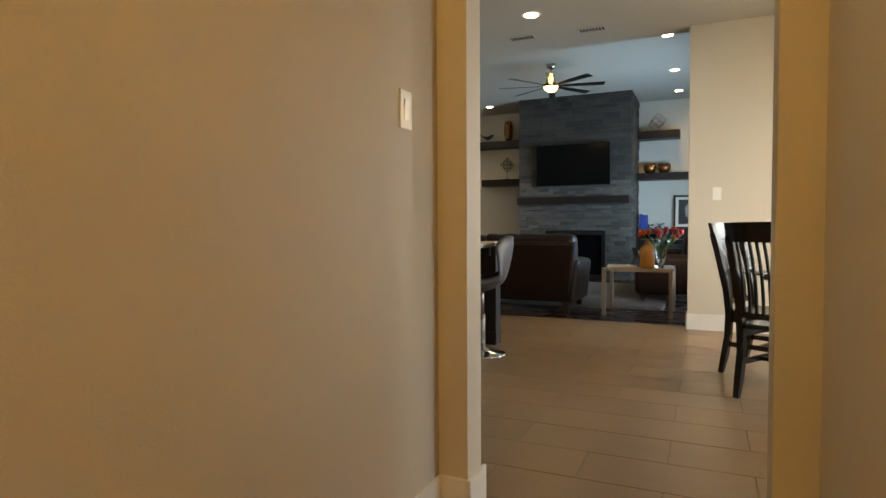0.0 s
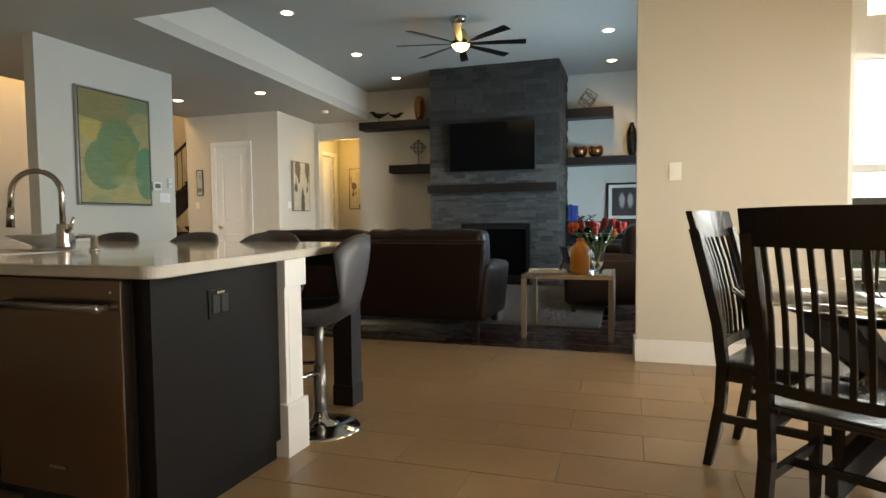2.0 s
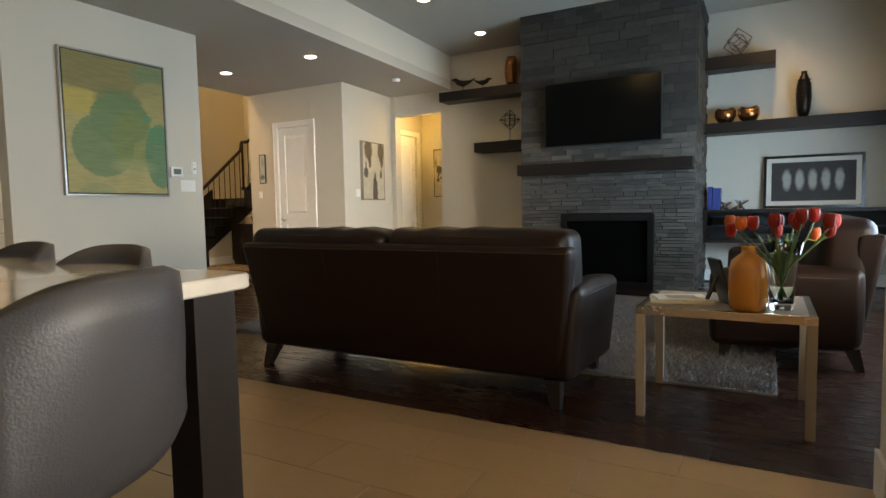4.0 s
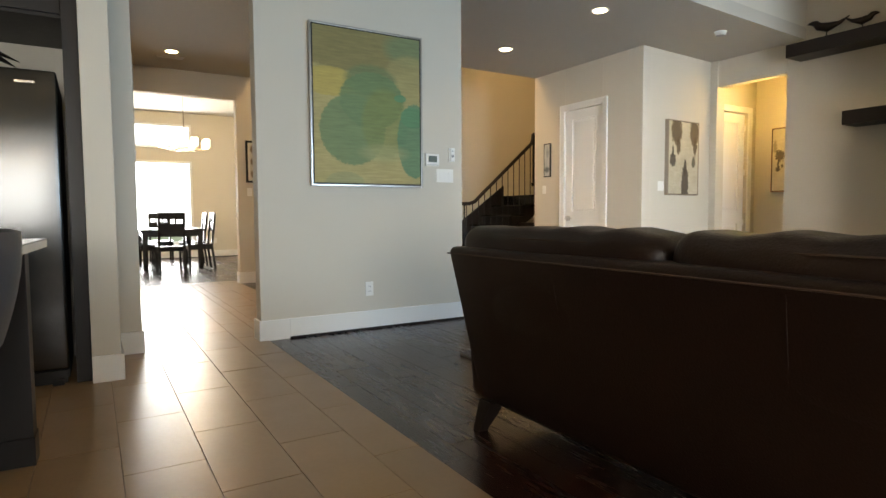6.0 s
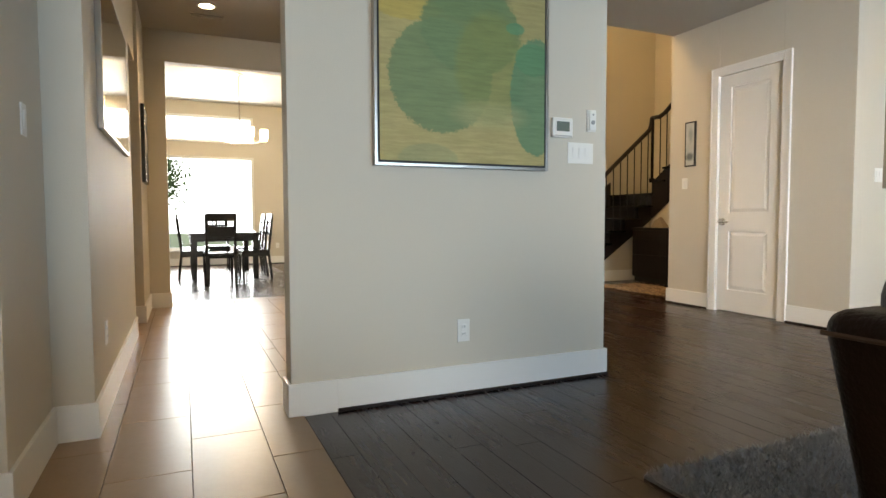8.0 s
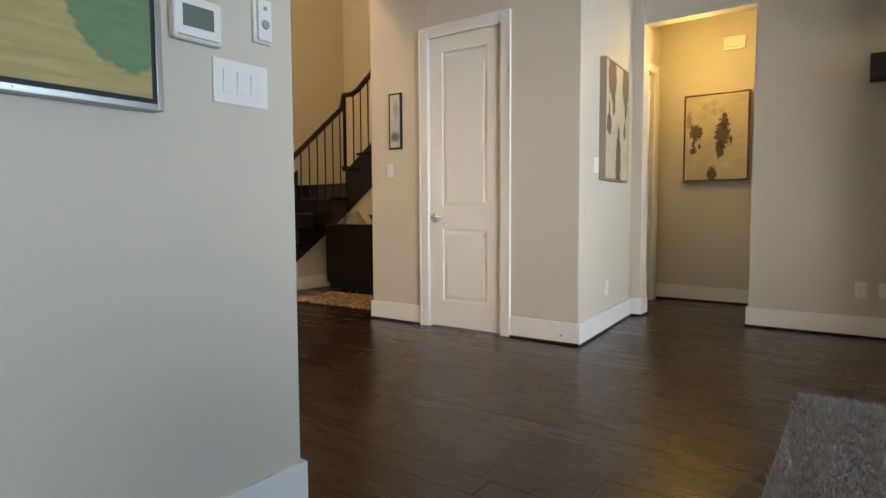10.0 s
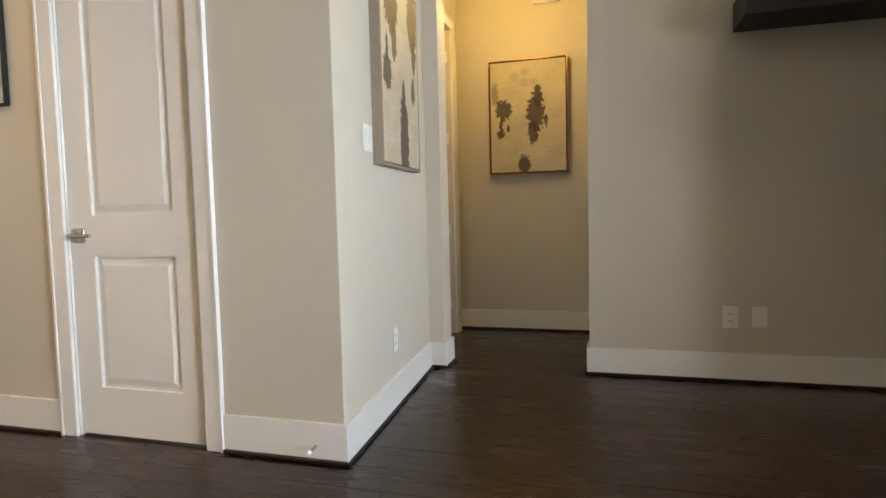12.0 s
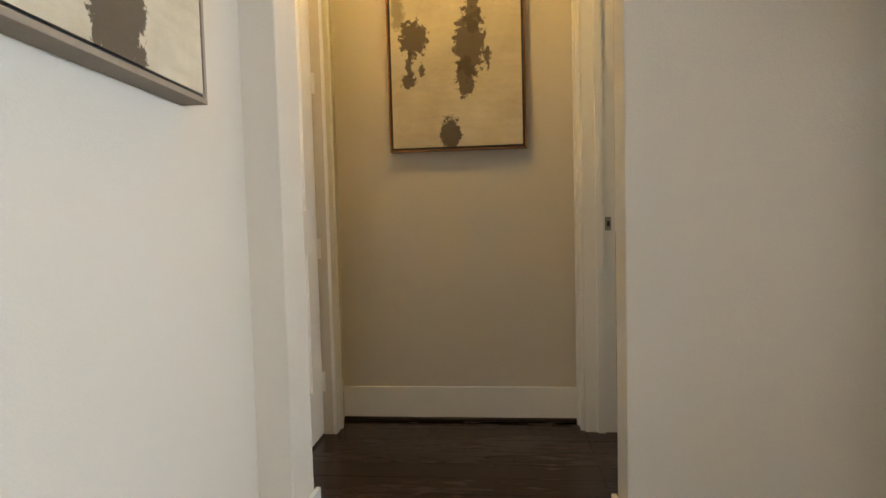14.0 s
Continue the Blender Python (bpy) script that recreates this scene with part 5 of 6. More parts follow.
for i, (t, w_, d_, turn) in enumerate(((0.012, 0.15, 0.115, 12), (0.010, 0.13, 0.10, 20))):
    mag = thing("magazine", "thin pale magazine lying on the side table", "magazine", pose(-0.16, 6.66, TH + 0.012 * i, 0, 0, turn))
    part("pages", boxes((-w_, w_, -d_, d_, 0.0005, t - 0.0015)), PAPER, mag)
    part("cover", boxes((-w_, w_, -d_, d_, t - 0.0015, t)), PAPER, mag)
    part("cover_picture", boxes((-w_ * 0.55, w_ * 0.6, -d_ * 0.5, d_ * 0.55, t, t + 0.0006)), GREYWOOD, mag)
photo2 = thing("photo_frame", "small easel-backed picture frame on the side table", "picture frame", pose(0.06, 6.66, TH, 0, 0, 112))
part("frame", moved(boxes((-0.09, 0.09, -0.007, 0.007, 0.0, 0.24), bevel=0.003), pose(0, 0, 0, -16)), BLACKMATT, photo2)
part("easel", moved(boxes((-0.02, 0.02, -0.004, 0.004, 0.0, 0.19)), pose(0, 0.105, 0, 22)), BLACKMATT, photo2)

# ---- kitchen island ----
ISL = pose(-0.86, 4.445, 0, 0, 0, -1.6)


def on_island(x, y, z, turn=0):
    return ISL @ pose(x, y, z, 0, 0, turn)


isl = thing("island_cabinet", "dark-painted kitchen island cabinet on a recessed plinth", "cabinet", ISL)
part("body", boxes((-2.75, -0.75, -1.59, -0.92, 0.10, 0.884), (-0.12, -0.05, -1.59, -0.92, 0.10, 0.884)), CABINET, isl)
part("plinth", boxes((-2.70, -0.12, -1.52, -0.94, 0, 0.10)), BLACKMATT, isl)
part("end_panel", boxes((-0.05, -0.02, -1.60, -0.91, 0.085, 0.8845), (-0.065, -0.03, -1.585, -0.93, 0.0, 0.10), bevel=0.003), CABINET, isl)
part("back_panel", boxes((-2.75, -0.06, -0.92, -0.90, 0.0, 0.884)), CABINET, isl)
for k in range(3):
    x0 = -2.75 + 0.665 * k
    d = part("cabinet_door", boxes((x0 + 0.004, x0 + 0.66, -1.612, -1.592, 0.12, 0.86), bevel=0.003), CABINET, isl)
    part("handle", tube([(x0 + 0.06, -1.64, 0.60), (x0 + 0.06, -1.64, 0.76)], 0.006, 8), NICKEL, d)
socket = thing("power_outlet", "black power outlet set in the dark island panel", "power outlet", on_island(-0.02, -1.28, 0.745, 90))
part("plate", boxes((-0.06, 0.06, -0.006, 0.001, -0.055, 0.055), bevel=0.002), CABINET, socket)
for x in (-0.024, 0.024):
    part("socket", boxes((x - 0.018, x + 0.018, -0.009, -0.0055, -0.034, 0.034), bevel=0.002), BLACKMATT, socket)
part("cover_tab", boxes((-0.02, 0.02, -0.011, -0.0055, 0.038, 0.046)), CHROME, socket)
post = thing("island_post", "white square post carrying the island worktop", "post", on_island(-0.06, -0.83, 0))
part("shaft", boxes((-0.065, 0.065, -0.065, 0.065, 0.24, 0.76), bevel=0.003), TRIM, post)
part("plinth_block", boxes((-0.082, 0.082, -0.082, 0.082, 0.0, 0.24), bevel=0.004), TRIM, post)
part("capital", boxes((-0.082, 0.082, -0.082, 0.082, 0.76, 0.8848), bevel=0.004), TRIM, post)
part("inner_panel", boxes((0.064, 0.067, -0.04, 0.04, 0.27, 0.73), bevel=0.001), TRIM, post)
for x, y in ((-0.11, -0.13), (-2.68, -0.03)):
    lg = thing("island_post", "dark square wooden post under the island overhang", "post", on_island(x, y, 0), "island legs")
    part("shaft", boxes((-0.058, 0.058, -0.058, 0.058, 0.12, 0.8848), bevel=0.003), ESPRESSO, lg)
    part("foot_block", boxes((-0.063, 0.063, -0.063, 0.063, 0, 0.12), bevel=0.004), ESPRESSO, lg)

top = thing("worktop", "cream veined quartz island worktop with eased edges", "worktop", ISL)


def round_corners(x0, x1, y0, y1, r, z):
    return [(cx + r * math.cos(radians(a)) - (0.22 * (cy - y0) / (y1 - y0) if cx > -1 else 0), cy + r * math.sin(radians(a)) + (0.085 if cx < -1 and cy > -1 else 0), z) for cx, cy, a0 in ((x1 - r, y1 - r, 0), (x0 + r, y1 - r, 90), (x0 + r, y0 + r, 180), (x1 - r, y0 + r, 270)) for a in range(a0, a0 + 91, 15)]


slab = loft([round_corners(-2.90 + e, 0.16 - e, -1.76 + e, -e, 0.045, z) for z, e in ((0.885, 0.004), (0.889, 0.0), (0.920, 0.0), (0.924, 0.004))])
part("slab", slab, QUARTZ, top)
part("underside_rail", boxes((-2.7, -0.1, -0.22, -0.12, 0.80, 0.8848)), ESPRESSO, top)

dw = thing("dishwasher", "stainless steel dishwasher with a bar handle, closed", "dishwasher", on_island(-0.40, -1.60, 0))
part("door", boxes((-0.30, 0.30, -0.045, 0.0, 0.115, 0.865), bevel=0.004), WARMTINTSTEEL, dw)
part("handle", smooth(merge(tube([(-0.25, -0.085, 0.775), (0.25, -0.085, 0.775)], 0.014, 12, flat=1.3), tube([(-0.24, -0.045, 0.775), (-0.24, -0.085, 0.775)], 0.010), tube([(0.24, -0.045, 0.775), (0.24, -0.085, 0.775)], 0.010))), STEEL, dw, "polished bar handle")
part("badge", boxes((-0.05, 0.03, -0.048, -0.0445, 0.205, 0.217)), NICKEL, dw)
part("indicator", boxes((0.255, 0.262, -0.0465, -0.0445, 0.822, 0.828)), PLASTIC, dw)
part("toe_panel", boxes((-0.30, 0.30, 0.03, 0.05, 0.0, 0.11)), BLACKMATT, dw)
part("case", boxes((-0.30, 0.30, 0.0, 0.55, 0.115, 0.86)), BLACKMATT, dw)

faucet = thing("faucet", "tall gooseneck brushed-nickel kitchen faucet", "faucet", on_island(-1.15, -1.02, 0.924))
part("base", smooth(lathe([(0.032, 0), (0.032, 0.02), (0.026, 0.04), (0.030, 0.10), (0.024, 0.125)])), NICKEL, faucet)
arc = [(0, 0, 0.12), (0, 0, 0.27)] + [(0, -0.125 + 0.125 * math.cos(radians(a)), 0.27 + 0.11 * math.sin(radians(a))) for a in range(15, 181, 15)] + [(0, -0.255, 0.20)]
part("spout", smooth(tube([(y * 0.95, y * 0.3, z) for x, y, z in arc], 0.0135, 12)), NICKEL, faucet)
part("spray_head", smooth(tube([(-0.242, -0.0765, 0.205), (-0.247, -0.078, 0.11)], [0.016, 0.019], 12)), NICKEL, faucet)
part("lever", smooth(tube([(0.02, 0.0, 0.085), (0.06, -0.01, 0.10), (0.085, -0.01, 0.155)], [0.012, 0.010, 0.006], 10)), NICKEL, faucet)
soap = thing("soap_dispenser", "small nickel soap dispenser by the sink", "soap dispenser", on_island(-0.88, -1.08, 0.924))
part("base", smooth(lathe([(0.022, 0), (0.022, 0.012), (0.015, 0.016), (0.016, 0.06), (0.012, 0.066)])), NICKEL, soap)
part("nozzle", smooth(tube([(0.0, 0, 0.064), (-0.03, -0.01, 0.066), (-0.085, -0.02, 0.062)], [0.010, 0.007, 0.005], 10)), NICKEL, soap)
sink = thing("sink", "undermounted steel sink rim in the worktop", "sink", on_island(-1.35, -1.25, 0.924))
part("rim", boxes((-0.36, 0.36, -0.19, -0.17, 0.0, 0.003), (-0.36, 0.36, 0.17, 0.19, 0.0, 0.003), (-0.36, -0.34, -0.17, 0.17, 0, 0.003), (0.34, 0.36, -0.17, 0.17, 0, 0.003)), STEEL, sink)
part("basin", boxes((-0.34, 0.34, -0.17, 0.17, 0.0005, 0.0012)), WARMTINTSTEEL, sink)
bowl = thing("fruit_bowl", "shiny silver bowl beside the sink", "bowl", on_island(-1.62, -0.75, 0.924))
part("bowl", smooth(lathe([(0.05, 0.0), (0.06, 0.004), (0.13, 0.035), (0.19, 0.062), (0.188, 0.066), (0.12, 0.042), (0.03, 0.012)], 32)), CHROME, bowl)


def bar_stool():
    """A gas-lift bucket stool facing -y, its pole at the origin."""
    s = thing("bar_stool", "grey leather bucket bar stool on a chrome pole and disc base", "bar stool", pose(0, 0, 0), "bar stools round the island")
    part("base", smooth(lathe([(0.205, 0.0), (0.205, 0.006), (0.19, 0.014), (0.10, 0.028), (0.045, 0.05), (0.032, 0.09)], 36)), CHROME, s)
    part("pole", smooth(merge(lathe([(0.031, 0.08), (0.031, 0.33)], 20), lathe([(0.022, 0.33), (0.022, 0.56)], 20))), STEEL, s)
    part("footrest", smooth(tube([(0.05, 0.0, 0.30), (0.15, -0.06, 0.30), (0.15, -0.19, 0.30), (-0.15, -0.19, 0.30), (-0.15, -0.06, 0.30), (-0.05, 0.0, 0.30)], 0.012, 10)), CHROME, s)
    part("lift_lever", tube([(0.03, 0, 0.545), (0.14, 0.02, 0.535), (0.20, 0.02, 0.525)], 0.006, 8), CHROME, s)
    bm = bmesh.new()
    nu, nv = 25, 15
    grid = []
    for layer in (0, 1):
        rows = []
        for i in range(nu):
            u = -1 + 2 * i / (nu - 1)
            row = []
            for j in range(nv):
                v = j / (nv - 1)
                back = max(0.0, (v - 0.42) / 0.58)
                half = 0.225 - 0.012 * back
                x = u * half * (1 - 0.10 * (1 - v) ** 2)
                y = -0.20 + 0.36 * min(1.0, v / 0.52)
                bend = max(0.0, (v - 0.36) / 0.64)
                y = y + 0.075 * bend - 0.0
                z = 0.585 + 0.40 * (bend ** 1.25)
                y -= 0.12 * bend * u * u
                z += 0.055 * (abs(u) ** 3) * (1 - bend) - 0.075 * (abs(u) ** 4) * bend
                z -= 0.025 * (1 - min(1, v / 0.2)) ** 2
                t = 0.0 if layer == 0 else 0.055 * (1 - 0.35 * abs(u) ** 4) * (1 - 0.4 * bend ** 6)
                n_y, n_z = (math.sin(bend * 1.25), -math.cos(bend * 1.25))
                row.append(bm.verts.new((x, y + n_y * t, z + n_z * t)))
            rows.append(row)
        grid.append(rows)
    for layer in (0, 1):
        for i in range(nu - 1):
            for j in range(nv - 1):
                f = (grid[layer][i][j], grid[layer][i + 1][j], grid[layer][i + 1][j + 1], grid[layer][i][j + 1])
                bm.faces.new(f if layer == 0 else f[::-1])
    rim = [(i, 0) for i in range(nu)] + [(nu - 1, j) for j in range(1, nv)] + [(i, nv - 1) for i in range(nu - 2, -1, -1)] + [(0, j) for j in range(nv - 2, 0, -1)]
    for (a, b), (c, d) in zip(rim, rim[1:] + rim[:1]):
        bm.faces.new((grid[0][c][d], grid[0][a][b], grid[1][a][b], grid[1][c][d]))
    bmesh.ops.recalc_face_normals(bm, faces=bm.faces[:])
    seat = part("seat_shell", smooth(bm), GREYLEATHER, s)
    part("mount_plate", boxes((-0.09, 0.09, -0.09, 0.09, 0.535, 0.552), bevel=0.004), IRON, s)
    return s


stool = bar_stool()
stool.matrix_basis = on_island(-0.05, -0.53, 0, -70)
for x, y, turn in ((-0.66, -0.20, 4), (-1.28, -0.18, -5), (-1.95, -0.17, 3)):
    copy_thing(stool, on_island(x, y, 0, turn))
copy_thing(stool, on_island(-2.43, -0.27, 0, -8))

# ---- refrigerator wall ----
fridge = thing("refrigerator", "stainless steel side-by-side refrigerator in a dark cabinet niche", "refrigerator", pose(-4.765, 3.73, 0))
part("case", boxes((-0.75, -0.07, 0.0, 0.905, 0.03, 1.85), bevel=0.006), BLACKMATT, fridge)
for y0, y1 in ((0.0, 0.33), (0.336, 0.905)):
    part("door", cushion(-0.065, 0.0, y0, y1, 0.10, 1.87, 0.018, 5, (0.004, 0, 0)), FRIDGESTEEL, fridge)
for y in (0.29, 0.376):
    part("handle", smooth(tube([(0.0, y, 0.55), (0.045, y, 0.58), (0.05, y, 1.1), (0.045, y, 1.62), (0.0, y, 1.65)], 0.012, 10)), STEEL, fridge)
part("badge", boxes((0.0035, 0.007, 0.70, 0.80, 1.79, 1.802)), NICKEL, fridge)
part("kick_grille", boxes((-0.05, -0.02, 0.01, 0.895, 0.012, 0.09), bevel=0.003), BLACKMATT, fridge)
for y in (0.06, 0.845):
    part("roller_foot", boxes((-0.06, -0.0, y - 0.03, y + 0.03, 0.0, 0.035)), IRON, fridge)
surround = thing("refrigerator_surround", "dark wooden cabinet surround with cupboard above the refrigerator", "cabinet", pose(-5.6, 3.6, 0))
part("side_panel", boxes((0.0, 0.82, 1.07, 1.15, 0, TOP - 0.1), bevel=0.003), ESPRESSO, surround)
part("side_panel", boxes((0.0, 0.82, 0.0, 0.08, 0, TOP - 0.1), bevel=0.003), ESPRESSO, surround)
part("cupboard", boxes((0.0, 0.76, 0.08, 1.07, 2.20, TOP - 0.1)), ESPRESSO, surround)
for y0, y1, hy in ((0.085, 0.572, 0.50), (0.578, 1.065, 0.65)):
    d = part("cupboard_door", boxes((0.76, 0.785, y0, y1, 2.22, TOP - 0.12), bevel=0.003), ESPRESSO, surround)
    part("handle", tube([(0.81, hy, 2.26), (0.81, hy + 0.12 * (1 if hy > 0.6 else -1), 2.26)], 0.006, 8), NICKEL, d)
plant = thing("trailing_ornament", "dark leafy ornament lying on the refrigerator", "ornament", pose(-4.9, 4.20, 1.85))
part("bowl", smooth(lathe([(0.06, 0), (0.10, 0.03), (0.13, 0.07), (0.125, 0.07), (0.09, 0.03)], 20)), DARKMETAL, plant)
for k in range(9):
    a = math.tau * k / 9
    part("leaf", smooth(tube([(0.06 * math.cos(a), 0.06 * math.sin(a), 0.06), (0.15 * math.cos(a), 0.15 * math.sin(a), 0.12), (0.24 * math.cos(a), 0.26 * math.sin(a), 0.07)], [0.012, 0.022, 0.002], 8, flat=0.3)), DARKMETAL, plant)
kitchen_run = thing("base_cabinet", "dark kitchen base cabinet with a pale worktop", "cabinet", pose(-5.6, 1.42, 0))
part("body", boxes((0, 0.6, 0, 2.17, 0.1, 0.88)), CABINET, kitchen_run)
part("worktop", boxes((0, 0.64, 0, 2.17, 0.88, 0.92), bevel=0.004), QUARTZ, kitchen_run)
part("plinth", boxes((0, 0.54, 0, 2.17, 0, 0.1)), BLACKMATT, kitchen_run)

# ---- nook ----
NX, NY = 1.56, 3.88
gt = thing("round_table", "round glass-topped table on crossed black wooden legs", "table", pose(NX, NY, 0))
part("glass_top", smooth(lathe([(0.60, 0.742), (0.605, 0.747), (0.60, 0.752)], 64)), CLEAR, gt)
part("table_frame", smooth(tube([(0.42 * math.cos(math.tau * k / 40), 0.42 * math.sin(math.tau * k / 40), 0.715) for k in range(41)], 0.026, 8)), BLACKWOOD, gt)
for k in range(4):
    a = math.tau * k / 4 + 0.35
    c, s_ = math.cos(a), math.sin(a)
    n_ = (-s_ * 0.035, c * 0.035)

    def sec(r, z, t):
        return [(r * c - n_[0], r * s_ - n_[1], z - t), (r * c + n_[0], r * s_ + n_[1], z - t), (r * c + n_[0], r * s_ + n_[1], z + t), (r * c - n_[0], r * s_ - n_[1], z + t)]

    part("leg", loft([sec(-0.30, 0.055, 0.055), sec(-0.10, 0.25, 0.05), sec(0.15, 0.48, 0.05), sec(0.40, 0.675, 0.05)]), BLACKWOOD, gt)
holder = thing("candle_holder", "tall candle holder of stacked clear glass beads", "candle holder", pose(NX + 0.20, NY + 0.05, 0.752))
part("foot", smooth(lathe([(0.05, 0.0), (0.05, 0.01), (0.02, 0.02)])), CLEAR, holder)
for k in range(9):
    part("bead", smooth(lathe([(0.008, 0.0), (0.024, 0.008), (0.030, 0.018), (0.024, 0.028), (0.008, 0.036)], 16, (0, 0, 0.016 + k * 0.034))), CLEAR, holder)


def slat_chair():
    """A slat-back dining chair facing +x, its back legs at x = 0."""
    c = thing("dining_chair", "black wooden slat-back dining chair with a glossy saddle seat", "chair", pose(0, 0, 0), "chairs round the glass table")
    w = 0.205

    def lean(z):
        return -0.02 - 0.13 * max(0, (z - 0.46) / 0.6) ** 1.3 - 0.06 * max(0, (0.40 - z) / 0.4) ** 1.5 + 0.02

    for sy in (-1, 1):
        secs = []
        for z in (0.0, 0.12, 0.28, 0.44, 0.60, 0.80, 1.0):
            x, y = lean(z), sy * (w - 0.012 * (z < 0.3) + 0.012 * (z > 0.7))
            t = 0.016 if z < 0.05 else 0.021
            secs.append([(x - t, y - t, z), (x + t, y - t, z), (x + t, y + t, z), (x - t, y + t, z)])
        part("back_leg", loft(secs), BLACKWOOD, c)
        fs = []
        for z, t, dx in ((0.0, 0.014, 0.01), (0.2, 0.018, 0.0), (0.40, 0.022, 0.0)):
            x, y = 0.40 + dx, sy * 0.19
            fs.append([(x - t, y - t, z), (x + t, y - t, z), (x + t, y + t, z), (x - t, y + t, z)])
        part("front_leg", loft(fs), BLACKWOOD, c)
        part("side_stretcher", boxes((-0.02, 0.40, sy * 0.195 - 0.009, sy * 0.195 + 0.009, 0.20, 0.235), bevel=0.003), BLACKWOOD, c)
        part("side_rail", boxes((0.0, 0.40, sy * 0.195 - 0.011, sy * 0.195 + 0.011, 0.375, 0.43), bevel=0.003), BLACKWOOD, c)
    part("cross_stretcher", boxes((0.18, 0.205, -0.186, 0.186, 0.205, 0.232), bevel=0.003), BLACKWOOD, c)
    part("front_rail", boxes((0.388, 0.41, -0.17, 0.17, 0.375, 0.43), bevel=0.003), BLACKWOOD, c)
    part("seat", cushion(-0.015, 0.455, -0.235, 0.235, 0.428, 0.460, 0.014, 7, (0, 0, 0), lambda p: (p[0], p[1] * (0.90 + 0.22 * max(0, p[0])), p[2] - 0.012 * max(0, 1 - ((p[0] - 0.2) / 0.2) ** 2) * max(0, 1 - (p[1] / 0.2) ** 2) * (p[2] > 0.44))), BLACKWOOD, c)

    def rail(z0, z1, bow, t=0.013):
        secs = []
        for i in range(9):
            u = -1 + 2 * i / 8
            y = u * (w + 0.033)
            b = -bow * (1 - u * u)
            rise = 0.004 * (1 - u * u) if z1 > 1.0 else 0
            secs.append([(lean(z0) + b - t, y, z0), (lean(z0) + b + t, y, z0), (lean(z1) + b + t, y, z1 + rise), (lean(z1) + b - t, y, z1 + rise)])
        return loft(secs)

    part("crest_rail", rail(0.96, 1.075, 0.035), BLACKWOOD, c)
    part("lower_rail", rail(0.497, 0.535, 0.028), BLACKWOOD, c)
    for i in range(9):
        u = -0.86 + 1.72 * i / 8
        y = u * w
        pts = []
        for z in (0.525, 0.63, 0.74, 0.85, 0.97):
            b = -0.032 * (1 - u * u) + 0.012 * math.sin((z - 0.575) / 0.395 * math.pi)
            pts.append([(lean(z) + b - 0.006, y - 0.008, z), (lean(z) + b + 0.006, y - 0.008, z), (lean(z) + b + 0.006, y + 0.008, z), (lean(z) + b - 0.006, y + 0.008, z)])
        part("slat", loft(pts), BLACKWOOD, c)
    return c


chair = slat_chair()
chair.matrix_basis = pose(1.02, 4.13, 0, 0, 0, -25.5)
copy_thing(chair, pose(1.15, 3.28, 0, 0, 0, 57))
copy_thing(chair, pose(1.86, 4.58, 0, 0, 0, -114))

# ---- stairs ----
SX, SY, RISE, RUN = -9.62, 10.65, 0.197, 0.275
stairs = tagged(thing("staircase", "dark wooden staircase turning at a landing, with thin balusters", "stairs"), kind="structure")
for i in range(6):
    y, z = SY + RUN * i, RISE * (i + 1)
    wide = SX + (0.14 if i == 0 else 0.0)
    part("riser", boxes((-10.63, wide, y, y + 0.02, z - RISE, z - 0.03)), ESPRESSO, stairs)
    part("tread", boxes((-10.63, wide + 0.03, y - 0.03, y + RUN + 0.01, z - 0.03, z), bevel=0.005), BLACKWOOD, stairs)
part("landing", boxes((-10.63, SX + 0.02, SY + 6 * RUN - 0.03, 13.30, 7 * RISE - 0.03, 7 * RISE), (-10.63, SX, SY + 6 * RUN, SY + 6 * RUN + 0.02, 6 * RISE, 7 * RISE - 0.03)), BLACKWOOD, stairs)
YT = SY + 6 * RUN
for i in range(7):
    x, z = SX + 0.27 * i, RISE * (8 + i)
    part("riser", boxes((x, x + 0.02, YT, 13.30, z - RISE, z - 0.03)), ESPRESSO, stairs)
    part("tread", boxes((x - 0.03, x + 0.28, YT - 0.03, 13.30, z - 0.03, z), bevel=0.005), BLACKWOOD, stairs)
SOLID = 11.33


def soffit(y):
    """The underside of the lower flight: solid to the floor, then sloping up."""
    return 0.0 if y < SOLID - 0.001 else 0.30 + 0.67 * (y - SOLID)


for i in range(6):
    y0, y1 = SY + RUN * i, SY + RUN * (i + 1)
    cuts = [y0, SOLID, y1] if y0 < SOLID < y1 else [y0, y1]
    for a, b in zip(cuts, cuts[1:]):
        low = (soffit(a), soffit(b)) if a >= SOLID else (0.0, 0.0)
        part("side_panel", loft([[(x, a, low[0]), (x, b, low[1]), (x, b, RISE * (i + 1) - 0.03), (x, a, RISE * (i + 1) - 0.03)] for x in (SX - 0.035, SX)]), ESPRESSO, stairs)
part("stringer", loft([[(SX, y, 7 * RISE - 0.40), (SX, y, 8 * RISE - 0.03), (SX + 1.89, y, 15 * RISE - 0.03), (SX + 1.89, y, 14 * RISE - 0.36)] for y in (YT, YT + 0.035)]), ESPRESSO, stairs)
part("under_wall", loft([[(x, SOLID, 0), (x, SOLID, 0.30), (x, YT, soffit(YT)), (x, YT, 0)] for x in (SX - 0.08, SX - 0.036)]), PAINT, stairs, "greige wall under the stairs")
part("under_wall", boxes((SX - 0.08, -7.57, YT + 0.036, YT + 0.10, 0, 0.95)), PAINT, stairs)
part("under_wall", loft([[(SX, y, 0.951), (SX, y, 7 * RISE - 0.40), (SX + 1.89, y, 14 * RISE - 0.36), (-7.58, y, 0.951)] for y in (YT + 0.037, YT + 0.10)]), PAINT, stairs)
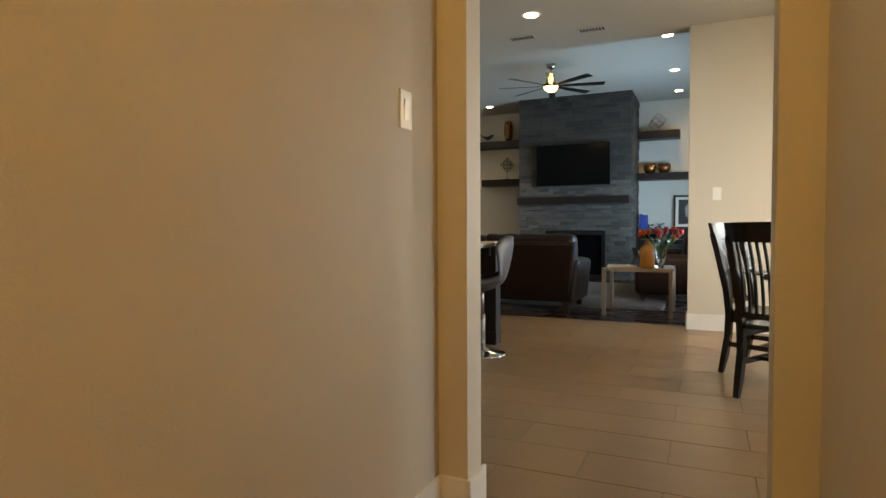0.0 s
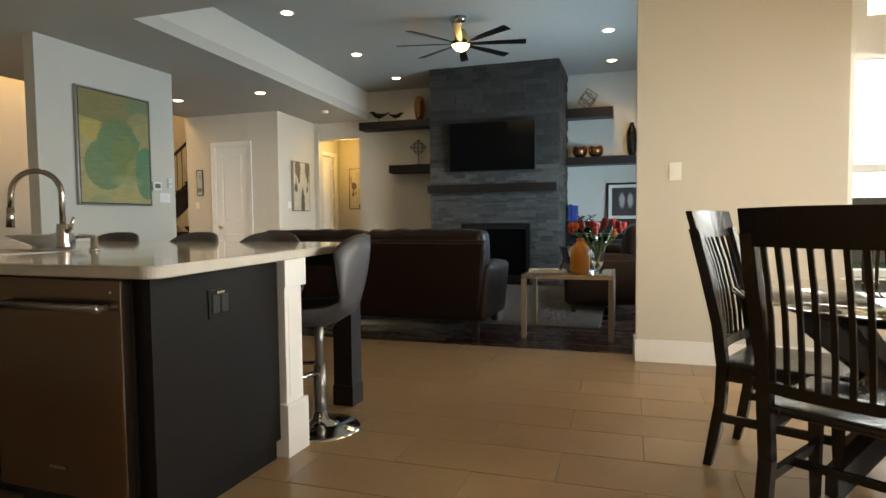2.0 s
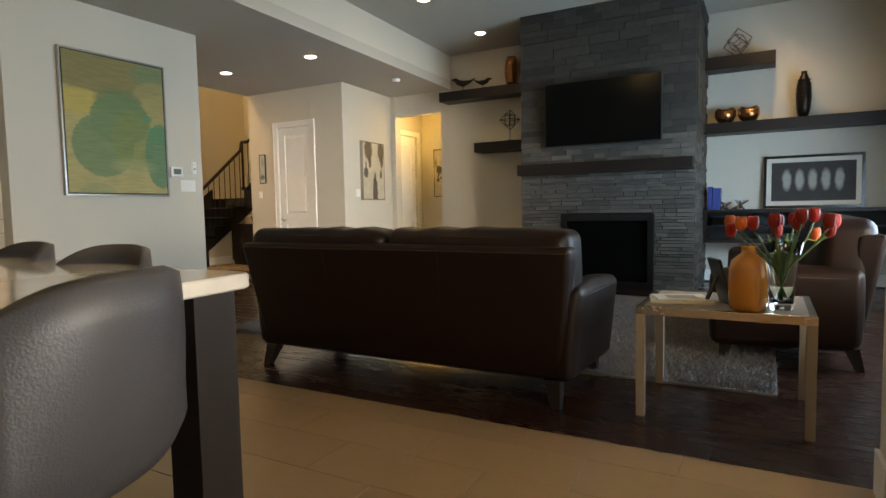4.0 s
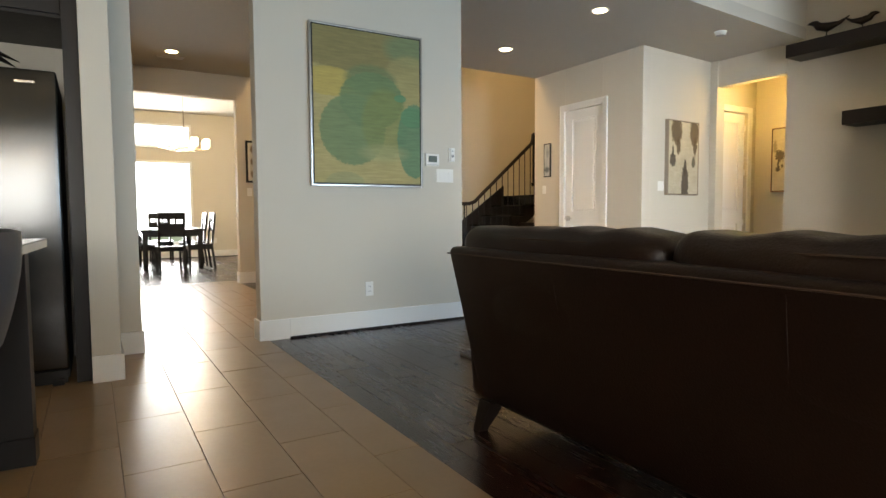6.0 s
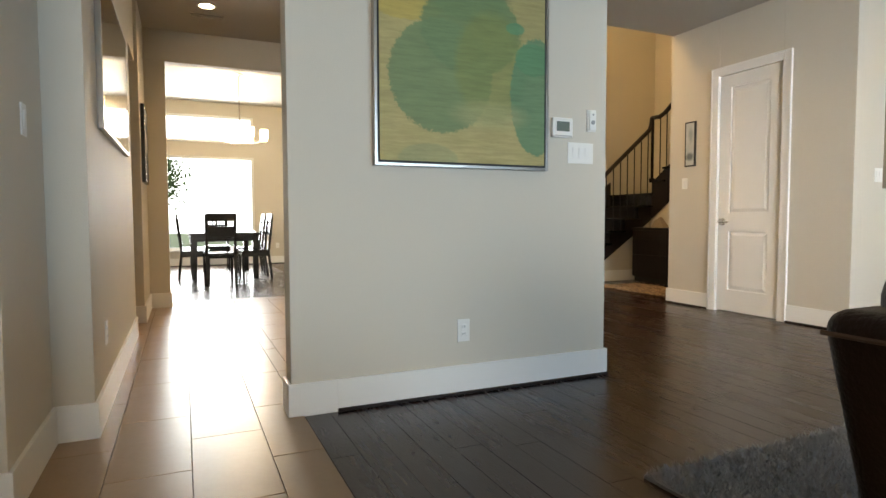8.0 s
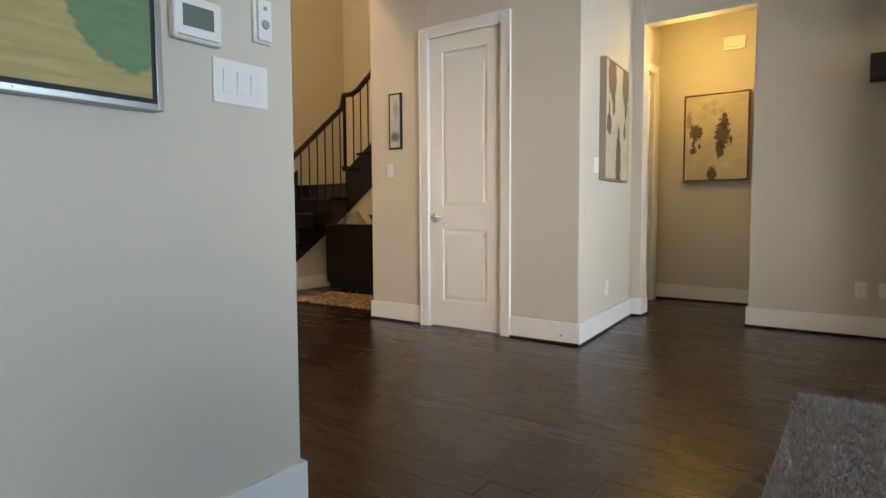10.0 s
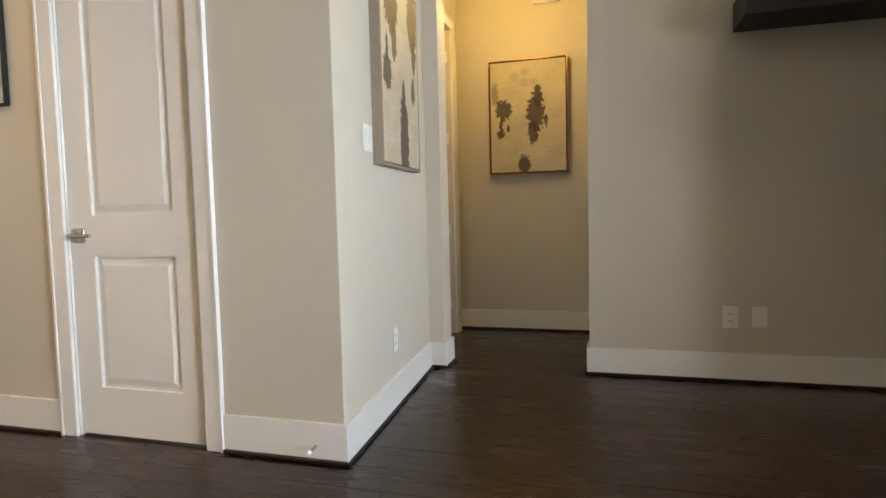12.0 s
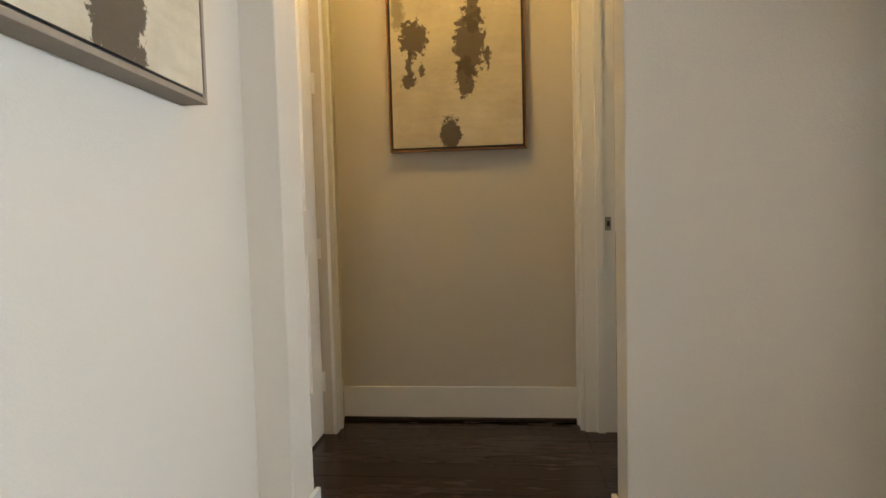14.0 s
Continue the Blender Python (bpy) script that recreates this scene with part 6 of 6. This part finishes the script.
part("skirting", boxes((SX - 0.036, SX - 0.022, SOLID, YT, 0.0, 0.166)), TRIM, stairs)
part("wall_string", loft([[(x, SY - 0.2, 0), (x, SY - 0.05, 0.42), (x, YT, 7 * RISE + 0.22), (x, YT, 7 * RISE - 0.3), (x, SY + 0.3, 0)] for x in (-10.628, -10.60)]), ESPRESSO, stairs)
newel = part("newel_post", merge(boxes((SX - 0.016, SX + 0.016, YT - 0.016, YT + 0.016, 8 * RISE, 2.56), bevel=0.003), boxes((SX - 0.034, SX + 0.034, YT - 0.034, YT + 0.034, 8 * RISE, 8 * RISE + 0.035), bevel=0.004)), IRON, stairs)
RX = SX - 0.03


def rail_z(y):
    return max(1.20, 1.65 + (y - 11.40) * 0.84)


part("handrail", smooth(tube([(RX, SY - 0.25, 1.20), (RX, SY + 0.14, 1.20), (RX, SY + 0.26, 1.235), (RX, 11.06, rail_z(11.06)), (RX, 11.40, 1.65), (RX, YT - 0.12, rail_z(YT - 0.12)), (RX, YT - 0.03, rail_z(YT - 0.03)), (RX, YT, rail_z(YT) + 0.06), (RX + 0.005, YT + 0.01, 2.57)], 0.034, 12)), ESPRESSO, stairs)
part("start_post", tube([(RX, SY - 0.02 + 0.05, RISE), (RX, SY - 0.02 + 0.05, 1.19)], 0.014, 10), IRON, stairs)
for i in range(6):
    for k in (0.28, 0.78):
        y = SY + RUN * (i + k)
        part("baluster", tube([(RX, y, RISE * (i + 1)), (RX, y, rail_z(y))], 0.0085, 8), IRON, stairs)
part("handrail", smooth(tube([(SX - 0.04, YT + 0.02, 2.57), (SX + 0.12, YT + 0.03, 2.57), (SX + 0.22, YT + 0.03, 2.61), (SX + 1.85, YT + 0.03, 2.61 + 1.63 * RISE / 0.27)], 0.034, 12)), ESPRESSO, stairs)
for i in range(1, 14):
    x = SX + 0.135 * i
    part("baluster", tube([(x, YT + 0.03, RISE * (8 + int(i // 2))), (x, YT + 0.03, 2.57 + max(0, x - SX - 0.17) * RISE / 0.27)], 0.0085, 8), IRON, stairs)

chest = thing("chest_of_drawers", "dark wooden chest under the stairs", "chest", pose(-9.56, 11.84, 0))
part("body", boxes((0.02, 1.28, 0.02, 0.38, 0.08, 0.80)), ESPRESSO, chest)
part("top", boxes((0, 1.30, 0, 0.385, 0.80, 0.835), bevel=0.004), ESPRESSO, chest)
part("plinth", boxes((0.04, 1.26, 0.04, 0.36, 0, 0.08)), BLACKMATT, chest)
for z0, z1 in ((0.10, 0.42), (0.43, 0.66), (0.67, 0.79)):
    part("drawer", boxes((0.03, 1.27, 0.0, 0.02, z0, z1), bevel=0.003), ESPRESSO, chest)
decor = thing("decorative_bowl", "small dark bowl on the chest", "bowl", pose(-8.75, 12.02, 0.835))
part("bowl", smooth(lathe([(0.05, 0), (0.10, 0.05), (0.14, 0.12), (0.132, 0.12), (0.09, 0.05)], 24)), DARKMETAL, decor)
cone = thing("table_ornament", "pale pyramid ornament on the chest", "ornament", pose(-9.15, 12.02, 0.835))
part("body", loft([[(-0.13, -0.06, 0), (0.13, -0.06, 0), (0.13, 0.06, 0), (-0.13, 0.06, 0)], [(-0.10, -0.02, 0.10), (0.02, -0.02, 0.16), (0.02, 0.02, 0.16), (-0.10, 0.02, 0.10)]]), FRAMETAUPE, cone)

door_mat = thing("shag_mat", "chunky beige and brown shag mat before the chest", "mat", pose(0, 0, 0))
part("backing", boxes((-9.10, -7.72, 10.86, 11.52, 0.001, 0.012)), MATPILE, door_mat)
bm = bmesh.new()
for k in range(1500):
    x, y = rng.uniform(-9.13, -7.70), rng.uniform(10.82, 11.55)
    a, l_ = rng.uniform(0, math.tau), rng.uniform(0.02, 0.035)
    bmesh.ops.create_icosphere(bm, subdivisions=1, radius=1, matrix=pose(x, y, 0.018, rng.uniform(-25, 25), rng.uniform(-25, 25), math.degrees(a)) @ Matrix.Diagonal((l_, 0.011, 0.010, 1)))
tagged(part("shag_surface", bm, mat("mat_strand", (0.34, 0.25, 0.16), (0.16, 0.10, 0.06), 0.95, scale=30, fine=60, bump=0.2, random_amount=0.65, island=True), door_mat), kind="stuff")

# ---- dining room ----
dt = thing("dining_table", "dark square-legged dining table", "table", pose(-13.35, 6.07, 0))
part("tabletop", boxes((-0.90, 0.90, -0.55, 0.55, 0.72, 0.765), bevel=0.006), BLACKWOOD, dt)
part("apron", boxes((-0.82, 0.82, -0.48, -0.455, 0.62, 0.72), (-0.82, 0.82, 0.455, 0.48, 0.62, 0.72), (-0.82, -0.795, -0.455, 0.455, 0.62, 0.72), (0.795, 0.82, -0.455, 0.455, 0.62, 0.72)), BLACKWOOD, dt)
for sx in (-1, 1):
    for sy in (-1, 1):
        part("leg", tapered_leg(sx * 0.81, sy * 0.47, 0, 0.72, 0.05, 0.04), BLACKWOOD, dt)
tray = thing("centrepiece", "small dark ornament on the dining table", "ornament", pose(-13.2, 6.08, 0.765))
part("bowl", smooth(lathe([(0.06, 0), (0.08, 0.02), (0.15, 0.06), (0.14, 0.06), (0.05, 0.02)])), DARKMETAL, tray)


def ladder_chair():
    """A dark dining chair facing -x, its back at x = 0."""
    c = thing("dining_chair", "dark dining chair with a cut-out back rail", "chair", pose(0, 0, 0), "dining room chairs")
    for sy in (-1, 1):
        y = sy * 0.20
        part("back_leg", loft([[(x - 0.02, y - 0.02, z), (x + 0.02, y - 0.02, z), (x + 0.02, y + 0.02, z), (x - 0.02, y + 0.02, z)] for x, z in ((0.05, 0), (0.0, 0.44), (0.065, 1.0))]), BLACKWOOD, c)
        part("front_leg", tapered_leg(-0.40, y, 0, 0.44, 0.022, 0.016), BLACKWOOD, c)
        part("side_rail", boxes((-0.40, 0.0, y - 0.011, y + 0.011, 0.37, 0.44)), BLACKWOOD, c)
    part("seat", boxes((-0.43, 0.02, -0.22, 0.22, 0.44, 0.475), bevel=0.008), BLACKWOOD, c)
    part("front_rail", boxes((-0.41, -0.39, -0.18, 0.18, 0.37, 0.44)), BLACKWOOD, c)
    part("crest_rail", boxes((0.052, 0.078, -0.22, 0.22, 0.95, 1.07), bevel=0.004), BLACKWOOD, c)
    part("back_panel", boxes((0.042, 0.062, -0.20, 0.20, 0.71, 0.88), bevel=0.004), BLACKWOOD, c)
    for y in (-0.19, -0.065, 0.065, 0.19):
        part("spindle", boxes((0.05, 0.068, y - 0.014, y + 0.014, 0.875, 0.955)), BLACKWOOD, c)
    return c


dc = ladder_chair()
dc.matrix_basis = pose(-11.75, 5.96, 0, 0, 0, 3)
for x, y, turn in ((-12.9, 5.42, -90), (-13.7, 5.42, -90), (-12.6, 6.72, 92), (-13.6, 6.74, 90), (-14.75, 6.05, 180)):
    copy_thing(dc, pose(x, y, 0, 0, 0, turn))
box_dark = thing("floor_speaker", "dark square box on the dining room floor", "box", pose(-15.35, 8.2, 0))
part("body", boxes((-0.12, 0.12, -0.12, 0.12, 0, 0.32), bevel=0.005), BLACKMATT, box_dark)

# ---- bedroom glimpsed through the hall door ----
dresser = thing("dresser", "dark reddish wooden dresser in the bedroom", "dresser", pose(-4.1, 15.5, 0))
part("body", boxes((-0.35, 0.9, 0, 0.48, 0.06, 0.80), bevel=0.004), mat("cherry_wood", (0.06, 0.02, 0.012), (0.04, 0.012, 0.008), 0.35, bump=0.05), dresser)
part("top", boxes((-0.37, 0.92, -0.02, 0.49, 0.80, 0.83), bevel=0.004), BLACKWOOD, dresser)
for x in (-0.3, 0.85):
    part("foot", boxes((x - 0.04, x + 0.04, 0.03, 0.11, 0, 0.06)), BLACKWOOD, dresser)
night = thing("table_lamp", "white-shaded lamp on the bedroom dresser", "lamp", pose(-3.95, 15.75, 0.83))
part("base", smooth(lathe([(0.07, 0), (0.075, 0.02), (0.03, 0.06), (0.05, 0.15), (0.015, 0.24)])), PLASTIC, night)
part("shade", smooth(lathe([(0.14, 0.22), (0.10, 0.42), (0.097, 0.42), (0.137, 0.22)])), PAPER, night)

# ---- outside ----
fence = thing("garden_fence", "cedar board fence at the end of the lawn", "fence", pose(0, 0, -0.3))
for z in (0.4, 1.5):
    part("rail", boxes((-2, 22, 21.0, 21.05, z, z + 0.09)), FENCE, fence)
for i in range(120):
    part("board", boxes((-2 + 0.2 * i, -2 + 0.2 * i + 0.19, 20.97, 21.0, 0, 1.85)), FENCE, fence)


def tree(x, y, h, seed):
    r = np.random.default_rng(seed)
    t = thing("tree", "leafy garden tree beyond the fence", "tree", pose(x, y, -0.3), "garden trees")
    trunk = [tube([(0, 0, 0), (0.05, 0.02, h * 0.3), (0.0, 0.1, h * 0.55), (0.1, 0.1, h * 0.8)], [0.18, 0.14, 0.10, 0.03], 10)]
    tips = []
    for k in range(9):
        a = math.tau * k / 9 + r.uniform(-0.3, 0.3)
        z = h * r.uniform(0.3, 0.6)
        tip = (math.cos(a) * h * 0.3, math.sin(a) * h * 0.3, z + h * r.uniform(0.1, 0.35))
        tips.append(tip)
        trunk.append(tube([(0, 0.05, z), (tip[0] * 0.5, tip[1] * 0.5, z + (tip[2] - z) * 0.6), tip], [0.07, 0.045, 0.015], 7))
    part("trunk", merge(*trunk), BARK, t)
    n = 5000
    pick = np.array(tips)[r.integers(0, len(tips), n)] + r.normal(0, h * 0.095, (n, 3))
    d = r.normal(0, 1, (n, 3))
    d /= np.linalg.norm(d, axis=1)[:, None]
    e = np.cross(d, r.normal(0, 1, (n, 3)))
    e /= np.linalg.norm(e, axis=1)[:, None]
    v = np.stack([pick - d * 0.09, pick + e * 0.045, pick + d * 0.09, pick - e * 0.045], 1).reshape(-1, 3)
    me = bpy.data.meshes.new("crown")
    me.from_pydata(v.tolist(), [], [(4 * i, 4 * i + 1, 4 * i + 2, 4 * i + 3) for i in range(n)])
    me.materials.append(LEAF)
    c = new("crown", me)
    c.parent = t


tree(-24.0, 3.6, 4.0, 21)

# ---- floor tiles, floor boards and stones ----
TILE_L, TILE_W, ROW0 = 0.69, 0.305, 5.765


def piece_mesh(name, w, d, h, material, chamfer):
    bm = bmesh.new()
    z = [(-w / 2, -d / 2), (w / 2, -d / 2), (w / 2, d / 2), (-w / 2, d / 2)]
    low = [bm.verts.new((x, y, 0)) for x, y in z]
    mid = [bm.verts.new((x, y, h - chamfer)) for x, y in z]
    top_ = [bm.verts.new((x - math.copysign(chamfer, x), y - math.copysign(chamfer, y), h)) for x, y in z]
    for a, b in ((low, mid), (mid, top_)):
        for k in range(4):
            bm.faces.new((a[k], a[(k + 1) % 4], b[(k + 1) % 4], b[k]))
    bm.faces.new(top_)
    me = bpy.data.meshes.new(name)
    bm.to_mesh(me)
    bm.free()
    me.materials.append(material)
    return me


def lay(floor, name, rects, length, width, row0, gap, h, base, material, shift, near, ragged=0.0, chamfer=0.0012):
    """Rows along x of pieces cut to the given rectangles; those that near() picks are parts, the rest one mesh."""
    r = random.Random(7)
    cache, rest_v, rest_f, count = {}, [], [], 0
    for x0, x1, y0, y1 in rects:
        j0, j1 = math.floor((y0 - row0) / width - 1e-6), math.ceil((y1 - row0) / width)
        for j in range(j0, j1):
            ya, yb = max(y0, row0 + j * width), min(y1, row0 + (j + 1) * width)
            if yb - ya < 0.02:
                continue
            if ragged:
                x = x0 - r.random() * length
            else:
                start = -4.547 + ((j + 1) * shift % 1.0) * length
                x = start + math.floor((x0 - start) / length) * length
            while x < x1:
                ln = length * (1 + ragged * (r.random() - 0.5) * 1.4)
                xa, xb = max(x0, x), min(x1, x + ln)
                x += ln
                if xb - xa < 0.02:
                    continue
                w, d = round(xb - xa - gap, 3), round(yb - ya - gap, 3)
                cx, cy = (xa + xb) / 2, (ya + yb) / 2
                dz = r.uniform(-0.0004, 0.0004)
                if near(cx, cy) and count < 300:
                    count += 1
                    key = (w, d)
                    if key not in cache:
                        cache[key] = piece_mesh(name, w, d, h, material, chamfer)
                    ob = new(name, cache[key])
                    ob.location = (cx, cy, base + dz)
                    ob.parent = floor
                else:
                    k = len(rest_v)
                    c = chamfer
                    for px, py, pz in ((-w / 2, -d / 2, h - c), (w / 2, -d / 2, h - c), (w / 2, d / 2, h - c), (-w / 2, d / 2, h - c), (-w / 2 + c, -d / 2 + c, h), (w / 2 - c, -d / 2 + c, h), (w / 2 - c, d / 2 - c, h), (-w / 2 + c, d / 2 - c, h)):
                        rest_v.append((cx + px, cy + py, base + pz + dz))
                    rest_f += [(k, k + 1, k + 5, k + 4), (k + 1, k + 2, k + 6, k + 5), (k + 2, k + 3, k + 7, k + 6), (k + 3, k, k + 4, k + 7), (k + 4, k + 5, k + 6, k + 7)]
    if rest_v:
        me = bpy.data.meshes.new(name + "_rest")
        me.from_pydata(rest_v, [], rest_f)
        me.materials.append(material)
        ob = new(name + "_field", me)
        ob.parent = floor
        tagged(ob, kind="stuff")


lay(floor_tile, "tile", [(-0.10, 1.07, -2.5, 1.264), (-5.6, 3.8, 1.40, 4.85), (-9.6, 3.8, 4.85, 5.155), (-10.0, 3.8, 5.155, 5.765), (-10.0, 0.61, 5.765, 5.98), (0.61, 3.8, 5.765, 5.79), (-10.0, -5.51, 5.98, 6.65)], TILE_L, TILE_W, ROW0, 0.003, 0.008, -0.004, TILE, 0.5, lambda x, y: x > -6.5 and y > 1.9 and x < 2.4)
lay(floor_wood, "floor_board", [(-5.36, 1.85, 5.982, 7.857), (-9.60, -5.51, 6.652, 7.857), (-10.6, 1.85, 7.857, 10.61), (-9.6, -7.57, 10.61, 12.2), (-6.95, -6.15, 10.61, 10.70), (-5.57, 1.85, 10.61, 12.12), (-5.75, -5.57, 10.72, 12.12), (-5.80, -4.6, 12.12, 13.35), (-4.6, -1.5, 12.26, 16.0), (-15.7, -10.03, 3.4, 8.6), (-10.02, -9.60, 6.652, 8.6)], 1.35, 0.127, 5.982, 0.0015, 0.006, -0.006, PLANK, 0.37, lambda x, y: (-7.0 < x < -4.2 and 7.0 < y < 12.2) or (-5.4 < x < 0.6 and y < 6.7), 0.5, 0.0005)

# ledger stones of the chimney breast
r2 = random.Random(31)
stone_cache, n_part = {}, 0
rest, slabs = bmesh.new(), bmesh.new()
z = 0.0
while z < HIGH - 0.012:
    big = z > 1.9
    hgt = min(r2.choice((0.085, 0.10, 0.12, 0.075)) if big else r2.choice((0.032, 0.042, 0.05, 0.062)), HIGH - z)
    x = FX0
    while x < FX1 - 0.01:
        ln = r2.choice((0.30, 0.38, 0.46, 0.24)) if big else r2.choice((0.14, 0.20, 0.28, 0.36))
        if FX1 - (x + ln) < 0.07:
            ln = FX1 - x
        proud = r2.uniform(0.0, 0.016 if big else 0.034)
        xa, xb, za, zb = x + 0.0016, x + ln - 0.0016, z + 0.0016, z + hgt - 0.0016
        x += ln
        if za < 0.965 and xb > -2.15 and xa < -0.985:
            if xa < -2.17:
                xb = -2.152
            elif xb > -0.97:
                xa = -0.983
            elif zb > 0.975:
                za = 0.967
            else:
                continue
            if xb - xa < 0.015:
                continue
        key = (round(xb - xa, 2), round(zb - za, 3))
        if n_part < 300 and z < 1.48:
            n_part += 1
            if key not in stone_cache:
                w, h = key
                q = boxes((-w / 2, w / 2, -0.03, 0.03, -h / 2, h / 2))
                for v in q.verts:
                    if v.co.y < 0:
                        v.co += Vector((-math.copysign(0.002, v.co.x), r2.uniform(-0.004, 0.003), -math.copysign(0.0025, v.co.z)))
                me = bpy.data.meshes.new("stone")
                q.to_mesh(me)
                q.free()
                me.materials.append(STONE)
                stone_cache[key] = me
            ob = new("stone", stone_cache[key])
            ob.location = ((xa + xb) / 2, FY + 0.015 - proud, (za + zb) / 2)
            ob.parent = fire
        else:
            m = Matrix.Translation(((xa + xb) / 2, FY + 0.015 - proud, (za + zb) / 2)) @ Matrix.Diagonal((xb - xa, 0.06, zb - za, 1))
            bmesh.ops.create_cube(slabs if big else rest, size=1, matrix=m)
    y = FY + 0.03
    while y < 12.11:
        ln = min(r2.choice((0.18, 0.26, 0.34, 0.44)), 12.118 - y)
        for sx, side in ((FX0, -1), (FX1, 1)):
            m = Matrix.Translation((sx + side * r2.uniform(-0.008, 0.010) - side * 0.01, y + ln / 2, z + hgt / 2)) @ Matrix.Diagonal((0.05, ln - 0.0025, hgt - 0.0025, 1))
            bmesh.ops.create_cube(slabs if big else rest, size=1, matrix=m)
        y += ln
    z += hgt
tagged(part("stone_field", rest, mat("grey_ledger_stone_field", (0.112, 0.098, 0.082), (0.030, 0.027, 0.0235), 0.78, scale=9, fine=70, bump=0.7, bscale=38, random_amount=0.45, island=True), fire), kind="stuff")
# larger, darker stone; the weaker light high up is also put into its colour
tagged(part("slab_field", slabs, mat("stone_slab_dimmed_in_colour", (0.052, 0.0455, 0.038), (0.017, 0.0153, 0.0133), 0.8, scale=9, fine=70, bump=0.7, bscale=38, random_amount=0.4, island=True), fire, "large dark stone slabs, dimmer light up high put into their colour"), kind="stuff")
